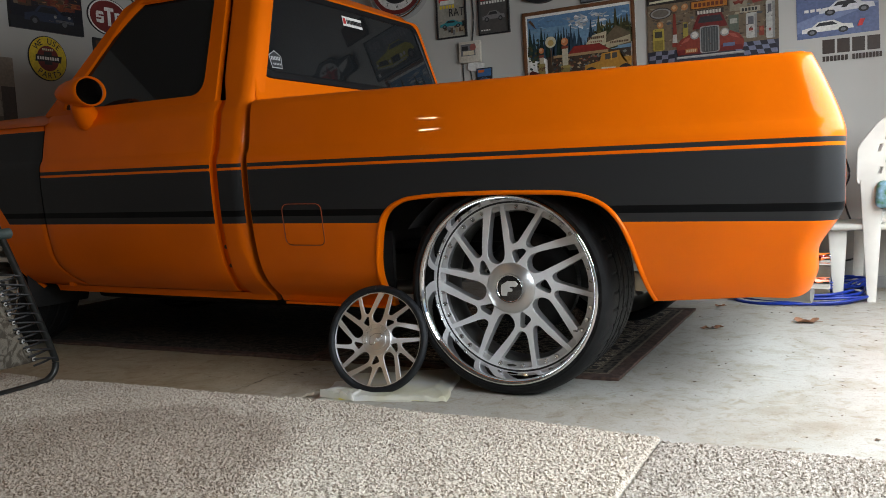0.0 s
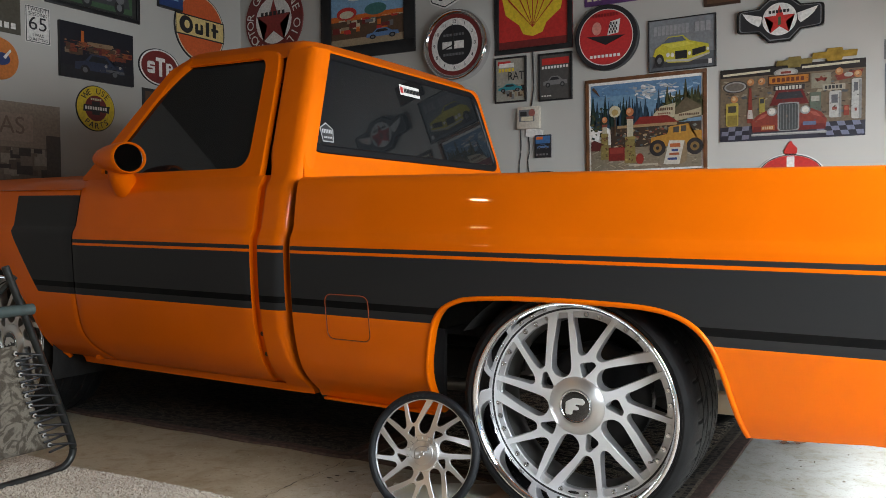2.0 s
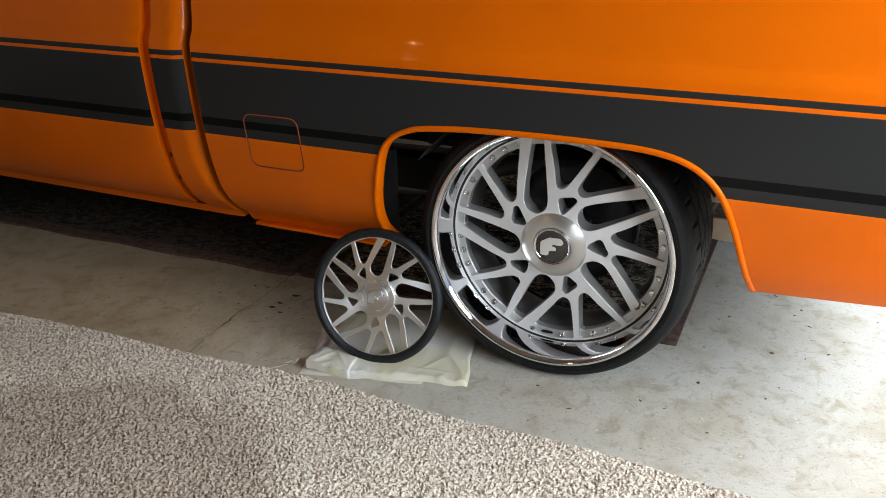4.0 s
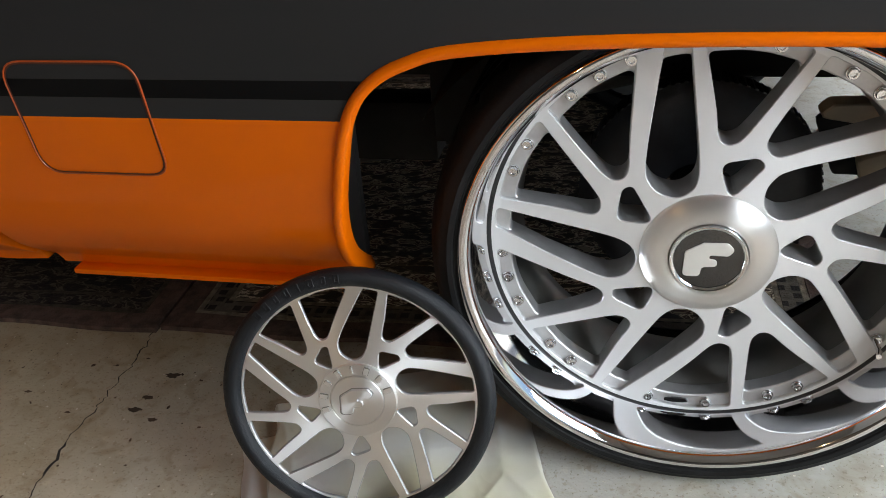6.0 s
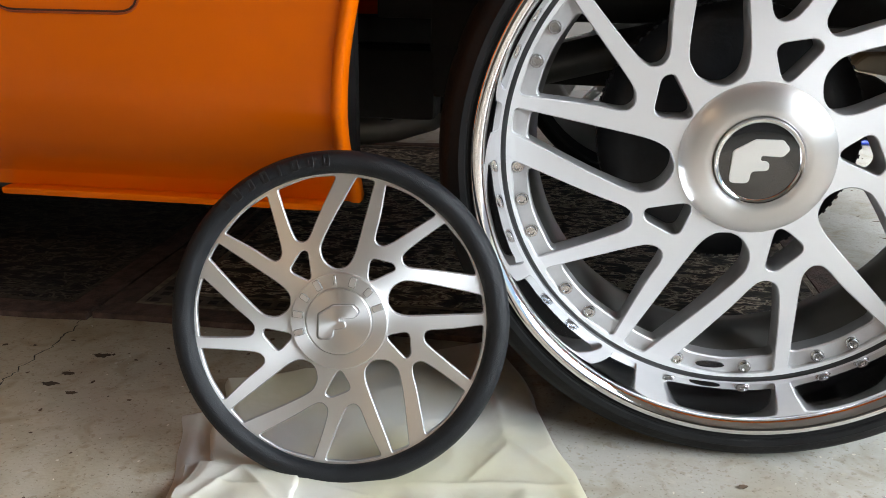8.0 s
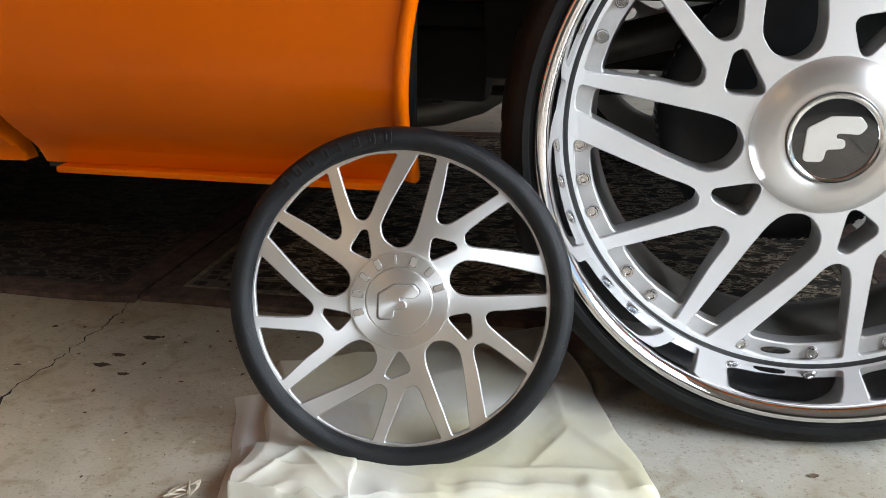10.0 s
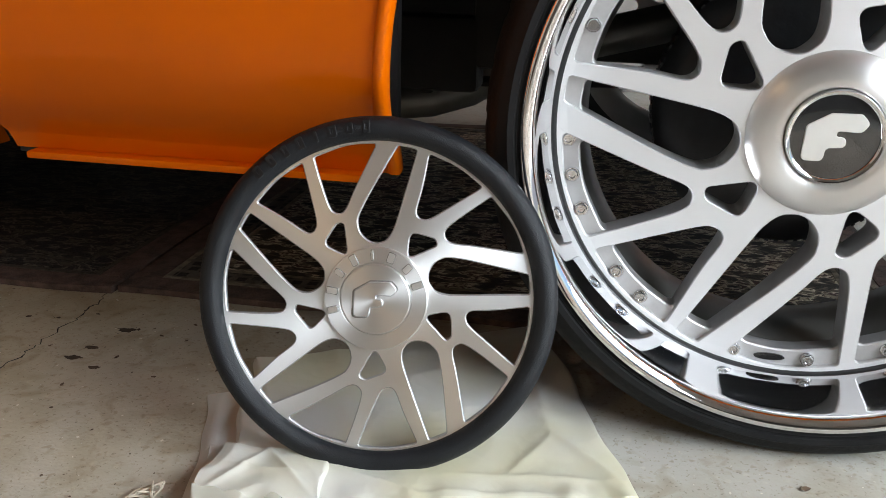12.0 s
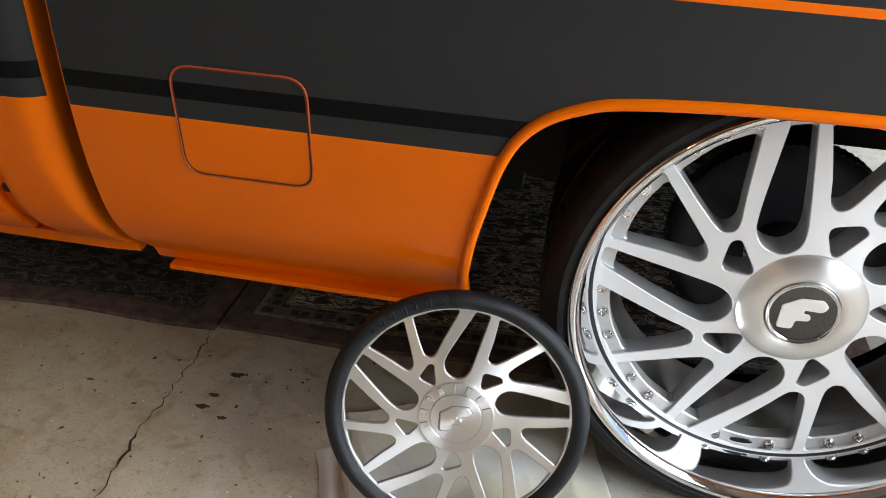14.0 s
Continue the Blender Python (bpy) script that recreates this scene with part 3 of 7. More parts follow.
box(bm, -3.86, -3.80, -0.1, 2 * MID + 0.1, 0.45, 1.12, 0.02)
box(bm, -3.8, -2.3, 2 * MID + 0.06, 2 * MID + 0.14, 0.70, 1.12, 0.02)
part("front_clip", bm, ORANGE, truck, "", True, 40)
# far side of the cab, floor pan and firewall keep the cab closed
bm = bmesh.new()
box(bm, -2.33, -1.12, 2 * MID + 0.03, 2 * MID + 0.12, 0.33, 1.2, 0.02)
box(bm, -2.40, -1.13, 0.09, 2 * MID - 0.09, 0.33, 0.38)
box(bm, -2.36, -2.33, 0.0, 2 * MID, 0.33, 1.18)
box(bm, -1.16, -1.13, 0.09, 2 * MID - 0.09, 0.33, 1.22)
part("cab_shell", bm, ORANGE, truck, "", True, 40)

# roof and pillars: the greenhouse frame
bm = bmesh.new()
prev = None
for i in range(17):
    u = i / 16
    x = -1.95 + u * 0.73
    col = []
    for k in range(29):
        s = k / 28 * 2 - 1
        y = MID + s * (MID - glass_y(1.66))
        edge = max(0, (abs(s) - 0.80) / 0.20)
        ends = max(0, (abs(2 * u - 1) - 0.75) / 0.25)
        z = 1.665 + 0.090 * math.sqrt(max(0, 1 - edge ** 2)) * math.sqrt(max(0.0, 1 - 0.95 * ends ** 2.2)) - 0.012 * s * s
        col.append(bm.verts.new((x, y, z)))
    if prev:
        for k in range(28):
            bm.faces.new((prev[k], col[k], col[k + 1], prev[k + 1]))
    prev = col
part("roof", bm, ORANGE, truck, "", True, 60)


def side_frame(flip):
    """Door window frame: an outer outline with the glass opening cut through."""
    bm = bmesh.new()
    outer = rounded([(-2.36, 1.160), (-1.293, 1.160), (-1.334, 1.60), (-1.348, 1.675), (-1.42, 1.69), (-1.88, 1.69), (-1.97, 1.65)], [0.01, 0.01, 0.05, 0.05, 0.05, 0.08, 0.08], 5)
    hole = rounded([(-2.262, 1.178), (-1.368, 1.192), (-1.408, 1.664), (-1.905, 1.664)], [0.03, 0.08, 0.06, 0.10], 8)

    def place(x, z, d):
        y = glass_y(z) + d - 0.004
        return (x, 2 * MID - y if flip else y, z)

    plate(bm, outer, [hole], place, 0.03, 0.004, (0, 0))
    if flip:
        bmesh.ops.reverse_faces(bm, faces=bm.faces)
    return bm


def side_glass(flip):
    bm = bmesh.new()
    loop = rounded([(-2.28, 1.165), (-1.355, 1.175), (-1.396, 1.678), (-1.90, 1.678)], [0.02, 0.06, 0.05, 0.08], 6)
    plate(bm, loop, [], lambda x, z, d: (x, (2 * MID - (glass_y(z) + 0.012 + d)) if flip else glass_y(z) + 0.012 + d, z), 0.005, 0.001, (0, 0))
    if flip:
        bmesh.ops.reverse_faces(bm, faces=bm.faces)
    return bm


for flip in (False, True):
    part("window_frame", side_frame(flip), ORANGE, truck, "", True, 35)
    part("door_glass", side_glass(flip), GLASS, truck, "dark tinted door glass")


GASKET = material("window_rubber", (0.006, 0.006, 0.007), 0.45, 0.0, 30, 0.2, spec=0.25)


def rear_x(z):
    return -1.112 - (z - 1.2) * 0.20


bm = bmesh.new()
outer = rounded([(-0.02, 1.12), (2 * MID + 0.02, 1.12), (2 * MID + 0.0, 1.22), (2 * MID - 0.145, 1.70), (0.150, 1.70), (-0.01, 1.22)], [0.01, 0.01, 0.03, 0.06, 0.06, 0.03], 5)
win = rounded([(0.048, 1.275), (2 * MID - 0.065, 1.275), (2 * MID - 0.205, 1.672), (0.225, 1.672)], [0.035, 0.035, 0.07, 0.05], 6)
plate(bm, outer, [win], lambda x, z, d: (rear_x(z) - d, x, z), 0.03, 0.004, (0, 0))
bmesh.ops.reverse_faces(bm, faces=bm.faces)
part("cab_back", bm, ORANGE, truck, "", True, 35)
bm = bmesh.new()
big = rounded([(0.035, 1.262), (2 * MID - 0.052, 1.262), (2 * MID - 0.195, 1.684), (0.215, 1.684)], [0.05, 0.05, 0.09, 0.065], 7)
small = rounded([(0.060, 1.286), (2 * MID - 0.078, 1.286), (2 * MID - 0.215, 1.662), (0.236, 1.662)], [0.04, 0.04, 0.075, 0.055], 7)
plate(bm, big, [small], lambda x, z, d: (rear_x(z) + 0.008 - d, x, z), 0.02, 0.005, (0, 0))
bmesh.ops.reverse_faces(bm, faces=bm.faces)
rear_window = part("rear_window", bm, GASKET, truck, "black rubber rear window seal", True, 35)
bm = bmesh.new()
plate(bm, small, [], lambda x, z, d: (rear_x(z) + 0.002 - d, x, z), 0.006, 0.001, (0, 0))
bmesh.ops.reverse_faces(bm, faces=bm.faces)
part("pane", bm, GLASS, rear_window, "dark tinted rear glass")
# windscreen
bm = bmesh.new()
plate(bm, rounded([(0.03, 1.19), (2 * MID - 0.03, 1.19), (2 * MID - 0.16, 1.69), (0.16, 1.69)], 0.03, 4), [], lambda x, z, d: (-2.33 + (z - 1.19) * 0.78 + d, x, z), 0.006, 0.001, (0, 0))
part("windscreen", bm, GLASS, truck, "dark tinted windscreen")
# A-pillar
for flip in (0, 1):
    bm = bmesh.new()
    pts = [(-2.39, -0.01, 1.16), (-2.20, 0.035, 1.34), (-2.03, 0.09, 1.52), (-1.92, 0.122, 1.63), (-1.85, 0.14, 1.68)]
    if flip:
        pts = [(x, 2 * MID - y, z) for x, y, z in pts]
    tube(bm, smooth_path(pts, 4), 0.026, 10)
    part("windscreen_pillar", bm, ORANGE, truck, "", True, 60)

MIRROR_DARK = material("smoked_mirror", (0.20, 0.20, 0.20), 0.03, 1.0, 8, 0.1)
# door mirror: an orange pod on a foot
bm = bmesh.new()
M = pose(-1.965, -0.165, 1.243, 0, 0, 0)
lathe(bm, [(0.004, -0.150), (0.022, -0.146), (0.040, -0.132), (0.058, -0.100), (0.072, -0.058), (0.081, -0.010), (0.084, 0.025), (0.083, 0.040), (0.079, 0.046), (0.075, 0.044), (0.072, 0.036), (0.068, -0.005)], 48)
bmesh.ops.transform(bm, matrix=M @ pose(0, 0, 0, 0, 0, -94) @ Matrix.Diagonal((1.0, 1.15, 0.80, 1)), verts=bm.verts)
tube(bm, smooth_path([(-2.045, -0.075, 1.125), (-2.035, -0.105, 1.150), (-2.015, -0.140, 1.190), (-2.0, -0.16, 1.235)], 5), [0.060 - 0.0012 * k for k in range(16)], 16)
mir = part("door_mirror", bm, ORANGE, truck, "round orange door mirror on a foot", True, 60)
bm = bmesh.new()
r = lathe(bm, [(0.0718, 0.034), (0.05, 0.033)], 48)
cap(bm, r[1])
bmesh.ops.transform(bm, matrix=M @ pose(0, 0, 0, 0, 0, -94) @ Matrix.Diagonal((1.0, 1.15, 0.80, 1)), verts=bm.verts)
part("mirror_glass", bm, MIRROR_DARK, mir, "dark mirror glass")

# ---- under the body ----
bm = bmesh.new()
for y0 in (0.36, 1.30):
    box(bm, -3.7, -0.46, y0, y0 + 0.08, 0.36, 0.48, 0.01)
    box(bm, -0.47, -0.37, y0 + 0.001, y0 + 0.079, 0.40, 0.65, 0.01)
    box(bm, -0.38, 0.72, y0, y0 + 0.08, 0.53, 0.65, 0.01)
    box(bm, 0.71, 0.95, y0, y0 + 0.08, 0.46, 0.68, 0.01)
for x in (-2.2, -1.1, 0.9):
    box(bm, x, x + 0.07, 0.40, 1.34, 0.38, 0.46, 0.01)
# added block, hides the bright floor beyond the underside of the cab
box(bm, -2.9, -1.35, 0.62, 1.20, 0.16, 0.37, 0.03)
part("chassis_frame", bm, UNDER, truck, "", True, 40)
bm = bmesh.new()
tube(bm, [(0, 0.10, 0.392), (0, 1.64, 0.392)], 0.042, 14)
lathe(bm, [(0.03, -0.13), (0.09, -0.10), (0.13, -0.03), (0.13, 0.03), (0.09, 0.10), (0.03, 0.13)], 24)
bmesh.ops.translate(bm, verts=bm.verts[-144:], vec=(0.02, MID, 0.392))
tube(bm, [(-0.1, MID, 0.40), (-2.3, MID, 0.42)], 0.04, 12)
part("rear_axle", bm, UNDER, truck, "black rear axle and drive shaft", True, 50)
bm = bmesh.new()
tube(bm, [(-0.66, 0.45, 0.376), (-0.46, 0.45, 0.368), (-0.05, 0.46, 0.385)], 0.009, 8)
for k in range(9):
    lathe(bm, [(0.004, -0.003), (0.021, -0.003), (0.021, 0.003), (0.004, 0.003)], 14, closed=True)
    bmesh.ops.transform(bm, matrix=pose(-0.640 + 0.008 * k, 0.45, 0.374, 0, 0, 90), verts=bm.verts[-56:])
box(bm, -0.572, -0.548, 0.43, 0.47, 0.345, 0.395, 0.004)
part("suspension_link", bm, UNDER, truck, "black suspension link with a rubber bellows", True, 45)
bm = bmesh.new()
tube(bm, smooth_path([(-2.0, 0.55, 0.30), (-0.7, 0.55, 0.30), (-0.35, 0.56, 0.42), (0.2, 0.56, 0.52), (0.7, 0.5, 0.36), (1.0, 0.45, 0.34)], 5), 0.035, 10)
part("exhaust_pipe", bm, BARREL, truck, "", True, 60)
bm = bmesh.new()
lathe(bm, [(0.06, -0.03), (0.150, -0.03), (0.178, -0.022), (0.190, -0.012), (0.190, 0.030), (0.180, 0.036), (0.06, 0.036)], 72, closed=True)
bmesh.ops.translate(bm, vec=(0, 0.235, 0.385), verts=bm.verts)
drum = part("brake_drum", bm, DRUM, truck, "black finned brake drum", True, 40)
fin = None
for k in range(90):
    w = 2 * math.pi * k / 90
    if fin is None:
        bm = bmesh.new()
        box(bm, 0.186, 0.1918, 0.222, 0.262, -0.0028, 0.0028)
        fin = part("cooling_fin", bm, DRUM, drum)
    else:
        fin = fin.copy()
        scene.collection.objects.link(fin)
        fin.parent = drum
    fin.matrix_local = pose(0, 0, 0.385, 0, -math.degrees(w), 0)
LINK = material("tan_painted_steel", (0.66, 0.56, 0.42), 0.5, 0.0, 9, 0.25, 0.1, 60, color2=(0.48, 0.38, 0.26))
for pts, y0, y1, nm in (([(0.195, 0.474), (0.215, 0.492), (0.62, 0.508), (0.62, 0.474), (0.27, 0.462)], 0.335, 0.375, "upper_link"),
                        ([(0.195, 0.466), (0.240, 0.456), (0.325, 0.408), (0.30, 0.36), (0.24, 0.36)], 0.360, 0.372, "link_gusset"),
                        ([(0.285, 0.350), (0.62, 0.350), (0.62, 0.405), (0.33, 0.418), (0.27, 0.395)], 0.335, 0.372, "lower_link")):
    bm = bmesh.new()
    plate(bm, rounded(pts, 0.008, 3), [], lambda x, z, d: (x, y0 + d, z), y1 - y0, 0.003, (0, 0))
    part(nm, bm, LINK if nm != "link_gusset" else UNDER, truck, "tan steel suspension link" if nm != "link_gusset" else "")
for y0, y1 in ((0.30, 0.36), (1.38, 1.44)):
    bm = bmesh.new()
    prev = None
    for k in range(25):
        w = radians(38) + radians(104) * k / 24
        row = [bm.verts.new((0.02 + math.cos(w) * 0.515, y, 0.30 + math.sin(w) * 0.515)) for y in (-0.06 if y0 < 1 else y0, y1 if y0 < 1 else 1.80)]
        if prev:
            bm.faces.new((prev[0], row[0], row[1], prev[1]))
        prev = row
    part("wheel_tub", bm, UNDER, truck, "black inner wheel tub", True, 60)
for y0 in (0.365, 1.375):
    bm = bmesh.new()
    box(bm, -0.56, 0.56, y0, y0 + 0.02, 0.53, 0.83, 0.004)
    part("inner_arch_panel", bm, UNDER, truck, "", True, 40)
bm = bmesh.new()
box(bm, -2.48, -1.12, 0.055, 0.075, 0.31, 0.42)
box(bm, BED0, -0.52, 0.05, 0.07, 0.292, 0.60)
part("sill", bm, UNDER, truck, "")
bm = bmesh.new()
box(bm, BED0 + 0.03, -0.548, 0.020, 0.05, 0.290, 0.3005, 0.003)
part("rocker_flange", bm, ORANGE, truck, "", True, 40)


# ---- wheels ----
def make_wheel(parent, m, detailed=True):
    """A wheel with its face at y = 0 towards -y, axle on y."""
    bm = bmesh.new()
    lathe(bm, [(0.3172, 0.048), (0.3160, 0.054), (0.310, 0.066), (0.300, 0.085), (0.285, 0.11), (0.278, 0.15), (0.290, 0.20), (0.325, 0.235), (0.345, 0.25)], 96)
    bmesh.ops.reverse_faces(bm, faces=bm.faces)
    wheel = part("wheel", bm, BARREL, parent, "polished three-piece wheel with a low-profile tyre", True, 60)
    wheel.matrix_local = m
    # tyre with grooved tread
    bm = bmesh.new()
    R = 0.401
    prof = [(0.343, -0.038), (0.3495, -0.046), (0.3555, -0.0525), (0.3575, -0.0520), (0.3590, -0.0550), (0.3660, -0.0560), (0.3675, -0.0545), (0.3760, -0.0520), (0.3840, -0.0440), (0.3905, -0.0320), (0.3950, -0.0180), (0.3975, -0.0060)]
    n_side = len(prof)
    tread = []
    grooves = (0.040, 0.098, 0.163, 0.222)
    ys = []
    y = 0.002
    while y < 0.260:
        ys.append(y)
        y += 0.0055
    for y in ys:
        g = any(abs(y - c) < 0.0045 for c in grooves)
        tread.append((R - (0.007 if g else 0.0) - 0.003 * abs((y - 0.13) / 0.13) ** 3, y))
    back = [(r, 0.262 - a) for r, a in reversed(prof)]
    full = prof + tread + back
    segs = 320 if detailed else 96
    rings = []
    for j, (r, a) in enumerate(full):
        ring = []
        for k in range(segs):
            rr = r
            if detailed and n_side - 2 <= j < n_side + len(tread):
                if (a < 0.036 or a > 0.226) and k % 8 == 0 and a > -0.012:
                    rr -= 0.005
                elif grooves[0] + 0.006 < a < grooves[3] - 0.006 and (k + int(abs(a - 0.13) * 90)) % 12 == 0:
                    rr -= 0.005
            w = 2 * math.pi * k / segs
            ring.append(bm.verts.new((rr * math.cos(w), a, rr * math.sin(w))))
        rings.append(ring)
    for A, B in zip(rings, rings[1:]):
        for k in range(segs):
            j = (k + 1) % segs
            bm.faces.new((A[k], A[j], B[j], B[k]))
    # flattened foot where it stands on the floor
    for v in bm.verts:
        if v.co.z < -0.3905:
            v.co.z = -0.3905
    part("tyre", bm, RUBBER, wheel, "black low-profile tyre", True, 30)
    # polished lip
    bm = bmesh.new()
    lathe(bm, [(0.347, -0.030), (0.3525, -0.040), (0.3535, -0.046), (0.3525, -0.0515), (0.3495, -0.0555), (0.3455, -0.0570), (0.3415, -0.0560), (0.3382, -0.0530), (0.3350, -0.0490), (0.3322, -0.0440), (0.3302, -0.0380), (0.3172, 0.048)], 192)
    part("lip", bm, CHROME, wheel, "mirror-polished stepped outer lip", True, 50)
    bm = bmesh.new()
    lathe(bm, [(0.3196, 0.0400), (0.3186, 0.0382), (0.3152, 0.0382), (0.3143, 0.0395), (0.3143, 0.052)], 160)
    part("seal", bm, BLACK, wheel, "thin black seal between lip and face", True, 60)
    # face: spokes, flange
    bm = bmesh.new()

    def face_y(x, z, d):
        r = math.hypot(x, z)
        s = max(0.0, min(1.0, (r - 0.10) / 0.205))
        return (x, 0.014 + 0.025 * s + d, z)

    holes = spoke_holes(0.0, 0.331, 0.930, 0.0014)
    plate(bm, ring_pts(0.3145, 160), holes, lambda x, z, d: (x, d, z), 0.040, 0.0013, (0, 1))
    for v in bm.verts:
        v.co = face_y(v.co.x, v.co.z, v.co.y)
    part("wheel_face", bm, [ALU_FACE, ALU_SIDE], wheel, "brushed aluminium directional spokes", False)
    bm = bmesh.new()
    plate(bm, ring_pts(0.3160, 160), spoke_holes(0.0, 0.331, 0.862, 0.0030, 0.03), lambda x, z, d: (x, 0.0455 + d, z), 0.026, 0.002, (0, 0))
    part("flange", bm, ALU_SIDE, wheel, "machined bolt flange", False)
    # hub dish and centre emblem
    bm = bmesh.new()
    lathe(bm, [(0.0955, 0.018), (0.0955, 0.0135), (0.094, 0.0115), (0.088, 0.006), (0.077, 0.002), (0.066, 0.0), (0.058, -0.0003), (0.0555, 0.0015), (0.0545, 0.009)], 96)
    part("hub_cover", bm, HUB, wheel, "spun aluminium hub cover", True, 40)
    bm = bmesh.new()
    lathe(bm, [(0.0545, 0.009), (0.0540, -0.002), (0.0525, -0.004), (0.0500, -0.0035), (0.0480, -0.001)], 80)
    part("emblem_ring", bm, CHROME, wheel, "chrome emblem ring", True, 60)
    bm = bmesh.new()
    r = lathe(bm, [(0.0485, 0.0), (0.040, -0.0007), (0.02, -0.0011)], 64)
    cap(bm, r[-1])
    part("emblem_disc", bm, GLOSS_BLACK, wheel, "gloss black emblem disc", True, 60)
    bm = bmesh.new()
    emblem(bm, 0.0335, -0.0024, 0.0015)
    part("emblem_mark", bm, EMBLEM, wheel, "silver emblem mark")
    # bolts on the flange
    bolt = None
    for s in range(5):
        for a in ((5.8, 14.8, -30.3, -21.5, -12.6) if s != 3 else (5.8, 14.8, -30.3, -12.6)):
            w = radians(a + 144 - 72 * s)
            c = Vector((0.3000 * math.cos(w), 0, 0.3000 * math.sin(w)))
            if bolt is None:
                bm = bmesh.new()
                r = lathe(bm, [(0.0094, 0.0458), (0.0094, 0.0432), (0.0086, 0.0420), (0.0074, 0.0420), (0.0072, 0.0385), (0.0064, 0.0372), (0.0044, 0.0372), (0.0036, 0.0405)], 12)
                cap(bm, r[-1])
                bolt = part("bolt", bm, BOLT, wheel, "small chrome rim bolt", True, 40)
                bolt.location = c
            else:
                o = bolt.copy()
                scene.collection.objects.link(o)
                o.parent, o.location = wheel, c
    bm = bmesh.new()
    w = radians(266.5)
    loop = [(0.019 * math.cos(t * math.pi / 12), 0.0042 * math.sin(t * math.pi / 12)) for t in range(24)]
    plate(bm, loop, [], lambda x, z, d: (0.3000 * math.cos(w) + x, 0.0425 + d, 0.3000 * math.sin(w) + z), 0.003, 0.0005, (0, 0))
    part("rim_badge", bm, GLOSS_BLACK, wheel, "small black oval badge")
    # valve
    bm = bmesh.new()
    w = radians(-30)
    tube(bm, [(0.292 * math.cos(w), 0.03, 0.292 * math.sin(w)), (0.292 * math.cos(w), 0.005, 0.292 * math.sin(w)), (0.286 * math.cos(w), -0.012, 0.286 * math.sin(w))], 0.004, 8)
    part("valve", bm, CHROME, wheel, "", True, 60)
    return wheel


# darker metal paints the shade of the engraved outlines round the marks
GROOVE_SHADE = material("shaded_groove_metal", (0.30, 0.295, 0.285), 0.6, 1.0, 60, 0.15)
BOLT = material("plated_bolt", (0.74, 0.74, 0.75), 0.22, 1.0, 60, 0.05)
GLOSS_BLACK = material("gloss_black", (0.012, 0.012, 0.013), 0.12, 0.0, 30, 0.2, 0.0, coat=1.0)
EMBLEM = material("emblem_silver", (0.78, 0.78, 0.76), 0.42, 0.6, 30, 0.02, rough_var=0.0)


def emblem(bm, size, y, thick, mats=(0, 0)):
    """A hooked, stepped silver badge shape."""
    pts = [(-1.0, -0.82), (-0.97, 0.36), (-0.24, 0.80), (0.72, 0.82), (1.02, 0.50), (0.78, 0.22), (0.02, 0.24), (0.0, 0.02), (0.33, 0.0), (0.35, -0.31), (-0.27, -0.36), (-0.31, -0.82)]
    loop = rounded([(x * size, z * size) for x, z in pts], 0.19 * size, 5)
    plate(bm, loop, [], lambda x, z, d: (x, y + d, z), thick, thick * 0.4, mats)


make_wheel(truck, pose(0, 0, 0.392))
make_wheel(truck, pose(FRONT_HUB[0], 0.035, 0.344, 0, 20, 0), False)
far = pose(0, 2 * MID, 0.392, 0, 0, 180)
make_wheel(truck, far, False)
make_wheel(truck, pose(FRONT_HUB[0], 2 * MID - 0.035, 0.344, 0, 0, 180), False)

# ---- steering wheel leaning on the tyre ----
sw = thing("steering_wheel", pose(-0.496, -0.133, 0.2060, -14, 0, 6) @ Matrix.Scale(1.022, 4), "black leather steering wheel with brushed spokes, leaning on the truck", "steering wheel")
SR = 0.2045
bm = bmesh.new()
segs, ts = 160, 22
for k in range(segs):
    w = 2 * math.pi * k / segs
    for j in range(ts):
        a = 2 * math.pi * j / ts
        rr = 0.1905 + 0.0140 * math.cos(a)
        bm.verts.new((rr * math.cos(w), 0.0150 * math.sin(a), rr * math.sin(w)))
bm.verts.ensure_lookup_table()
for k in range(segs):
    for j in range(ts):
        a, b = k * ts + j, k * ts + (j + 1) % ts
        c, d = ((k + 1) % segs) * ts + (j + 1) % ts, ((k + 1) % segs) * ts + j
        bm.faces.new([bm.verts[i] for i in (a, d, c, b)])
bmesh.ops.recalc_face_normals(bm, faces=bm.faces)
grip = part("grip", bm, LEATHER, sw, "black grained leather grip", True, 80)
bm = bmesh.new()
plate(bm, ring_pts(0.1785, 160), spoke_holes(48.5, SR, 0.850, 0.0002), lambda x, z, d: (x, -0.003 + d, z), 0.006, 0.0012, (0, 1))
part("spokes", bm, [ALU, ALU_SIDE], sw, "brushed aluminium directional spokes")
bm = bmesh.new()
lathe(bm, [(0.0590, -0.003), (0.0590, -0.006), (0.0575, -0.0078), (0.0415, -0.0078), (0.0408, -0.0072), (0.0408, -0.0045), (0.0396, -0.0045), (0.0396, -0.0085)], 96)
part("hub_ring", bm, SPUN, sw, "brushed hub ring", True, 30)
bm = bmesh.new()
r = lathe(bm, [(0.0396, -0.0085), (0.0385, -0.0092), (0.02, -0.0094), (0.008, -0.0095)], 96)
cap(bm, r[-1])
part("hub_cap", bm, SPUN, sw, "brushed round hub cap", True, 30)
bm = bmesh.new()
emblem(bm, 0.0262, -0.0102, 0.0012, (0, 0))
part("emblem_edge", bm, GROOVE_SHADE, sw, "dark plate painting the shaded groove round the emblem")
bm = bmesh.new()
emblem(bm, 0.0236, -0.0122, 0.0030, (0, 1))
part("emblem_mark", bm, [SPUN, ALU_SIDE], sw, "raised emblem mark")
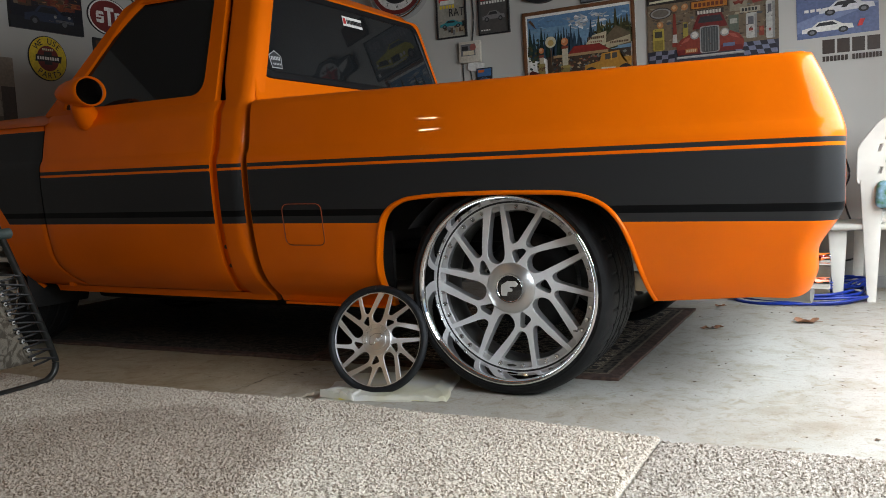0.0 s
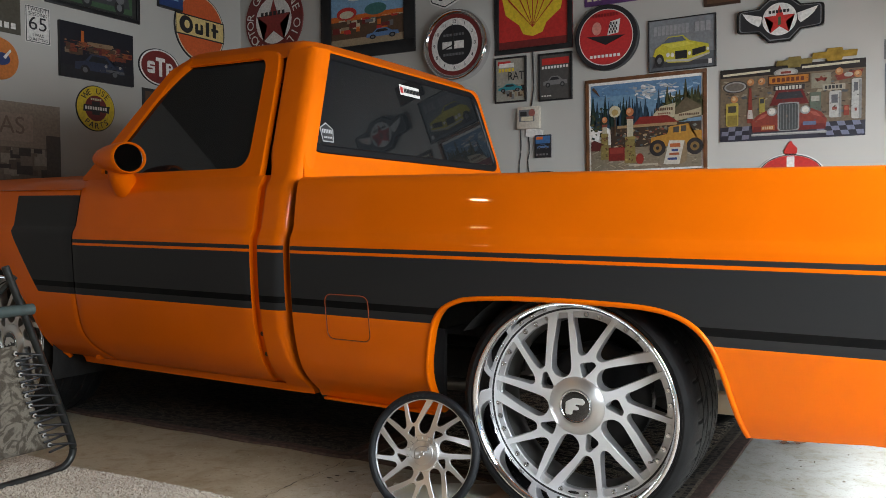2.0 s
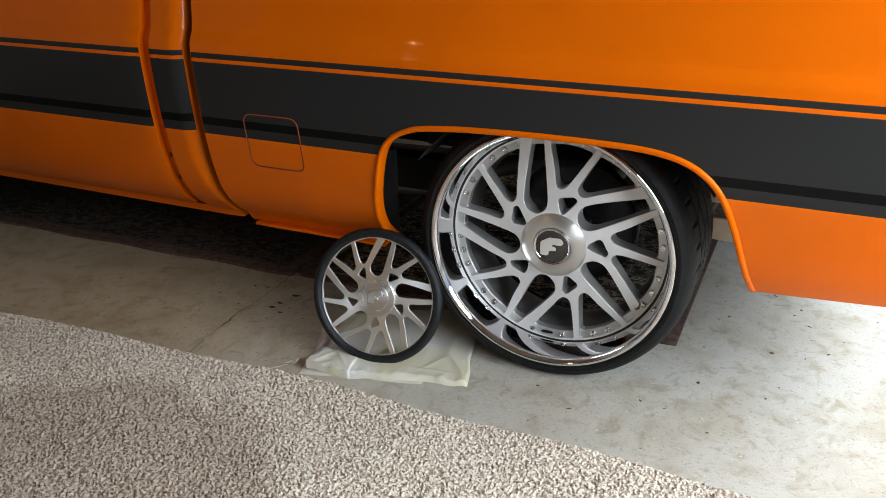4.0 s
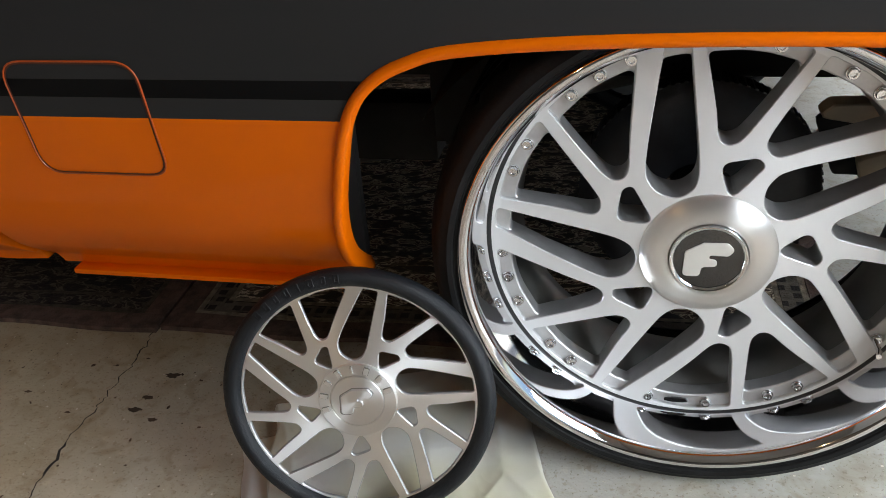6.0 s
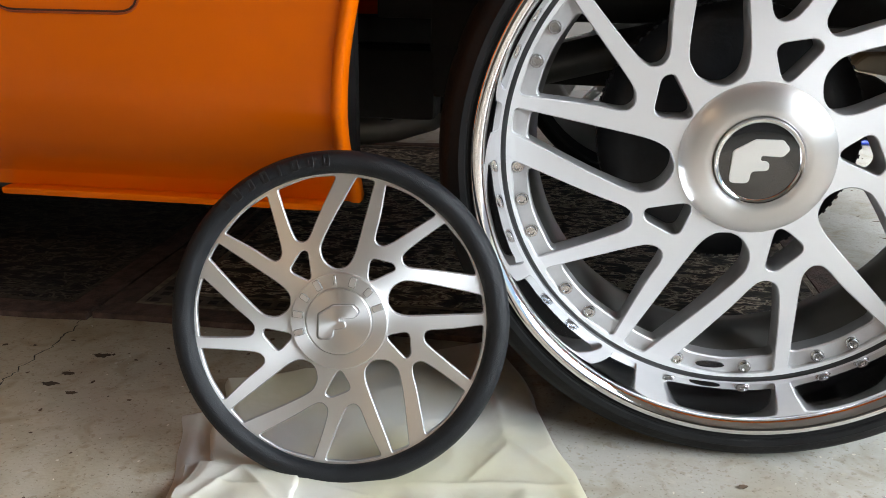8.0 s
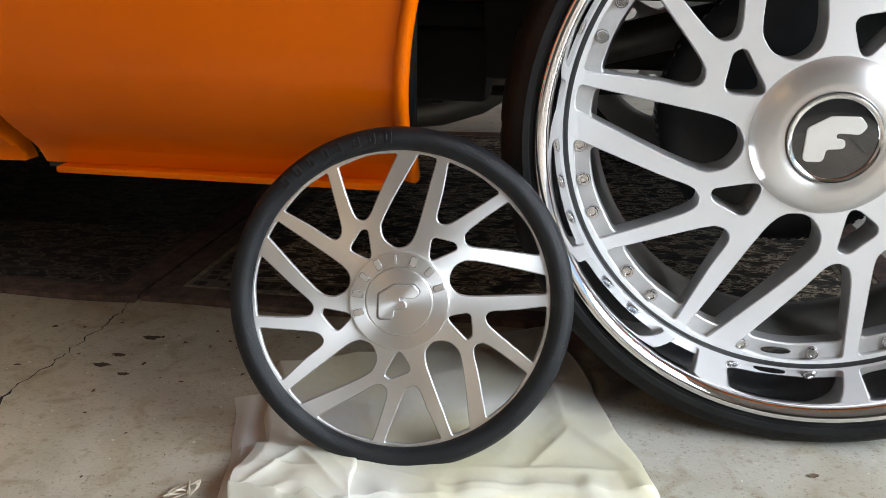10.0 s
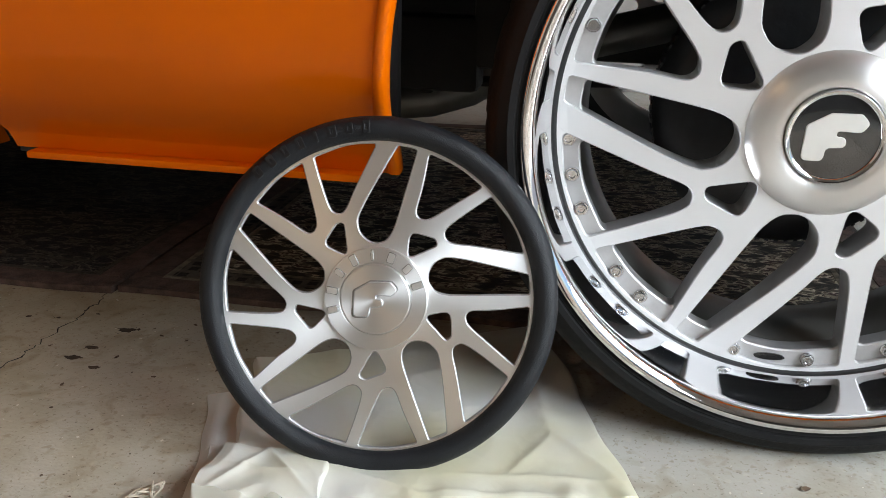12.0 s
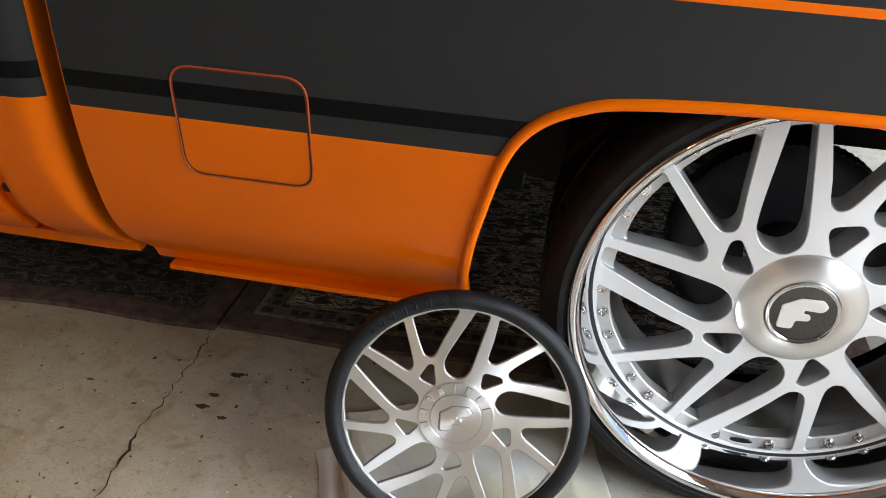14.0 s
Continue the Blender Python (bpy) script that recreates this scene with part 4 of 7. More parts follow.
BARS_R = [(0.008, 0.013), (0.008, 0.014), (0.007, 0.013), (0.008, 0.014), (0.003, 0.013), (0.009, 0.013), (0.008, 0.012), (0.008, 0.014)]


def arc_bars(name, parent, radius, a0, a1, y, size, mat, thick=0.002):
    """A row of small raised blocks along an arc."""
    n = 8
    for k in range(n):
        a = a0 + (a1 - a0) * k / (n - 1)
        bw, bh = BARS_R[k][0] * size, BARS_R[k][1] * size
        bm = bmesh.new()
        loop = rounded([(-bw / 2, -bh / 2), (bw / 2, -bh / 2), (bw / 2, bh / 2), (-bw / 2, bh / 2)], 0.0015 * size, 2)
        w = radians(a)
        t = radians(a - 90)
        plate(bm, loop, [[(p.x * 0.45, p.y * 0.5) for p in loop]] if bw > 0.005 * size and len(mat) < 2 else [], lambda x, z, d: (radius * math.cos(w) + x * math.cos(t) - z * math.sin(t), y(z) + d, radius * math.sin(w) + x * math.sin(t) + z * math.cos(t)), thick, 0.0003, (0, 1) if len(mat) > 1 else (0, 0))
        raised = part(name, bm, mat, parent)
        if len(mat) > 1:
            bm = bmesh.new()
            plate(bm, [(p.x * 1.16, p.y * 1.10) for p in loop], [], lambda x, z, d: (radius * math.cos(w) + x * math.cos(t) - z * math.sin(t), -0.0084 + d, radius * math.sin(w) + x * math.sin(t) + z * math.cos(t)), 0.0008, 0.0001, (0, 0))
            part("mark_outline", bm, mat[1], raised)


EMBOSS = material("embossed_leather", (0.007, 0.008, 0.010), 0.40, 0.0, 30, 0.2, spec=0.3)
arc_bars("raised_mark", sw, 0.0498, 196, 20, lambda z: -0.0102, 0.84, [ALU_CAP, GROOVE_SHADE], 0.0034)
arc_bars("embossed_mark", sw, 0.1920, 134, 94, lambda z: -0.0157 + z * 0.10, 0.98, [EMBOSS])


# ---- floor coverings ----
def shag(name, corners, step, height, colors, label, seed, patch):
    """A looped pile carpet: a jittered sheet with a tufted top and an uneven edge."""
    rnd = random.Random(seed)
    (x0, y0), (x1, y1) = corners
    nx, ny = int((x1 - x0) / step), int((y1 - y0) / step)
    verts, faces = [], []
    for j in range(ny + 1):
        for i in range(nx + 1):
            e = min(i, nx - i, j, ny - j)
            x, y = x0 + i * step + rnd.uniform(-0.4, 0.4) * step, y0 + j * step + rnd.uniform(-0.4, 0.4) * step
            w = 0.018 * math.sin(x * 2.1 + seed) + 0.008 * math.sin(x * 7.3)
            z = 0.001 if e == 0 else height * (0.45 + 0.55 * rnd.random()) * min(1.0, 0.5 + e * 0.25)
            z += 0.004 * noise.noise(Vector((x * 3, y * 3, seed)))
            verts.append((x, y + w, max(0.001, z)))
    for j in range(ny):
        for i in range(nx):
            a = j * (nx + 1) + i
            faces.append((a, a + 1, a + nx + 2, a + nx + 1))
    me = bpy.data.meshes.new(name)
    me.from_pydata(verts, [], faces)
    m = material(name + "_pile", colors[0], 0.95, 0.0, 2.2, 0.12, 0.5, 220, color2=colors[1])
    n, ln = m.node_tree.nodes, m.node_tree.links.new
    b = n["Principled BSDF"]
    tc, vo, rp, mx = n.new("ShaderNodeTexCoord"), n.new("ShaderNodeTexVoronoi"), n.new("ShaderNodeValToRGB"), n.new("ShaderNodeMix")
    vo.inputs["Scale"].default_value = 270
    ln(tc.outputs["Object"], vo.inputs["Vector"])
    sp = n.new("ShaderNodeSeparateColor")
    ln(vo.outputs["Color"], sp.inputs[0])
    ln(sp.outputs[0], rp.inputs[0])
    rp.color_ramp.elements[0].position, rp.color_ramp.elements[0].color = 0.06, (0.30, 0.25, 0.21, 1)
    rp.color_ramp.elements[1].position, rp.color_ramp.elements[1].color = 0.40, (1, 1, 1, 1)
    mx.data_type, mx.blend_type = "RGBA", "MULTIPLY"
    mx.inputs[0].default_value = 1.0
    ln(b.inputs["Base Color"].links[0].from_socket, mx.inputs[6])
    ln(rp.outputs[0], mx.inputs[7])
    # a darker, greyer patch with a ragged edge
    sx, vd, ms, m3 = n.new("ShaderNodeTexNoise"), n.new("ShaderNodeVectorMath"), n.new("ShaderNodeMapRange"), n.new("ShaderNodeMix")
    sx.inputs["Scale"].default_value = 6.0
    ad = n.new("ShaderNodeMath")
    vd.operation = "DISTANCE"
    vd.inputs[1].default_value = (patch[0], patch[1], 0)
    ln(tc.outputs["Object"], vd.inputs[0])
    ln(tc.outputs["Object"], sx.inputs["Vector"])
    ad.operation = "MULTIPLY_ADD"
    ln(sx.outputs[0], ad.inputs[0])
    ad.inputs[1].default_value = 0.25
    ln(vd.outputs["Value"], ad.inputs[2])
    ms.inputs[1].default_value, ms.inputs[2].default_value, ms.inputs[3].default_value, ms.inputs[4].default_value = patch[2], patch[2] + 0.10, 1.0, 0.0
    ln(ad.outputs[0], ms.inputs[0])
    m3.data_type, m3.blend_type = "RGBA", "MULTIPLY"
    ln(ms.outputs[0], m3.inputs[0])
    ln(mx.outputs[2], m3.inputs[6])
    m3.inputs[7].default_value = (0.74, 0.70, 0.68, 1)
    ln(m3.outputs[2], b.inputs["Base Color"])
    me.materials.append(m)
    return tagged(new(name, me), label, "carpet")


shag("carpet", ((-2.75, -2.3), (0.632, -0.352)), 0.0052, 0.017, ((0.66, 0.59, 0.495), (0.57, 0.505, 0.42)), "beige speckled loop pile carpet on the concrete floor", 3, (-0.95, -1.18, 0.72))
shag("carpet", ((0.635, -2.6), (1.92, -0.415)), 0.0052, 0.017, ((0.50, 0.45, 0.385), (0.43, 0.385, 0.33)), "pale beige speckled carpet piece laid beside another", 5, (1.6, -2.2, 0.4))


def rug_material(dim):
    """Small faded ornaments; a low dim paints the shade under the cab into the weave."""
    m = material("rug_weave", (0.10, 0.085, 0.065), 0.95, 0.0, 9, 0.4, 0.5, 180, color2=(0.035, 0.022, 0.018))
    n, ln = m.node_tree.nodes, m.node_tree.links.new
    b = n["Principled BSDF"]
    tc, vo, rp, mx = n.new("ShaderNodeTexCoord"), n.new("ShaderNodeTexNoise"), n.new("ShaderNodeValToRGB"), n.new("ShaderNodeMix")
    vo.inputs["Scale"].default_value, vo.inputs["Detail"].default_value, vo.inputs["Distortion"].default_value = 34, 5, 0.5
    mp = n.new("ShaderNodeMapping")
    mp.inputs["Scale"].default_value = (0.7, 1.3, 1.0)
    ln(tc.outputs["Object"], mp.inputs["Vector"])
    ln(mp.outputs[0], vo.inputs["Vector"])
    ln(vo.outputs[0], rp.inputs[0])
    els = rp.color_ramp.elements
    rp.color_ramp.interpolation = "CONSTANT"
    els[0].position, els[0].color = 0.0, (0.020, 0.017, 0.015, 1)
    els[1].position, els[1].color = 0.45, (0.10, 0.080, 0.058, 1)
    e = els.new(0.51)
    e.color = (0.50, 0.43, 0.32, 1)
    e = els.new(0.555)
    e.color = (0.060, 0.035, 0.028, 1)
    e = els.new(0.61)
    e.color = (0.30, 0.255, 0.18, 1)
    mx.data_type = "RGBA"
    mx.inputs[0].default_value = 0.85
    ln(b.inputs["Base Color"].links[0].from_socket, mx.inputs[6])
    ln(rp.outputs[0], mx.inputs[7])
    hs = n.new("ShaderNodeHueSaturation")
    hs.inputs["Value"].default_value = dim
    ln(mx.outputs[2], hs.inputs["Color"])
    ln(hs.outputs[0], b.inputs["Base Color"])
    return m


RUG, RUG_SHADED = rug_material(1.35), rug_material(0.22)
RUG_EDGE = material("rug_border", (0.085, 0.050, 0.038), 0.95, 0.0, 40, 0.4, 0.5, 200)
RUG_LINE = material("rug_border_line", (0.20, 0.16, 0.115), 0.95, 0.0, 60, 0.4, 0.5, 200)
# border line with the under-cab shade painted into its colour
RUG_LINE_SHADED = material("rug_border_line_shaded", (0.045, 0.036, 0.026), 0.95, 0.0, 60, 0.4, 0.5, 200)


def band_material():
    """Rug border: a row of dark blocks on faded beige."""
    m = material("rug_border_band", (0.095, 0.078, 0.058), 0.95, 0.0, 40, 0.35, 0.5, 200)
    n, ln = m.node_tree.nodes, m.node_tree.links.new
    b = n["Principled BSDF"]
    tc, nz, rp, mx = n.new("ShaderNodeTexCoord"), n.new("ShaderNodeTexVoronoi"), n.new("ShaderNodeValToRGB"), n.new("ShaderNodeMix")
    nz.distance = "CHEBYCHEV"
    nz.inputs["Scale"].default_value, nz.inputs["Randomness"].default_value = 36, 0.35
    ln(tc.outputs["Object"], nz.inputs["Vector"])
    ln(nz.outputs["Distance"], rp.inputs[0])
    rp.color_ramp.elements[0].position, rp.color_ramp.elements[0].color = 0.30, (0.10, 0.07, 0.06, 1)
    rp.color_ramp.elements[1].position, rp.color_ramp.elements[1].color = 0.36, (1, 1, 1, 1)
    mx.data_type, mx.blend_type = "RGBA", "MULTIPLY"
    mx.inputs[0].default_value = 1.0
    ln(b.inputs["Base Color"].links[0].from_socket, mx.inputs[6])
    ln(rp.outputs[0], mx.inputs[7])
    ln(mx.outputs[2], b.inputs["Base Color"])
    return m


RUG_BAND = band_material()


def rug(x0, x1, y0, y1, label, seed, field, line):
    root = thing("area_rug", pose(x0, y0, 0), label, "rug")
    w, d = x1 - x0, y1 - y0

    def sheet(name, a, b, c, e, h, mat):
        bm = bmesh.new()
        nx, ny = max(2, int((b - a) / 0.04)), max(2, int((e - c) / 0.04))
        grid = [[bm.verts.new((a + (b - a) * i / nx, c + (e - c) * j / ny + 0.006 * math.sin(i * 0.5 + seed) * (1 if c < 0.01 else 0.3), h + 0.003 * noise.noise(Vector((a + (b - a) * i / nx * 4, j * 0.2, seed))))) for i in range(nx + 1)] for j in range(ny + 1)]
        for j in range(ny):
            for i in range(nx):
                bm.faces.new((grid[j][i], grid[j][i + 1], grid[j + 1][i + 1], grid[j + 1][i]))
        es = [q for q in bm.edges if q.is_boundary]
        r = bmesh.ops.extrude_edge_only(bm, edges=es)
        for v in r["geom"]:
            if isinstance(v, bmesh.types.BMVert):
                v.co.z = 0.001
        bmesh.ops.recalc_face_normals(bm, faces=bm.faces)
        part(name, bm, mat, root, "", True, 50)

    sheet("field", 0.125, w - 0.125, 0.125, d - 0.125, 0.011, field)
    for nm, a, b, mat, h in (("border", 0.0, 0.055, RUG_EDGE, 0.0125), ("border_line", 0.056, 0.069, line, 0.0115), ("border_band", 0.070, 0.112, field if field is RUG_SHADED else RUG_BAND, 0.012), ("border_line", 0.113, 0.124, line, 0.0115)):
        sheet(nm, a, w - a, a, b, h, mat)
        sheet(nm, a, w - a, d - b, d - a, h, mat)
        sheet(nm, a, b, b, d - b, h, mat)
        sheet(nm, w - b, w - a, b, d - b, h, mat)


rug(-1.085, 0.332, 0.262, 1.91, "dark worn oriental rug under the truck", 1, RUG, RUG_LINE)
rug(-3.95, -1.092, 0.258, 1.96, "dark patterned rug under the cab, shade painted into its colour", 2, RUG_SHADED, RUG_LINE_SHADED)

# ---- crack and dirt on the concrete ----
CRACK = material("crack_dark", (0.02, 0.017, 0.014), 0.95, 0.0, 50, 0.3)
bm = bmesh.new()
rnd = random.Random(8)
y, x, prev = 0.30, -1.092, None
while y > -0.42:
    wd = rnd.uniform(0.0005, 0.0016) + (0.0016 if -0.16 < y < -0.08 else 0.0)
    row = (bm.verts.new((x - wd, y, 0.0012)), bm.verts.new((x + wd, y, 0.0012)))
    if prev:
        bm.faces.new((prev[0], row[0], row[1], prev[1]))
    prev = row
    y -= rnd.uniform(0.004, 0.013)
    x += rnd.uniform(-0.0060, 0.0060) + (-1.092 - x) * 0.15
tagged(part("floor_crack", bm, CRACK), "thin dark crack across the concrete floor", "crack", kind="structure")


def flake(bm, x, y, r, rnd, z=0.002, curl=0.3):
    n = rnd.randint(4, 6)
    a0 = rnd.uniform(0, 6.28)
    st = rnd.uniform(0.3, 1.0)
    t = rnd.uniform(0, 6.28)
    vs = []
    for k in range(n):
        a = a0 + 6.283 * k / n
        u, v = r * math.cos(a) * rnd.uniform(0.7, 1.2), r * st * math.sin(a) * rnd.uniform(0.7, 1.2)
        vs.append(bm.verts.new((x + u * math.cos(t) - v * math.sin(t), y + u * math.sin(t) + v * math.cos(t), z + rnd.uniform(0, curl) * r)))
    bm.faces.new(vs)


DEBRIS = material("leaf_litter", (0.10, 0.065, 0.04), 0.9, 0.0, 60, 0.5, 0.2)
GRIT = material("pale_grit", (0.62, 0.57, 0.48), 0.9, 0.0, 60, 0.3, 0.2)
rnd = random.Random(12)
bm = bmesh.new()
for k in range(260):
    x, y = rnd.uniform(-0.3, 2.3), rnd.uniform(-0.40, 2.7)
    if (x < 0.36 and y > 0.2) or (abs(x) < 0.2 and y > -0.1):
        continue
    flake(bm, x, y, rnd.choice((0.003, 0.004, 0.006, 0.009)), rnd)
for k in range(150):
    x, y = rnd.uniform(0.45, 1.9), rnd.uniform(0.3, 2.6)
    r, a = rnd.uniform(0.006, 0.017), rnd.uniform(0, 3.14)
    u, v = Vector((math.cos(a), math.sin(a))) * r, Vector((-math.sin(a), math.cos(a))) * r * rnd.uniform(0.1, 0.3)
    bm.faces.new([bm.verts.new((x + q.x, y + q.y, 0.0025 + rnd.uniform(0, 0.004))) for q in (u, v, -u, -v)])
for k in range(170):
    x, y = rnd.uniform(-1.9, -0.72), rnd.uniform(-0.33, 0.24)
    flake(bm, x, y, rnd.choice((0.0015, 0.002, 0.003, 0.005)), rnd)
tagged(part("leaf_crumbs", bm, DEBRIS), "small dark leaf crumbs scattered over the concrete", "debris", kind="stuff")
bm = bmesh.new()
for k in range(900):
    x, y = rnd.uniform(-1.9, 1.4), rnd.uniform(-0.34, 0.24)
    if -0.75 < x < -0.15 and y > -0.32:
        continue
    flake(bm, x, y, rnd.choice((0.0008, 0.0012, 0.0018, 0.0026)), rnd, 0.001, 0.5)
tagged(part("grit", bm, GRIT), "pale grit grains on the garage floor", "debris", kind="stuff")
STAIN = material("oil_stain", (0.07, 0.045, 0.025), 0.85, 0.0, 30, 0.4, 0.1)
for k, (x, y, r) in enumerate(((-1.003, 0.054, 0.012), (-1.012, 0.017, 0.014), (-0.962, -0.005, 0.010), (-0.985, 0.122, 0.015), (-1.263, 0.044, 0.008), (-1.142, -0.004, 0.006))):
    bm = bmesh.new()
    pts = [bm.verts.new((x + r * math.cos(a) * (0.7 + 0.6 * rnd.random()), y + 0.5 * r * math.sin(a) * (0.6 + 0.7 * rnd.random()), 0.0014)) for a in [6.283 * q / 18 for q in range(18)]]
    bm.faces.new(pts)
    tagged(part("dirt_patch", bm, STAIN), "dark dried dirt spot on the concrete floor", "dirt", "dirt spots")

# dry leaves
LEAF = material("dry_leaf", (0.24, 0.11, 0.055), 0.75, 0.0, 40, 0.35, 0.3)


def dry_leaf(x, y, r, turn, label):
    bm = bmesh.new()
    rn = random.Random(int(x * 1000))
    n, rings = 22, 5
    rows = []
    for j in range(1, rings + 1):
        row = []
        for k in range(n):
            a = 6.283 * k / n
            lob = 0.62 + 0.38 * abs(math.cos(2.5 * a))
            q = r * lob * j / rings
            row.append(bm.verts.new((q * math.cos(a), 0.75 * q * math.sin(a), 0.004 + r * 0.30 * (j / rings) ** 2 * (0.5 + 0.5 * math.sin(3 * a + 1)) + rn.uniform(0, 0.06) * r)))
        rows.append(row)
    c = bm.verts.new((0, 0, 0.004))
    for k in range(n):
        bm.faces.new((c, rows[0][k], rows[0][(k + 1) % n]))
    for A, B in zip(rows, rows[1:]):
        for k in range(n):
            bm.faces.new((A[k], B[k], B[(k + 1) % n], A[(k + 1) % n]))
    tube(bm, [(r * 0.5, 0, 0.006), (r * 1.3, 0.1 * r, 0.004)], 0.0012, 5)
    ob = part("dry_leaf", bm, LEAF)
    ob.matrix_world = pose(x, y, 0, 0, 0, turn)
    tagged(ob, label, "leaf", "dry leaves")


dry_leaf(0.915, 1.63, 0.062, 20, "curled brown dry leaf on the pale concrete")
dry_leaf(0.466, 1.37, 0.030, 80, "small brown dry leaf fragment on the concrete")
dry_leaf(0.525, 1.40, 0.034, 200, "small brown dry leaf fragment on the concrete")
dry_leaf(0.44, 2.05, 0.03, 30, "small brown dry leaf fragment on the concrete")

# ---- plastic bag under the steering wheel ----
def bag_material():
    """Thin milky film: partly see-through, glossy, faint yellow contents."""
    m = material("bag_film", (0.88, 0.875, 0.86), 0.30, 0.0, 5.0, 0.03, 0.10, 40, color2=(0.84, 0.80, 0.58), detail=3.0)
    n, ln = m.node_tree.nodes, m.node_tree.links.new
    b, out = n["Principled BSDF"], n["Material Output"]
    tr, tl, m1, m2 = n.new("ShaderNodeBsdfTransparent"), n.new("ShaderNodeBsdfTranslucent"), n.new("ShaderNodeMixShader"), n.new("ShaderNodeMixShader")
    tl.inputs["Color"].default_value = (0.86, 0.85, 0.80, 1)
    m1.inputs[0].default_value, m2.inputs[0].default_value = 0.25, 0.20
    # crumpled facets: cells with bent borders give flat patches and sharp ridges
    tc, nz, mv, height = n.new("ShaderNodeTexCoord"), n.new("ShaderNodeTexNoise"), n.new("ShaderNodeMix"), None
    nz.inputs["Scale"].default_value = 9.0
    mv.data_type, mv.blend_type = "RGBA", "ADD"
    mv.inputs[0].default_value = 0.12
    ln(tc.outputs["Object"], nz.inputs["Vector"])
    ln(tc.outputs["Object"], mv.inputs[6])
    ln(nz.outputs["Color"], mv.inputs[7])
    for scale, depth in ((13.0, 0.5), (42.0, 0.40)):
        v, q = n.new("ShaderNodeTexVoronoi"), n.new("ShaderNodeMath")
        v.inputs["Scale"].default_value = scale
        ln(mv.outputs[2], v.inputs["Vector"])
        q.operation = "MULTIPLY_ADD"
        ln(v.outputs["Distance"], q.inputs[0])
        q.inputs[1].default_value = depth
        if height:
            ln(height, q.inputs[2])
        else:
            q.inputs[2].default_value = 0.0
        height = q.outputs[0]
    bp = n.new("ShaderNodeBump")
    bp.inputs["Strength"].default_value, bp.inputs["Distance"].default_value = 0.30, 0.008
    ln(height, bp.inputs["Height"])
    ln(bp.outputs[0], b.inputs["Normal"])
    ln(bp.outputs[0], tl.inputs["Normal"])
    ln(b.outputs[0], m1.inputs[1])
    ln(tl.outputs[0], m1.inputs[2])
    ln(m1.outputs[0], m2.inputs[1])
    ln(tr.outputs[0], m2.inputs[2])
    ln(m2.outputs[0], out.inputs["Surface"])
    return m


BAG = bag_material()
BAG_YELLOW = material("bag_yellow_print", (0.72, 0.62, 0.03), 0.35, 0.0, 8, 0.15, 0.2, 35)
bag = thing("plastic_bag", pose(-0.45, -0.05, 0), "crumpled white plastic bag lying under the steering wheel", "plastic bag")


def ridge(u, v, line):
    """Height of one sharp fold along a line (u0, v0, u1, v1, height, width) of a sheet."""
    u0, v0, u1, v1, h, w = line
    d = Vector((u1 - u0, v1 - v0))
    s = max(0.0, min(1.0, ((u - u0) * d.x + (v - v0) * d.y) / d.length_squared))
    gap = math.hypot(u - u0 - d.x * s, v - v0 - d.y * s)
    return h * math.exp(-gap / w) * math.sin(math.pi * (0.08 + 0.84 * s))


def film(name, FL, FR, BR, BL, base, rough, lines, mat, seed, n=100, edge=0.012, lift=0.0, label=""):
    """A sheet of thin film: folds along lines, soft waves, a wandering edge that turns down."""
    bm = bmesh.new()
    FL, FR, BR, BL = [Vector((p[0] + 0.45, p[1] + 0.05)) for p in (FL, FR, BR, BL)]
    grid = []
    for j in range(n + 1):
        v = j / n
        row = []
        for i in range(n + 1):
            u = i / n
            p = (FL * (1 - u) + FR * u) * (1 - v) + (BL * (1 - u) + BR * u) * v
            rim = max(0.0, 1 - min(u, 1 - u, v, 1 - v) / 0.10)
            w = Vector((noise.noise(Vector((p.x * 11, p.y * 11, seed))), noise.noise(Vector((p.y * 11, p.x * 11, seed + 2))))) * edge * rim
            z = base + rough * (noise.noise(Vector((p.x * 6, p.y * 6, seed))) + 0.6 * (1 - abs(noise.noise(Vector((p.x * 13, p.y * 9, seed + 5))) * 2.4)))
            z += sum(ridge(u + 0.03 * noise.noise(Vector((p.x * 9, p.y * 9, seed))), v, q) for q in lines)
            z += lift * max(0.0, 1 - v / 0.12) * max(0.0, 1.3 * noise.noise(Vector((p.x * 34, p.y * 20, seed))) + 0.30)
            k = min(i, n - i, j, n - j)
            z *= 0.25 if k == 0 else 0.72 if k == 1 else 1.0
            row.append(bm.verts.new((p.x + w.x, p.y + w.y, max(0.0015, z))))
        grid.append(row)
    for j in range(n):
        for i in range(n):
            bm.faces.new((grid[j][i], grid[j][i + 1], grid[j + 1][i + 1], grid[j + 1][i]))
    part(name, bm, mat, bag, label, True, 60)


FOLDS = [(0.90, 0.95, 0.84, 0.30, 0.0039, 0.020), (0.84, 0.32, 0.98, 0.06, 0.0055, 0.018), (0.84, 0.30, 0.70, 0.12, 0.0039, 0.016), (0.55, 0.13, 0.99, 0.08, 0.0044, 0.014), (0.45, 0.05, 0.85, 0.025, 0.0033, 0.010),
         (0.04, 0.95, 0.10, 0.40, 0.0044, 0.020), (0.10, 0.42, 0.26, 0.10, 0.0050, 0.016), (0.16, 0.30, 0.36, 0.24, 0.0033, 0.014), (0.22, 0.22, 0.48, 0.04, 0.0044, 0.014), (0.05, 0.22, 0.20, 0.04, 0.0055, 0.018), (0.30, 0.62, 0.34, 0.20, 0.003, 0.030), (0.62, 0.80, 0.58, 0.25, 0.003, 0.035)]
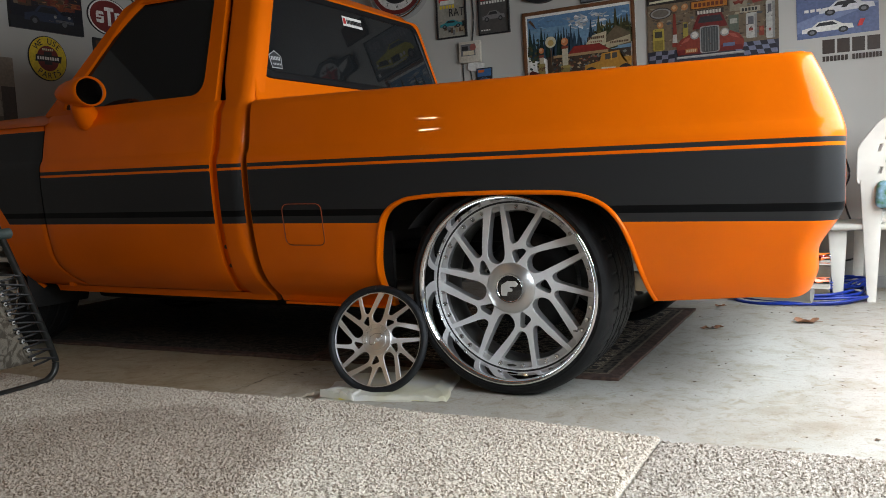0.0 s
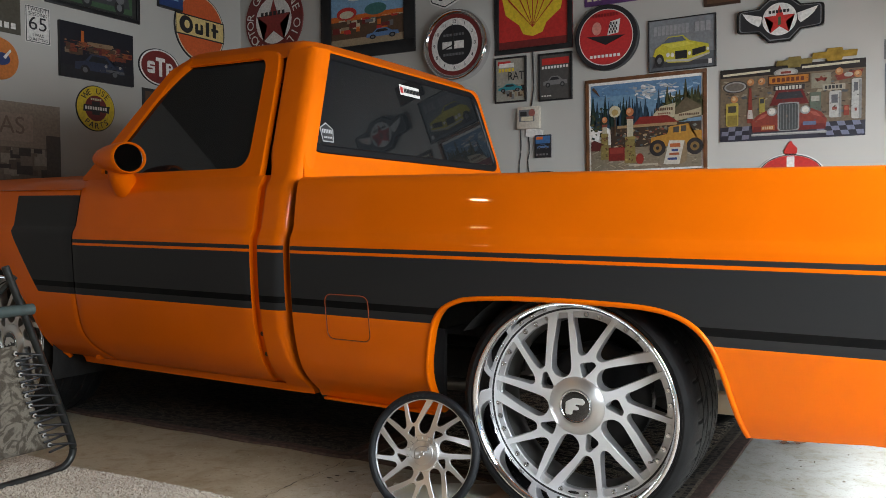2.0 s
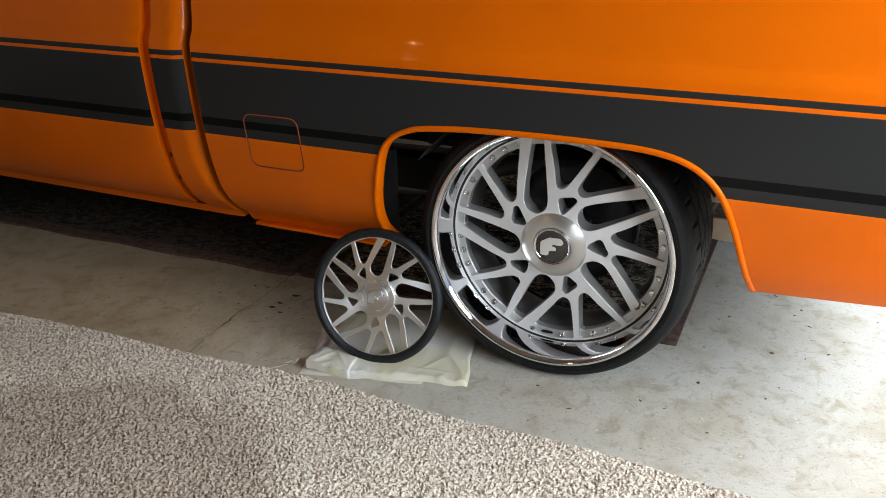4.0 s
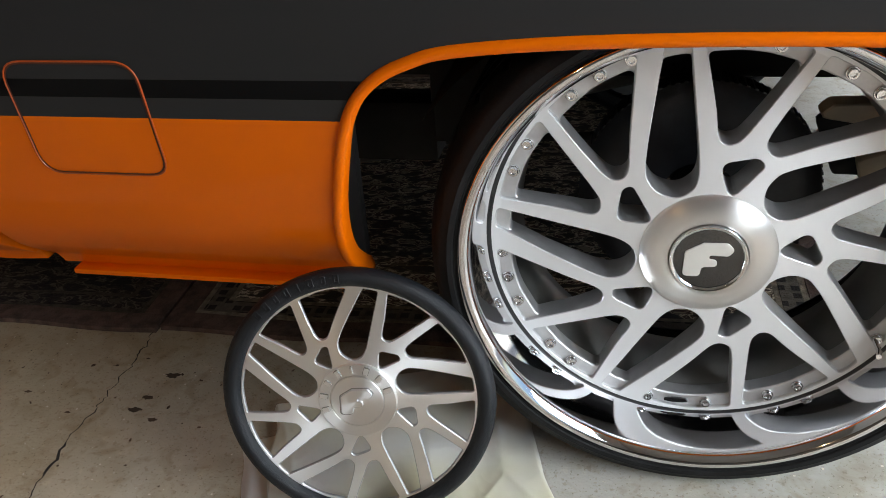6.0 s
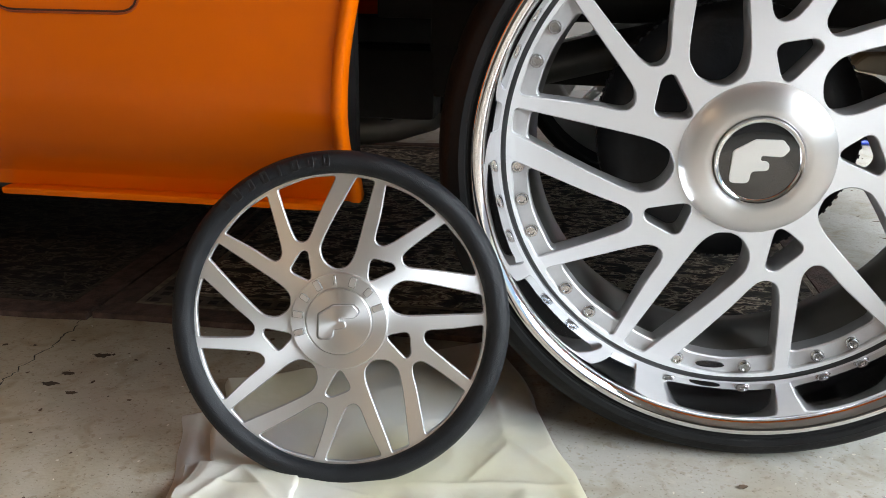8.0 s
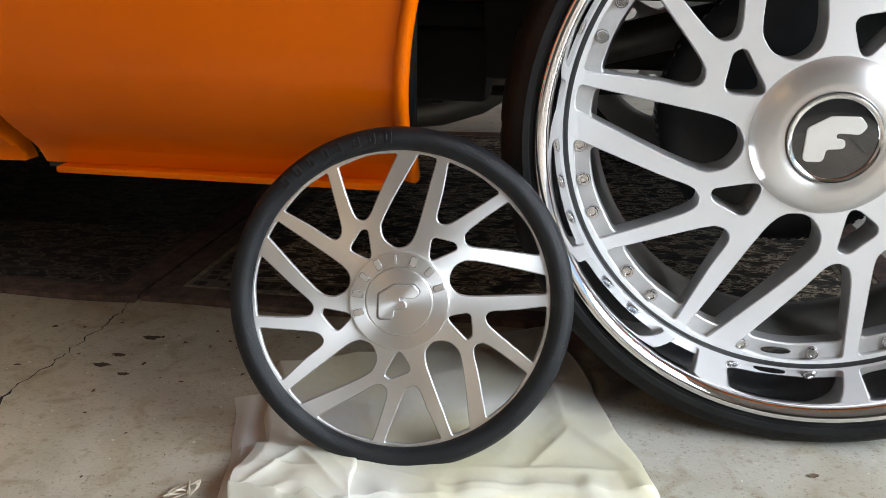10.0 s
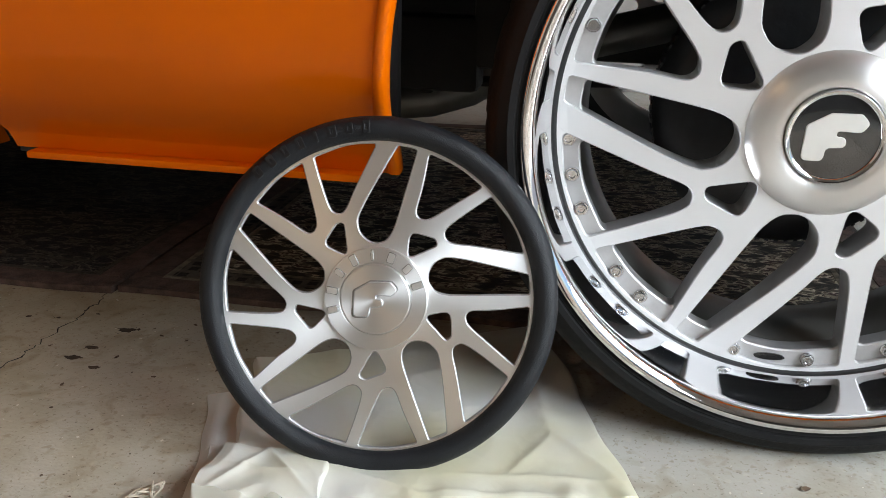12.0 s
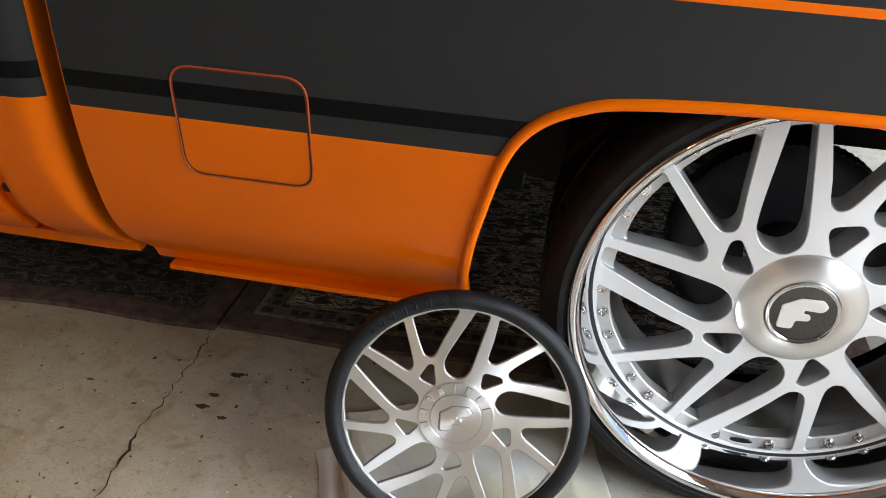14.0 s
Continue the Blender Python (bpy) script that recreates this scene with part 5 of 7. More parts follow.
film("lower_layer", (-0.668, -0.312), (-0.300, -0.235), (-0.34, 0.20), (-0.760, -0.045), 0.004, 0.002, [(0.03, 0.9, 0.05, 0.1, 0.006, 0.02)], BAG, 6, 60)
film("upper_layer", (-0.640, -0.290), (-0.178, -0.200), (-0.320, 0.255), (-0.735, 0.045), 0.016, 0.0035, FOLDS, BAG, 1, 130, 0.014, 0.007)
film("folded_corner", (-0.668, -0.300), (-0.515, -0.290), (-0.550, -0.175), (-0.682, -0.180), 0.021, 0.011, [(0.1, 0.1, 0.5, 0.9, 0.007, 0.06), (0.5, 0.9, 0.9, 0.2, 0.007, 0.06), (0.2, 0.6, 0.8, 0.5, 0.004, 0.05)], BAG, 11, 60, 0.020, 0.030)
for x0, x1, y0, y1, hgt in ((-0.605, -0.525, -0.291, -0.281, 0.015), (-0.370, -0.265, -0.229, -0.210, 0.006)):
    bm = bmesh.new()
    rows = [[bm.verts.new((0.45 + x0 + (x1 - x0) * i / 12, 0.05 + y0 + (y1 - y0) * i / 12 + 0.008 * v * v, 0.002 + hgt * v * math.sin(math.pi * (0.12 + 0.76 * i / 12)))) for i in range(13)] for v in (0, 0.35, 0.7, 1.0)]
    for A, B in zip(rows, rows[1:]):
        for i in range(12):
            bm.faces.new((A[i], A[i + 1], B[i + 1], B[i]))
    part("yellow_print", bm, BAG_YELLOW, bag, "yellow printed panel of the bag", True, 60)
# string and orange strip at the carpet edge
STRING = material("pale_string", (0.48, 0.42, 0.33), 0.9, 0.0, 60, 0.2, 0.3)
bm = bmesh.new()
rn = random.Random(4)
pts = [(0.0, 0.0, 0.004)]
for k in range(14):
    pts.append((rn.uniform(-0.022, 0.018), rn.uniform(-0.015, 0.02), rn.uniform(0.003, 0.018)))
pts += [(-0.04, -0.05, 0.004), (-0.055, -0.085, 0.010)]
tube(bm, smooth_path(pts, 5), 0.0011, 6)
o = part("string", bm, STRING, None, "", True, 60)
o.matrix_world = pose(-0.728, -0.276, 0)
tagged(o, "tangled pale string scrap on the concrete", "string")
bm = bmesh.new()
tube(bm, smooth_path([(-0.06, 0.0, 0.012), (-0.02, 0.008, 0.018), (0.02, 0.004, 0.015), (0.05, -0.006, 0.012)], 5), [0.002] * 16, 6)
STRIP = material("orange_strip", (0.55, 0.17, 0.08), 0.5, 0.0, 30, 0.15)
o = part("ribbon", bm, STRIP, None, "", True, 60)
o.matrix_world = pose(-0.804, -0.347, 0.0) @ Matrix.Scale(0.38, 4)
tagged(o, "thin orange strip lying along the carpet edge", "strip")


# ---- flat colours for prints and signs ----
INK = {}


def ink(r, g, b, rough=0.45):
    key = (r, g, b, rough)
    if key not in INK:
        INK[key] = material("print_ink", (r, g, b), rough, 0.0, 60, 0.12, 0.03, 150)
    return INK[key]


WHITE, CREAM, RED, DEEP, YEL, NAVY, DARK = (0.72, 0.70, 0.66), (0.62, 0.55, 0.40), (0.50, 0.03, 0.025), (0.16, 0.02, 0.018), (0.70, 0.50, 0.03), (0.03, 0.05, 0.16), (0.02, 0.02, 0.022)
ORG, BLU, GRN, BRN, GRY, TAN, SKY = (0.62, 0.14, 0.02), (0.05, 0.14, 0.32), (0.05, 0.10, 0.05), (0.10, 0.055, 0.03), (0.16, 0.16, 0.165), (0.35, 0.26, 0.16), (0.22, 0.38, 0.55)


def oval(cx, cz, rx, rz=None, n=40):
    rz = rz or rx
    return [(cx + rx * math.cos(2 * math.pi * k / n), cz + rz * math.sin(2 * math.pi * k / n)) for k in range(n)]


def rect(x0, x1, z0, z1, r=0.0):
    p = [(x0, z0), (x1, z0), (x1, z1), (x0, z1)]
    return rounded(p, r, 3) if r else p


def star(cx, cz, r, turn=90, inner=0.40):
    return [(cx + (r if k % 2 == 0 else r * inner) * math.cos(radians(turn + 36 * k)), cz + (r if k % 2 == 0 else r * inner) * math.sin(radians(turn + 36 * k))) for k in range(10)]


def flat(bm, loop, y, mi, thick=0.0012):
    """One printed shape: a thin raised face on the panel."""
    lp = [Vector((p[0], p[1])) for p in loop]
    if area2(lp) < 0:
        lp = lp[::-1]
    vs = [bm.verts.new((p.x, y, p.y)) for p in lp]
    f = bm.faces.new(vs)
    f.material_index = mi
    bmesh.ops.triangulate(bm, faces=[f])


def artwork(parent, shapes, y0, name="print"):
    """Printed layers, each a hair over the last, as one part."""
    bm = bmesh.new()
    step = min(0.0004, 0.010 / len(shapes))
    mats, idx = [], {}
    for k, (color, loop) in enumerate(shapes):
        if color not in idx:
            idx[color] = len(mats)
            mats.append(ink(*color))
        flat(bm, loop, y0 - step * (k + 1), idx[color])
    return part(name, bm, mats, parent)


def words(parent, text, size, x, z, y, color, turn=0.0, name="lettering", squash=1.0):
    cu = bpy.data.curves.new("lettering", "FONT")
    cu.body, cu.size, cu.align_x, cu.align_y, cu.extrude = text, size, "CENTER", "CENTER", 0.0005
    tmp = bpy.data.objects.new("lettering_curve", cu)
    me = bpy.data.meshes.new_from_object(tmp)
    bpy.data.objects.remove(tmp)
    bpy.data.curves.remove(cu)
    me.transform(Matrix.Translation((x, y, z)) @ Matrix.Rotation(radians(-turn), 4, "Y") @ Matrix.Rotation(radians(90), 4, "X") @ Matrix.Diagonal((squash, 1, 1, 1)))
    me.materials.clear()
    me.materials.append(ink(*color))
    ob = new(name, me)
    ob.parent = parent
    return ob


def arc_words(parent, text, size, cx, cz, r, mid, span, y, color):
    n = len(text)
    for k, ch in enumerate(text):
        if ch == " ":
            continue
        a = mid + span / 2 - span * k / (n - 1)
        turn = a - 90 if span > 0 else a + 90
        words(parent, ch, size, cx + r * math.cos(radians(a)), cz + r * math.sin(radians(a)), y, color, turn)


def bars(x0, x1, z, h, n, color, gap=0.3, rnd=None):
    """Plain bars in place of a line of small writing."""
    out = []
    w = (x1 - x0) / n
    for k in range(n):
        out.append((color, rect(x0 + k * w, x0 + k * w + w * (1 - gap), z, z + h)))
    return out


def hang(name, wall, at, z, label, category, group="wall signs"):
    m = pose(at, WALL_N, z) if wall == "n" else pose(WALL_W, at, z, 0, 0, 90)
    return thing(name, m, label, category, group)


def panel_thing(name, wall, at0, at1, z0, z1, label, category, shapes, back, thick=0.006, frame=None, fw=0.02, tilt=0.0):
    """A rectangular sign, poster or framed picture on a wall, with its artwork in fractions of its size."""
    w, h = at1 - at0, z1 - z0
    root = hang(name, wall, (at0 + at1) / 2, z0, label, category)
    if tilt:
        root.matrix_world = root.matrix_world @ pose(0, 0, 0, 0, tilt, 0)
    bm = bmesh.new()
    box(bm, -w / 2, w / 2, -thick, -0.001, 0, h, 0.0015)
    part("board", bm, ink(*back), root)
    i = fw if frame else 0.0
    sh = [(c, [(-w / 2 + i + (w - 2 * i) * p[0], i + (h - 2 * i) * p[1]) for p in loop]) for c, loop in shapes]
    if sh:
        artwork(root, sh, -thick)
    if frame:
        for a, b, c, d in ((-w / 2, w / 2, 0, fw), (-w / 2, w / 2, h - fw, h), (-w / 2, -w / 2 + fw, fw, h - fw), (w / 2 - fw, w / 2, fw, h - fw)):
            bm = bmesh.new()
            box(bm, a, b, -thick - 0.012, -thick + 0.004, c, d, 0.003)
            part("frame_side", bm, frame, root, "", True, 40)
    return root, w, h


def disc_thing(name, wall, at, z, r, label, rings, shapes, thick=0.02, rz=1.0, rim=None):
    """A round or oval sign: coloured rings from the outside in, then artwork in units of its radius."""
    root = hang(name, wall, at, z - r * rz, label, "sign")
    bm = bmesh.new()
    rr = lathe(bm, [(r, -0.002), (r, -thick + 0.003), (r - 0.003, -thick)], 64)
    cap(bm, rr[-1])
    for v in bm.verts:
        v.co.z = v.co.z * rz + r * rz
    part("disc", bm, rim or ink(*rings[0][1]), root, "", True, 40)
    sh = [(c, oval(0, r * rz, r * q, r * q * rz, 56)) for q, c in rings[(0 if rim else 1):]]
    sh += [(c, [(p[0] * r, r * rz + p[1] * r) for p in loop]) for c, loop in shapes]
    artwork(root, sh, -thick)
    return root


WOODFRAME = material("brown_wood_frame", (0.13, 0.055, 0.022), 0.45, 0.0, 20, 0.3, 0.15, 80)
BLACKFRAME = material("black_frame", (0.015, 0.015, 0.016), 0.35, 0.0, 20, 0.2)


def car(cx, cz, s, body, glass=DARK, wheel=DARK):
    """A small flat car picture."""
    b = [(-1, 0.05), (-0.98, 0.28), (-0.6, 0.36), (-0.35, 0.62), (0.25, 0.64), (0.5, 0.40), (0.95, 0.33), (1, 0.08)]
    g = [(-0.48, 0.36), (-0.30, 0.56), (0.20, 0.57), (0.38, 0.38)]
    out = [(body, [(cx + x * s[0], cz + z * s[1]) for x, z in b]), (glass, [(cx + x * s[0], cz + z * s[1]) for x, z in g])]
    for q in (-0.6, 0.6):
        out.append((wheel, oval(cx + q * s[0], cz + 0.06 * s[1], 0.19 * s[0], 0.17 * s[1], 18)))
        out.append((GRY, oval(cx + q * s[0], cz + 0.06 * s[1], 0.10 * s[0], 0.09 * s[1], 14)))
    return out


rs = random.Random(77)


def speckle(x0, x1, z0, z1, n, colors, smin=0.02, smax=0.07):
    out = []
    for k in range(n):
        x, z = rs.uniform(x0, x1), rs.uniform(z0, z1)
        w, h = rs.uniform(smin, smax), rs.uniform(smin, smax)
        x1b, z1b = min(x1, x + w), min(z1, z + h)
        if x1b - x > 0.005 and z1b - z > 0.005:
            out.append((rs.choice(colors), rect(x, x1b, z, z1b)))
    return out


def strokes(x0, x1, z0, z1, n, colors, size, tall=1.0):
    """Small slanted dabs of paint with uneven corners."""
    out = []
    for k in range(n):
        x, z = rs.uniform(x0, x1), rs.uniform(z0, z1)
        a = rs.uniform(-0.6, 0.6)
        w, h = size * rs.uniform(0.4, 1.3), size * tall * rs.uniform(0.3, 1.0)
        pts = []
        for u, v in ((-1, -1), (1, -1), (1, 1), (-1, 1)):
            u, v = u * w * rs.uniform(0.6, 1.1), v * h * rs.uniform(0.6, 1.1)
            pts.append((min(0.99, max(0.01, x + u * math.cos(a) - v * math.sin(a))), min(0.99, max(0.01, z + u * math.sin(a) + v * math.cos(a)))))
        c, f = rs.choice(colors), rs.choice((0.7, 1.0, 1.25))
        out.append((tuple(q * f for q in c), pts))
    return out


def pine(x, z, w, h, col):
    """A ragged fir outline."""
    pts = [(x - w * 0.12, z)]
    for k in range(5):
        f = 1 - k / 5
        pts += [(x - w * f, z + h * (k + 0.25) / 5), (x - w * f * 0.45, z + h * (k + 0.9) / 5)]
    pts.append((x, z + h))
    return (col, pts + [(2 * x - p[0], p[1]) for p in reversed(pts[:-1])])


# ---- north wall ----
# filling station painting in a brown frame
OLIVE, PINE, DUSK = (0.055, 0.055, 0.022), (0.018, 0.040, 0.060), (0.020, 0.045, 0.035)
sh = [((0.14, 0.25, 0.36), rect(0.015, 0.985, 0.50, 0.97)), ((0.10, 0.20, 0.33), rect(0.015, 0.985, 0.84, 0.97))]
sh += strokes(0.04, 0.96, 0.72, 0.95, 60, ((0.18, 0.29, 0.40), (0.12, 0.22, 0.34), (0.24, 0.33, 0.42)), 0.03, 0.3)
sh += strokes(0.42, 0.78, 0.76, 0.92, 36, ((0.50, 0.50, 0.48), (0.40, 0.43, 0.45)), 0.035, 0.5)
for k in range(30):
    sh.append(pine(0.03 + k * 0.024 + rs.uniform(-0.01, 0.01), rs.uniform(0.44, 0.52), rs.uniform(0.020, 0.034), rs.uniform(0.18, 0.36), rs.choice((PINE, (0.03, 0.065, 0.10), DUSK))))
sh += strokes(0.02, 0.16, 0.30, 0.72, 40, (OLIVE, DUSK, (0.09, 0.075, 0.025)), 0.018)
for k in range(12):
    sh.append(pine(0.70 + k * 0.026, rs.uniform(0.50, 0.58), rs.uniform(0.03, 0.05), rs.uniform(0.22, 0.34) + (0.10 if k == 6 else 0), rs.choice((OLIVE, (0.04, 0.05, 0.02), (0.075, 0.08, 0.03)))))
sh += strokes(0.66, 0.98, 0.56, 0.78, 60, (OLIVE, (0.09, 0.085, 0.03), (0.04, 0.045, 0.02)), 0.018)
sh += [((0.11, 0.085, 0.05), [(0.72, 0.60), (0.86, 0.76), (0.985, 0.66), (0.985, 0.54), (0.72, 0.52)]), ((0.42, 0.37, 0.25), [(0.58, 0.60), (0.64, 0.68), (0.77, 0.71), (0.76, 0.56), (0.58, 0.54)]), ((0.36, 0.31, 0.20), [(0.76, 0.58), (0.985, 0.64), (0.985, 0.56), (0.76, 0.51)])]
sh += bars(0.60, 0.75, 0.635, 0.030, 8, BRN, 0.25) + bars(0.62, 0.73, 0.595, 0.018, 6, (0.2, 0.1, 0.06), 0.25) + bars(0.80, 0.97, 0.565, 0.022, 11, BRN, 0.25)
sh += [((0.20, 0.165, 0.115), rect(0.015, 0.985, 0.02, 0.30)), ((0.045, 0.03, 0.02), rect(0.20, 0.985, 0.26, 0.50)), ((0.20, 0.022, 0.016), [(0.40, 0.50), (0.46, 0.585), (0.70, 0.585), (0.80, 0.50)]), ((0.30, 0.20, 0.10), rect(0.26, 0.78, 0.475, 0.505))]
sh += strokes(0.24, 0.97, 0.27, 0.46, 170, (TAN, BRN, (0.22, 0.13, 0.05), (0.05, 0.07, 0.08), (0.16, 0.05, 0.03), (0.30, 0.24, 0.14), DARK, (0.12, 0.14, 0.13)), 0.016)
sh += strokes(0.02, 0.98, 0.03, 0.27, 130, ((0.22, 0.18, 0.125), (0.27, 0.225, 0.15), (0.15, 0.12, 0.08), (0.32, 0.28, 0.20)), 0.03, 0.3)
for cx, z0, z1, w in ((0.145, 0.14, 0.55, 0.030), (0.375, 0.09, 0.62, 0.040)):
    sh += [((0.20, 0.155, 0.05), [(cx - w * 1.3, z0), (cx + w * 1.3, z0), (cx + w, z0 + 0.26), (cx - w, z0 + 0.26)]), ((0.26, 0.20, 0.06), rect(cx - w * 1.15, cx + w * 1.15, z0 + 0.26, z0 + 0.29)), ((0.42, 0.38, 0.28), rect(cx - w * 0.7, cx + w * 0.7, z0 + 0.29, z1 - 0.05)), ((0.20, 0.05, 0.03), rect(cx - w * 0.8, cx + w * 0.8, z1 - 0.05, z1 - 0.02)), ((0.45, 0.16, 0.06), oval(cx, z1 + 0.03, w * 0.85, w * 1.15, 18)), ((0.55, 0.30, 0.15), oval(cx - w * 0.2, z1 + 0.04, w * 0.45, w * 0.6, 14))]
    sh += strokes(cx - w, cx + w, z0 + 0.02, z0 + 0.28, 26, ((0.20, 0.155, 0.05), (0.12, 0.09, 0.03), (0.30, 0.24, 0.09), (0.10, 0.03, 0.02)), 0.010, 1.6)
sh += [((0.50, 0.45, 0.30), oval(0.24, 0.665, 0.052, 0.065, 24)), ((0.40, 0.28, 0.10), oval(0.24, 0.655, 0.030, 0.035, 18)), ((0.10, 0.06, 0.03), rect(0.236, 0.246, 0.40, 0.60)), ((0.16, 0.018, 0.014), rect(0.18, 0.325, 0.12, 0.27)), ((0.24, 0.035, 0.025), rect(0.19, 0.315, 0.20, 0.26)), ((0.09, 0.018, 0.016), [(0.02, 0.24), (0.10, 0.24), (0.12, 0.32), (0.05, 0.36), (0.02, 0.34)])]
sh += [((0.38, 0.19, 0.03), [(0.56, 0.25), (0.99, 0.25), (0.99, 0.40), (0.90, 0.40), (0.88, 0.48), (0.72, 0.46), (0.70, 0.38), (0.56, 0.35)]), ((0.06, 0.055, 0.05), [(0.75, 0.39), (0.86, 0.40), (0.86, 0.46), (0.75, 0.45)]), ((0.50, 0.28, 0.05), rect(0.80, 0.815, 0.38, 0.47))]
for cx in (0.615, 0.93):
    sh += [(DARK, oval(cx, 0.235, 0.070, 0.088, 26)), ((0.20, 0.12, 0.04), oval(cx, 0.235, 0.038, 0.048, 20)), (DARK, oval(cx, 0.235, 0.016, 0.020, 12))]
sh += [((0.50, 0.47, 0.40), [(0.665, 0.06), (0.80, 0.05), (0.845, 0.30), (0.715, 0.31)]), ((0.22, 0.16, 0.09), [(0.80, 0.05), (0.86, 0.08), (0.865, 0.24), (0.845, 0.30)])]
sh += [((0.35, 0.10, 0.03), rect(0.72, 0.81, 0.235, 0.275)), (NAVY, rect(0.735, 0.79, 0.19, 0.215)), ((0.30, 0.08, 0.03), rect(0.715, 0.80, 0.15, 0.175)), (NAVY, rect(0.70, 0.78, 0.10, 0.125)), ((0.26, 0.03, 0.02), oval(0.46, 0.13, 0.035, 0.06, 16)), ((0.40, 0.36, 0.27), rect(0.36, 0.62, 0.055, 0.075)), (BRN, [(0.03, 0.93), (0.11, 0.83), (0.08, 0.90), (0.05, 0.95)])]
panel_thing("framed_picture", "n", -1.005, -0.195, 1.30, 1.955, "filling station painting in a brown wooden frame", "picture", sh, WHITE, 0.008, WOODFRAME, 0.024, -0.6)

# garage scene metal sign
STEEL, MAROON, RUST, WARM = (0.26, 0.26, 0.25), (0.13, 0.016, 0.014), (0.20, 0.035, 0.022), (0.15, 0.11, 0.07)
sh = [(WARM, rect(0, 1, 0.18, 0.92)), ((0.02, 0.016, 0.014), rect(0, 1, 0.88, 1)), ((0.55, 0.50, 0.36), [(0.02, 0.905), (0.36, 0.925), (0.36, 0.955), (0.02, 0.935)]), ((0.55, 0.50, 0.36), [(0.58, 0.93), (0.96, 0.945), (0.96, 0.975), (0.58, 0.96)]), ((0.03, 0.03, 0.045), rect(0, 1, 0.0, 0.20))]
sh += strokes(0.02, 0.98, 0.22, 0.86, 190, ((0.10, 0.07, 0.045), (0.20, 0.15, 0.10), (0.07, 0.05, 0.035), (0.24, 0.20, 0.14), (0.09, 0.10, 0.11)), 0.020)
for k in range(6):
    for j in range(3):
        x, z = 0.70 + k * 0.05 - j * 0.012, 0.02 + j * 0.06
        sh.append(((0.16, 0.17, 0.24) if (k + j) % 2 else (0.02, 0.02, 0.03), [(x, z), (min(x + 0.05, 0.995), z), (x + 0.038, z + 0.06), (x - 0.012, z + 0.06)]))
        if k < 4:
            sh.append(((0.15, 0.15, 0.20) if (k + j) % 2 else (0.02, 0.02, 0.03), [(0.01 + k * 0.05, z), (0.06 + k * 0.05, z), (0.065 + k * 0.05, z + 0.06), (0.015 + k * 0.05, z + 0.06)]))
sh += [((0.05, 0.04, 0.035), oval(0.11, 0.75, 0.09, 0.085, 24)), (STEEL, oval(0.11, 0.75, 0.08, 0.07, 24)), ((0.13, 0.11, 0.09), oval(0.11, 0.75, 0.066, 0.054, 24)), (STEEL, oval(0.47, 0.895, 0.085, 0.058, 24)), ((0.40, 0.38, 0.34), oval(0.47, 0.895, 0.07, 0.044, 24)), (RUST, rect(0.435, 0.505, 0.88, 0.91))]
sh += [((0.06, 0.03, 0.015), rect(0.345, 0.635, 0.735, 0.865)), ((0.40, 0.15, 0.02), rect(0.355, 0.625, 0.75, 0.85))] + bars(0.375, 0.605, 0.772, 0.055, 7, (0.13, 0.03, 0.012)) + [((0.035, 0.03, 0.03), rect(0.385, 0.60, 0.655, 0.725))] + bars(0.40, 0.585, 0.665, 0.048, 8, (0.50, 0.48, 0.42))
sh += [((0.24, 0.21, 0.15), rect(0.645, 0.775, 0.65, 0.85)), (RUST, star(0.71, 0.77, 0.045)), ((0.34, 0.31, 0.24), rect(0.72, 0.87, 0.615, 0.69))] + bars(0.735, 0.855, 0.63, 0.045, 5, (0.03, 0.03, 0.03)) + [(RUST, [(0.80, 0.80), (0.90, 0.84), (0.985, 0.86), (0.975, 0.79), (0.90, 0.75), (0.82, 0.73)]), ((0.36, 0.33, 0.28), oval(0.89, 0.80, 0.03, 0.03, 14))]
for x, z in ((0.222, 0.80), (0.302, 0.80), (0.83, 0.85), (0.105, 0.58), (0.95, 0.80)):
    sh += [((0.40, 0.17, 0.06), oval(x, z, 0.026, 0.048, 16)), ((0.50, 0.32, 0.16), oval(x - 0.004, z + 0.008, 0.014, 0.026, 12))]
sh += [((0.36, 0.28, 0.05), rect(0.045, 0.135, 0.21, 0.53, 0.02)), ((0.05, 0.045, 0.03), rect(0.06, 0.12, 0.40, 0.49)), ((0.20, 0.15, 0.03), rect(0.055, 0.125, 0.22, 0.36)), (RUST, [(0.198, 0.24), (0.242, 0.24), (0.228, 0.72), (0.212, 0.72)]), ((0.42, 0.40, 0.36), [(0.20, 0.30), (0.24, 0.30), (0.235, 0.42), (0.205, 0.42)]), ((0.30, 0.24, 0.05), rect(0.285, 0.325, 0.36, 0.58)), ((0.05, 0.05, 0.05), rect(0.29, 0.32, 0.50, 0.56)), ((0.10, 0.12, 0.09), rect(0.635, 0.71, 0.36, 0.60)), ((0.34, 0.33, 0.28), rect(0.645, 0.70, 0.48, 0.55))]
for x0, x1, z0, z1 in ((0.765, 0.845, 0.25, 0.60), (0.91, 0.975, 0.22, 0.74)):
    sh += [((0.40, 0.39, 0.36), rect(x0, x1, z0, z1, 0.02)), ((0.22, 0.22, 0.21), rect(x1 - 0.018, x1, z0, z1 - 0.02)), ((0.10, 0.10, 0.11), rect(x0 + 0.014, x1 - 0.024, z1 - 0.16, z1 - 0.05)), (RUST, rect(x0 + 0.02, x1 - 0.03, z0 + 0.10, z0 + 0.14))]
sh += [(RUST, rect(0.86, 0.895, 0.27, 0.40)), ((0.30, 0.09, 0.05), oval(0.878, 0.36, 0.014, 0.03, 12))]
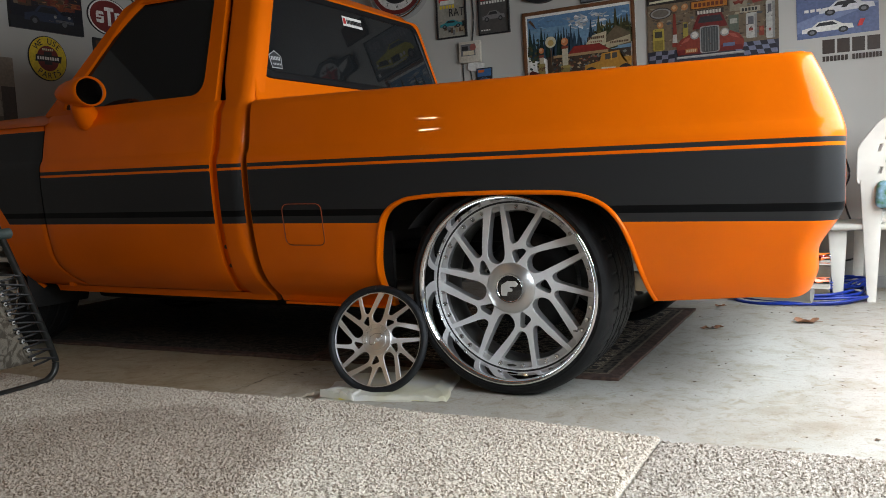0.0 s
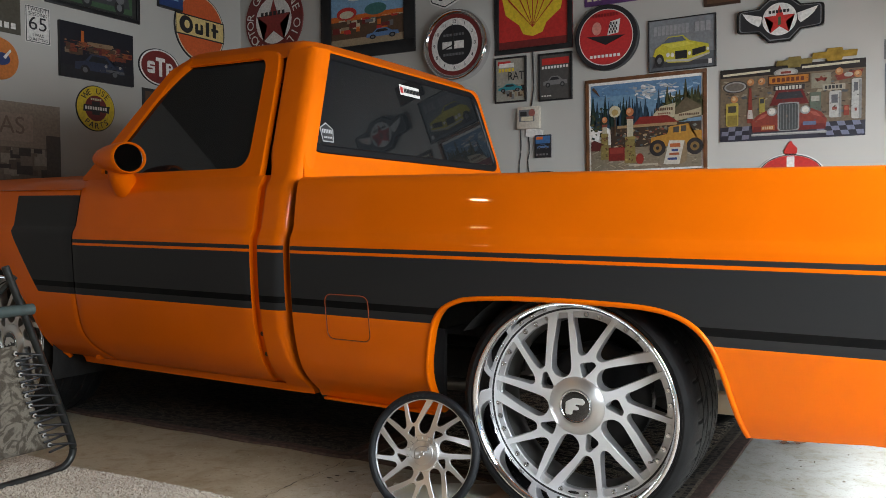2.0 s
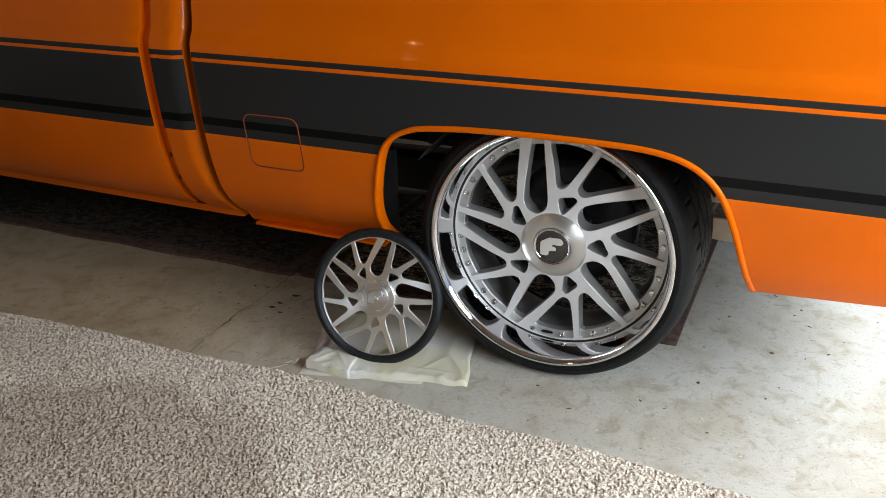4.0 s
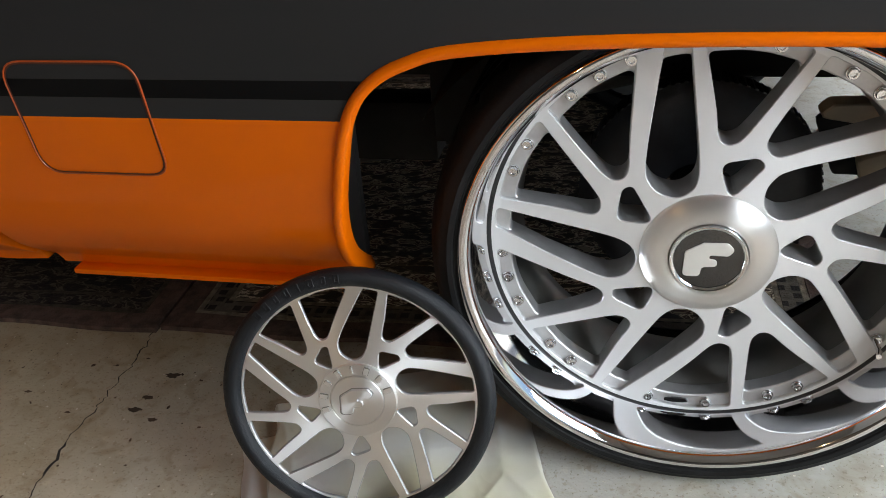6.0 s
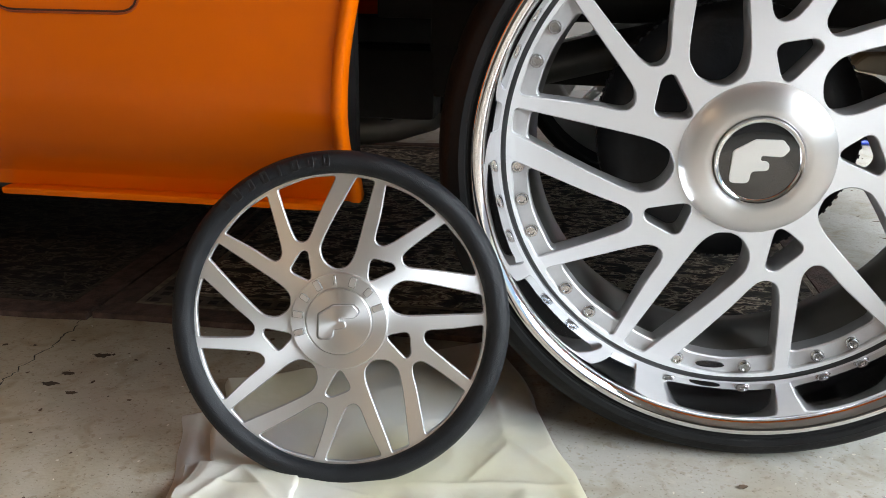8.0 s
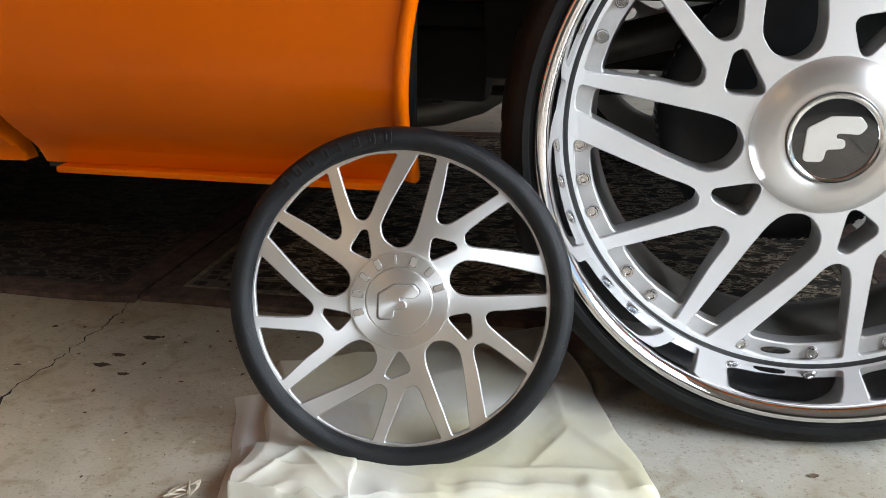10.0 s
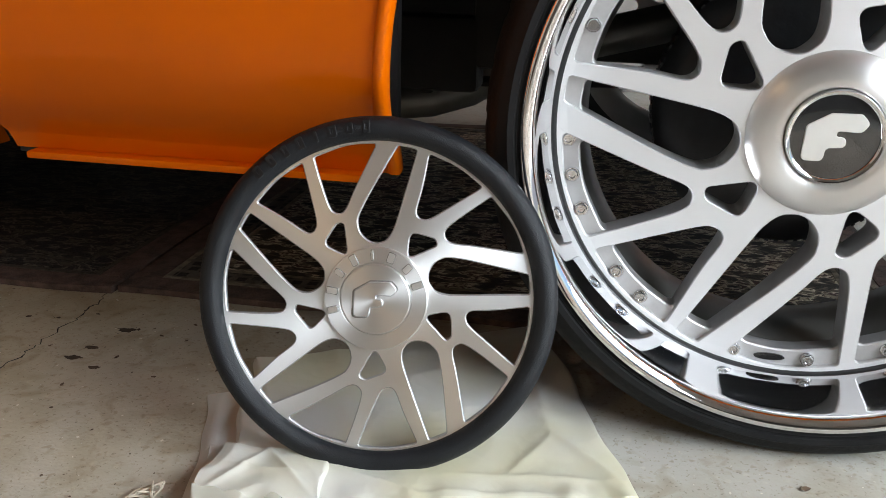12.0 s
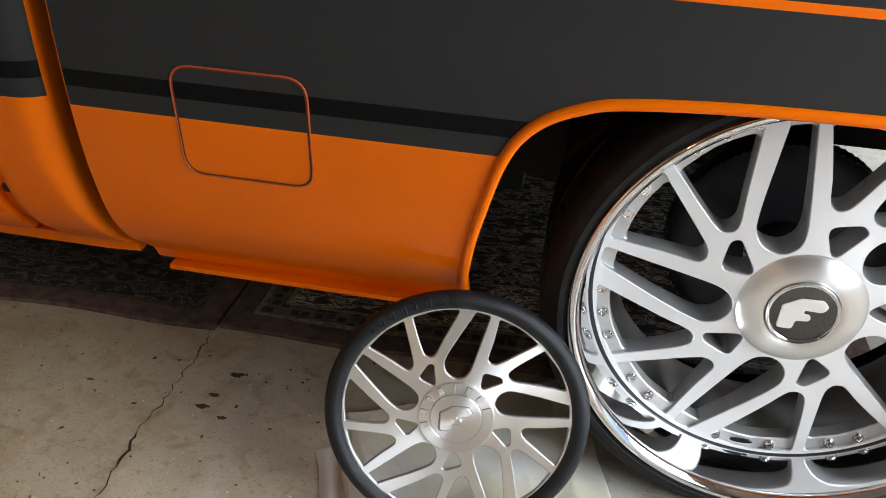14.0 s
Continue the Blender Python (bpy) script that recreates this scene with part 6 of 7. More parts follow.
# the old car: body, fenders, grille and lamps
sh += [(MAROON, [(0.36, 0.46), (0.63, 0.46), (0.585, 0.66), (0.405, 0.66)]), ((0.03, 0.032, 0.036), [(0.40, 0.54), (0.595, 0.54), (0.572, 0.63), (0.422, 0.63)])]
for q in (-1, 1):
    fx = [(0.49 + q * d, z) for d, z in ((0.25, 0.11), (0.26, 0.24), (0.225, 0.33), (0.16, 0.39), (0.10, 0.37), (0.06, 0.30), (0.06, 0.11))]
    sh += [(RUST, fx), ((0.32, 0.085, 0.06), [(0.49 + q * d, z) for d, z in ((0.225, 0.27), (0.19, 0.34), (0.14, 0.36), (0.17, 0.30))]), (MAROON, [(0.49 + q * d, z) for d, z in ((0.25, 0.11), (0.245, 0.18), (0.09, 0.20), (0.07, 0.11))])]
    sh += [(STEEL, oval(0.49 + q * 0.115, 0.375, 0.034, 0.058, 18)), ((0.52, 0.50, 0.44), oval(0.49 + q * 0.115, 0.38, 0.024, 0.042, 16))]
sh += [(STEEL, rect(0.415, 0.565, 0.11, 0.49, 0.03)), ((0.055, 0.06, 0.06), rect(0.425, 0.555, 0.12, 0.475, 0.03))] + [((0.13, 0.135, 0.135), rect(0.434 + 0.02 * k, 0.440 + 0.02 * k, 0.13, 0.46)) for k in range(6)] + [(STEEL, rect(0.23, 0.75, 0.055, 0.09, 0.01)), ((0.42, 0.41, 0.38), rect(0.24, 0.74, 0.072, 0.084)), ((0.32, 0.10, 0.03), rect(0.30, 0.395, 0.13, 0.195))] + bars(0.308, 0.388, 0.142, 0.038, 5, (0.45, 0.36, 0.22)) + [((0.10, 0.13, 0.22), rect(0.59, 0.68, 0.17, 0.22))]
sh += strokes(0.03, 0.97, 0.22, 0.86, 110, ((0.05, 0.035, 0.03), (0.16, 0.12, 0.08), (0.10, 0.03, 0.02), (0.05, 0.06, 0.07)), 0.006)
root, w, h = panel_thing("metal_sign", "n", -0.118, 0.702, 1.485, 1.935, "embossed metal sign with a vintage garage scene", "sign", sh, DARK, 0.012, None, 0.02, 0.0)
for cx, cz, s, cc in ((0.02, 0.46, 0.10, (0.28, 0.21, 0.07)), (0.24, 0.485, 0.12, (0.45, 0.28, 0.05))):
    bm = bmesh.new()
    loop = [(-1, -0.14), (-0.35, -0.14), (-0.30, -0.30), (0.35, -0.30), (0.40, -0.14), (1.0, -0.14), (1.06, 0.14), (0.42, 0.14), (0.38, 0.30), (-0.28, 0.30), (-0.32, 0.14), (-0.94, 0.14)]
    plate(bm, [(cx + x * s, cz + z * s) for x, z in loop], [], lambda x, z, d: (x, -0.022 + d, z), 0.008, 0.002, (0, 0))
    part("ornament", bm, material("brass_ornament", cc, 0.4, 0.6, 20, 0.3, 0.1), root, "brass coloured metal ornament")

# posters and frames
def poster(at0, at1, z0, z1, label, shapes, back=DARK, frame=BLACKFRAME, fw=0.012, wall="n", tilt=0.0, name="framed_poster"):
    return panel_thing(name, wall, at0, at1, z0, z1, label, "poster", shapes, back, 0.008, frame, fw, tilt)


sh = [((0.33, 0.31, 0.26), rect(0, 1, 0, 1)), (RED, rect(0.05, 0.5, 0.86, 0.95)), (WHITE, rect(0.1, 0.62, 0.80, 0.90))] + bars(0.08, 0.66, 0.70, 0.08, 5, YEL) + speckle(0.02, 0.98, 0.02, 0.38, 24, (GRY, BRN, TAN, DARK), 0.06, 0.16) + car(0.50, 0.24, (0.42, 0.26), (0.03, 0.24, 0.28))
root, w, h = poster(-1.700, -1.452, 1.845, 2.17, "framed car magazine cover in a thin black frame", sh)
words(root, "RAT", 0.085, 0.045, 0.185, -0.0170, DARK, 0, squash=0.8)
sh = [((0.075, 0.07, 0.065), rect(0, 1, 0, 1)), (RED, rect(0.05, 0.95, 0.78, 0.93))] + bars(0.05, 0.95, 0.69, 0.06, 9, WHITE) + car(0.5, 0.30, (0.40, 0.34), (0.20, 0.19, 0.19)) + bars(0.05, 0.4, 0.06, 0.03, 4, WHITE)
poster(-1.357, -1.108, 1.835, 2.166, "framed dark car magazine cover in a black frame", sh)
sh = [((0.20, 0.21, 0.22), rect(0, 1, 0, 1)), ((0.10, 0.11, 0.12), rect(0, 1, 0, 0.30))] + bars(0.07, 0.62, 0.70, 0.19, 9, (0.30, 0.30, 0.31), 0.22) + bars(0.70, 0.95, 0.70, 0.19, 3, (0.30, 0.30, 0.31), 0.22) + [((0.05, 0.05, 0.055), [(0.04, 0.06), (0.96, 0.06), (0.90, 0.14), (0.08, 0.16)]), ((0.52, 0.46, 0.04), [(0.06, 0.30), (0.10, 0.44), (0.20, 0.52), (0.30, 0.66), (0.52, 0.66), (0.62, 0.54), (0.90, 0.44), (0.92, 0.24), (0.60, 0.12), (0.30, 0.14)]), ((0.10, 0.12, 0.16), [(0.20, 0.53), (0.30, 0.64), (0.51, 0.64), (0.57, 0.55)]), ((0.62, 0.56, 0.08), [(0.22, 0.51), (0.58, 0.53), (0.70, 0.47), (0.34, 0.42)]), (DARK, rect(0.40, 0.58, 0.20, 0.36)), (DARK, [(0.66, 0.23), (0.86, 0.29), (0.86, 0.40), (0.66, 0.36)]), ((0.45, 0.44, 0.42), [(0.26, 0.17), (0.60, 0.13), (0.92, 0.24), (0.92, 0.27), (0.60, 0.175), (0.26, 0.21)]), (WHITE, oval(0.29, 0.30, 0.028, 0.045, 14)), (WHITE, oval(0.36, 0.29, 0.028, 0.045, 14)), (WHITE, oval(0.62, 0.29, 0.022, 0.04, 14)), (WHITE, oval(0.89, 0.34, 0.02, 0.035, 14)), (DARK, oval(0.16, 0.20, 0.07, 0.13, 20)), (GRY, oval(0.16, 0.20, 0.035, 0.065, 16)), (WHITE, rect(0.9, 0.95, 0.05, 0.14))]
poster(-0.575, -0.143, 1.965, 2.302, "metal poster of a yellow muscle car, grey ground", sh, DARK, BLACKFRAME, 0.006, tilt=-0.5)
sh = [(SKY, rect(0, 1, 0.55, 1)), (WHITE, oval(0.35, 0.90, 0.12, 0.06)), (WHITE, oval(0.72, 0.95, 0.15, 0.06)), (WHITE, oval(0.78, 0.80, 0.10, 0.04)), (BRN, rect(0, 1, 0.12, 0.55)), (ORG, rect(0, 1, 0.48, 0.58)), (RED, oval(0.22, 0.62, 0.14, 0.12)), (CREAM, oval(0.22, 0.60, 0.10, 0.07)), ((0.05, 0.16, 0.15), oval(0.62, 0.64, 0.15, 0.11)), (TAN, rect(0, 1, 0, 0.14))] + speckle(0, 1, 0.14, 0.5, 30, (ORG, RED, TAN, CREAM, DEEP, GRY), 0.04, 0.12) + car(0.72, 0.10, (0.22, 0.26), (0.12, 0.22, 0.42))
poster(-3.27, -2.375, 2.30, 2.92, "roadside diner picture in a wide black frame", sh, DARK, BLACKFRAME, 0.10, name="framed_picture")
sh = [(RED, rect(0, 1, 0, 1)), (DEEP, rect(0, 1, 0, 0.10))]
fan = [(0.50, 0.14), (0.64, 0.18), (0.70, 0.30), (0.90, 0.45), (0.95, 0.66), (0.86, 0.82), (0.68, 0.93), (0.50, 0.96), (0.32, 0.93), (0.14, 0.82), (0.05, 0.66), (0.10, 0.45), (0.30, 0.30), (0.36, 0.18)]
sh += [(YEL, fan)]
for k in range(7):
    a = radians(90 + (k - 3) * 17)
    p, q = Vector((0.5, 0.26)), Vector((0.5 + 0.46 * math.cos(a), 0.26 + 0.62 * math.sin(a)))
    d = Vector((-(q - p).y, (q - p).x)).normalized()
    sh.append(((0.40, 0.03, 0.02), [tuple(p - d * 0.003), tuple(q - d * 0.010), tuple(q + d * 0.010), tuple(p + d * 0.003)]))
poster(-1.700, -1.105, 2.19, 2.80, "red sign with a yellow scallop shape in a black frame", sh, RED, BLACKFRAME, 0.035, name="framed_sign")

# round signs on the north wall
chrome_ring = CHROME
clk = disc_thing("wall_clock", "n", -2.0, 2.295, 0.262, "round chrome-rimmed wall clock with a black dial centre", [(0.86, (0.16, 0.02, 0.018)), (0.74, WHITE), (0.555, DARK)], [], 0.07, 1.0, chrome_ring)
tagged(clk, category="clock")
bm = bmesh.new()
lathe(bm, [(0.228, -0.070), (0.236, -0.082), (0.248, -0.086), (0.258, -0.080), (0.262, -0.066)], 64)
bmesh.ops.translate(bm, vec=(0, 0, 0.262), verts=bm.verts)
part("bezel", bm, CHROME, clk, "polished chrome bezel", True, 60)
for k, tx in enumerate(("12", "1", "2", "3", "4", "5", "6", "7", "8", "9", "10", "11")):
    a = radians(90 - 30 * k)
    words(clk, tx, 0.036, 0.170 * math.cos(a), 0.262 + 0.170 * math.sin(a), -0.0725, DARK, name="numeral")
artwork(clk, bars(-0.10, 0.10, 0.232, 0.055, 2, WHITE, 0.2) + bars(-0.09, 0.09, 0.325, 0.018, 7, GRY) + bars(-0.09, 0.09, 0.182, 0.018, 7, GRY), -0.0735, "dial_marks")
for a, L in ((200, 0.10), (95, 0.15)):
    bm = bmesh.new()
    c, s_ = math.cos(radians(a)), math.sin(radians(a))
    tube(bm, [(0, -0.078, 0.262), (L * c, -0.078, 0.262 + L * s_)], 0.004, 6)
    part("clock_hand", bm, BLACK, clk)
disc_thing("round_sign", "n", -0.855, 2.222, 0.218, "round red sign with chequered flags and a black rim", [(1, DARK), (0.86, WHITE), (0.835, (0.50, 0.03, 0.03))], [(DARK, [(-0.62, 0.06), (0.62, 0.02), (0.10, -0.16), (0.0, -0.24), (-0.12, -0.15)]), (WHITE, [(0.05, 0.05), (0.40, 0.10), (0.46, 0.52), (0.14, 0.46)])] + [(DARK, rect(0.10 + 0.09 * (i + 0.5 * (j % 2)), 0.145 + 0.09 * (i + 0.5 * (j % 2)), 0.10 + 0.085 * j, 0.18 + 0.085 * j)) for i in range(3) for j in range(4)] + [((0.62, 0.25, 0.2), oval(-0.28, 0.28, 0.15, 0.2, 20))] + bars(-0.5, 0.5, -0.62, 0.09, 8, WHITE) + bars(-0.42, 0.42, 0.62, 0.10, 9, (0.28, 0.02, 0.02)), 0.05)
st = disc_thing("round_sign", "n", -3.775, 2.705, 0.315, "round red and white gasoline sign with a dark star", [(1, DEEP), (0.62, WHITE)], [(DARK, star(0, -0.04, 0.61)), ((0.24, 0.030, 0.026), star(0, -0.04, 0.59))] + bars(-0.44, 0.44, 0.13, 0.11, 6, DARK, 0.35), 0.012)
arc_words(st, "GASOLINE", 0.105, 0, 0.315, 0.253, 78, 118, -0.0145, WHITE)
arc_words(st, "MOTOR", 0.105, 0, 0.315, 0.253, 200, 62, -0.0145, WHITE)
arc_words(st, "OIL", 0.105, 0, 0.315, 0.253, -28, 34, -0.0145, WHITE)
# winged star sign
root = hang("shaped_sign", "n", 0.232, 2.075, "black winged sign with a red star in a white disc", "sign")
bm = bmesh.new()
loop = rounded([(-0.245, 0.075), (-0.12, 0.065), (-0.06, 0.0), (0.06, 0.0), (0.12, 0.065), (0.245, 0.075), (0.245, 0.205), (0.12, 0.21), (0.06, 0.265), (-0.06, 0.265), (-0.12, 0.21), (-0.245, 0.205)], 0.02, 4)
plate(bm, loop, [], lambda x, z, d: (x, -0.035 + d, z), 0.033, 0.004, (0, 0))
part("board", bm, GLOSS_BLACK, root)
sh = [(GRY, [(p.x * 0.95, 0.133 + (p.y - 0.133) * 0.93) for p in loop]), (DARK, [(p.x * 0.925, 0.133 + (p.y - 0.133) * 0.88) for p in loop]), (WHITE, oval(0, 0.135, 0.098)), (RED, star(0, 0.128, 0.092)), (GRN, rect(-0.008, 0.008, 0.10, 0.15))]
for q in (-1, 1):
    sh.append((WHITE, [(q * 0.10, 0.16), (q * 0.215, 0.19), (q * 0.19, 0.15), (q * 0.16, 0.125), (q * 0.12, 0.10), (q * 0.105, 0.12)]))
sh += bars(-0.062, 0.062, 0.172, 0.018, 6, DARK)
artwork(root, sh, -0.035)
# oval torch sign
root = hang("oval_sign", "n", 0.297, 1.115, "oval red, white and blue sign with a torch", "sign")
bm = bmesh.new()
plate(bm, oval(0, 0.14, 0.195, 0.14), [], lambda x, z, d: (x, -0.012 + d, z), 0.011, 0.002, (0, 0))
part("board", bm, ink(*WHITE), root)
top = [p for p in oval(0, 0.14, 0.183, 0.128, 60) if p[1] > 0.19]
bot = [p for p in oval(0, 0.14, 0.183, 0.128, 60) if p[1] < 0.09]
artwork(root, [(DARK, oval(0, 0.14, 0.190, 0.135)), (WHITE, oval(0, 0.14, 0.184, 0.129)), (RED, top), (NAVY, bot), (WHITE, rect(-0.022, 0.022, 0.02, 0.262))] + bars(-0.15, 0.15, 0.115, 0.052, 8, NAVY, 0.25), -0.012)
bm = bmesh.new()
plate(bm, rounded([(-0.03, 0.262), (0.03, 0.262), (0.036, 0.31), (0.012, 0.335), (0.0, 0.36), (-0.02, 0.33), (-0.036, 0.30)], 0.01, 3), [], lambda x, z, d: (x, -0.012 + d, z), 0.010, 0.002, (0, 0))
part("flame", bm, ink(*RED), root, "red flame")
# shield, purple strip, small print, blue car sign
root = hang("shield_sign", "n", -2.116, 2.585, "white shield-shaped road sign with a black outline", "sign")
bm = bmesh.new()
loop = rounded([(-0.145, 0.12), (-0.12, 0.05), (0, 0), (0.12, 0.05), (0.145, 0.12), (0.13, 0.26), (0, 0.30), (-0.13, 0.26)], 0.03, 4)
plate(bm, loop, [], lambda x, z, d: (x, -0.008 + d, z), 0.007, 0.002, (0, 0))
part("board", bm, ink(*WHITE), root)
artwork(root, [(DARK, [(p.x * 0.94, 0.14 + (p.y - 0.14) * 0.94) for p in loop]), (WHITE, [(p.x * 0.88, 0.14 + (p.y - 0.14) * 0.88) for p in loop])], -0.008)
words(root, "66", 0.13, 0, 0.10, -0.0105, DARK)
panel_thing("strip_sign", "n", -1.02, -0.60, 2.45, 2.60, "purple strip sign with a cream line of marks", "sign", bars(0.05, 0.95, 0.22, 0.5, 9, CREAM), (0.10, 0.04, 0.14), 0.006)
panel_thing("wooden_plaque", "n", -0.22, 0.0, 2.345, 2.50, "small dark brown wooden plaque", "plaque", [(BRN, rect(0.08, 0.92, 0.1, 0.9))], (0.05, 0.025, 0.015), 0.015)
panel_thing("small_photo", "n", 0.795, 0.95, 1.915, 2.03, "small grey photo print pinned to the wall", "picture", speckle(0, 1, 0, 1, 16, (GRY, WHITE, GRN, DARK), 0.1, 0.3), GRY, 0.004)
sh = [((0.11, 0.14, 0.26), rect(0, 1, 0, 1)), ((0.18, 0.22, 0.36), [(0, 0.1), (1, 0.5), (1, 0.7), (0, 0.3)])] + car(0.38, 0.08, (0.32, 0.32), WHITE) + car(0.62, 0.40, (0.34, 0.34), (0.62, 0.62, 0.64)) + car(0.30, 0.72, (0.28, 0.26), (0.55, 0.55, 0.58)) + [(DARK, [(0.55, 0.48), (0.62, 0.48), (0.70, 0.62), (0.64, 0.62)]), (DARK, oval(0.80, 0.80, 0.13, 0.13)), ((0.2, 0.2, 0.24), oval(0.80, 0.80, 0.08, 0.08)), (RED, [(0.74, 0.12), (0.80, 0.12), (0.84, 0.24), (0.78, 0.24)])] + bars(0.10, 0.48, 0.46, 0.05, 5, WHITE)
panel_thing("metal_sign", "n", 0.808, 1.262, 1.555, 1.895, "blue metal sign with white classic cars", "sign", sh, NAVY, 0.004, tilt=-1.0)
# wall lettering turned to bars, dark brown
root = hang("wall_decal", "n", 1.115, 1.395, "dark brown vinyl wall decal in two lines", "decal")
artwork(root, bars(-0.165, 0.165, 0.055, 0.085, 4, (0.035, 0.02, 0.012), 0.16) + bars(-0.165, -0.02, 0.008, 0.032, 7, (0.035, 0.02, 0.012), 0.2) + bars(0.0, 0.165, 0.008, 0.032, 9, (0.035, 0.02, 0.012), 0.2), -0.0015)

# wall box with card, notes and cables
root = hang("wall_box", "n", -1.43, 1.648, "beige wall control box with a small photo card", "control box", "wall fittings")
bm = bmesh.new()
box(bm, -0.087, 0.087, -0.035, -0.001, 0.0, 0.155, 0.006)
part("case", bm, ink(0.55, 0.50, 0.42), root, "", True, 40)
artwork(root, [(GRY, rect(-0.07, 0.05, 0.05, 0.135)), (DARK, rect(-0.06, -0.01, 0.09, 0.12)), ((0.3, 0.1, 0.08), oval(0.03, 0.11, 0.025)), (CREAM, rect(-0.05, 0.04, 0.055, 0.085))], -0.035, "photo_card")
bm = bmesh.new()
box(bm, -0.02, 0.11, -0.02, -0.012, -0.055, 0.01, 0.001, m=pose(0, 0, 0, 8, 12, 0))
part("paper_note", bm, ink(*WHITE), root)
panel_thing("toy_card", "n", -1.385, -1.262, 1.44, 1.60, "small blister card with a blue toy car", "toy card", [(DARK, rect(0, 1, 0, 1)), (BLU, rect(0.05, 0.95, 0.62, 0.95)), (ORG, rect(0.1, 0.5, 0.80, 0.92))] + car(0.5, 0.40, (0.36, 0.3), (0.10, 0.18, 0.34)) + bars(0.1, 0.9, 0.1, 0.08, 4, GRY), GRY, 0.02)
CABLE = material("black_cable", (0.02, 0.02, 0.02), 0.5, 0.0, 30, 0.2)


def cable(pts, r, label, mat=CABLE):
    bm = bmesh.new()
    tube(bm, smooth_path(pts, 6), r, 7)
    tagged(part("cable", bm, mat, None, "", True, 60), label, "cable", "wall cables")


yw = WALL_N - 0.006
cable([(-1.405, yw, 2.19), (-1.40, yw, 2.05), (-1.398, yw, 1.95), (-1.415, yw, 1.81)], 0.005, "dark cable hanging down the wall to a box")
cable([(-1.50, yw, 1.65), (-1.498, yw, 1.50), (-1.512, yw, 1.38), (-1.51, yw, 1.15)], 0.004, "dark cable running down the white wall")
cable([(-1.44, yw, 1.60), (-1.43, yw, 1.50), (-1.445, yw, 1.42), (-1.425, yw, 1.32), (-1.36, yw - 0.01, 1.34), (-1.25, yw, 1.29), (-1.12, yw, 1.27), (-1.01, yw, 1.262), (-0.985, yw, 1.30)], 0.004, "grey cable looping between wall sockets")
cable([(1.075, yw, 0.80), (1.095, yw, 0.70), (1.06, yw - 0.01, 0.58), (1.10, yw, 0.42), (1.165, yw, 0.28), (1.15, yw, 0.20), (1.07, yw - 0.02, 0.17), (1.02, yw - 0.05, 0.19)], 0.006, "black cable looping down behind the plastic chair")
root = hang("shelf_clutter", "n", -1.39, 1.20, "small box of tools with dark lids on a wall bracket", "tool box", "wall fittings")
for k, (a, b, c, d, colr) in enumerate(((-0.15, 0.0, 0.0, 0.11, GRY), (0.02, 0.13, 0.0, 0.10, WHITE), (0.0, 0.15, 0.102, 0.14, DARK))):
    bm = bmesh.new()
    box(bm, a, b, -0.10, -0.002, c, d, 0.008)
    part("tool_case", bm, ink(*colr), root, "", True, 40)

# ---- west wall ----
panel_thing("speed_sign", "w", 0.895, 1.078, 2.205, 2.45, "white speed limit novelty sign with black writing", "sign", [(DARK, rect(0.03, 0.97, 0.02, 0.98)), (WHITE, rect(0.06, 0.94, 0.04, 0.96))], WHITE, 0.004)
sgn = bpy.data.objects["speed_sign"]
words(sgn, "65", 0.125, 0, 0.125, -0.006, DARK, squash=1.15)
words(sgn, "I WASN'T", 0.034, 0, 0.220, -0.006, DARK, squash=0.95)
words(sgn, "SPEEDING", 0.034, 0, 0.190, -0.006, DARK, squash=0.88)
words(sgn, "I WAS", 0.030, 0, 0.052, -0.006, DARK)
words(sgn, "QUALIFYING", 0.030, 0, 0.024, -0.006, DARK, squash=0.80)
sh = [((0.012, 0.012, 0.02), rect(0, 1, 0, 1))] + speckle(0.05, 0.98, 0.42, 0.68, 34, (DEEP, (0.22, 0.05, 0.02), BRN, (0.3, 0.09, 0.03), (0.25, 0.18, 0.12)), 0.04, 0.16) + [(ORG, rect(0.27, 0.31, 0.68, 0.88)), ((0.28, 0.18, 0.10), [(0.35, 0.70), (0.7, 0.72), (0.72, 0.64), (0.36, 0.62)]), ((0.02, 0.02, 0.025), rect(0, 1, 0, 0.22))] + car(0.52, 0.14, (0.34, 0.56), (0.035, 0.045, 0.085)) + [((0.4, 0.38, 0.34), oval(0.60, 0.30, 0.02, 0.03, 12)), ((0.4, 0.38, 0.34), oval(0.80, 0.32, 0.02, 0.03, 12)), (GRY, rect(0.60, 0.86, 0.20, 0.25))]
sh = [(tuple(q * 0.7 for q in c), p) for c, p in sh] + strokes(0.06, 0.97, 0.50, 0.68, 60, ((0.20, 0.035, 0.015), (0.10, 0.02, 0.012), (0.24, 0.12, 0.05), (0.03, 0.02, 0.02)), 0.03, 0.4) + strokes(0.2, 0.9, 0.20, 0.50, 50, ((0.012, 0.015, 0.03), (0.03, 0.035, 0.05), (0.10, 0.09, 0.08)), 0.02, 0.4)
panel_thing("canvas_print", "w", 1.135, 1.748, 2.015, 2.395, "dark canvas print of a parked classic car at night", "picture", sh, DARK, 0.025)
sh = [((0.03, 0.03, 0.028), rect(0, 1, 0, 1)), (GRN, rect(0.05, 0.95, 0.05, 0.5))] + car(0.6, 0.1, (0.32, 0.8), (0.05, 0.05, 0.055)) + [(GRY, oval(0.8, 0.3, 0.05, 0.08, 16)), (GRY, oval(0.66, 0.3, 0.05, 0.08, 16))]
poster(1.04, 1.825, 2.497, 2.93, "dark car picture in a black frame", sh, DARK, BLACKFRAME, 0.03, "w", name="framed_picture")
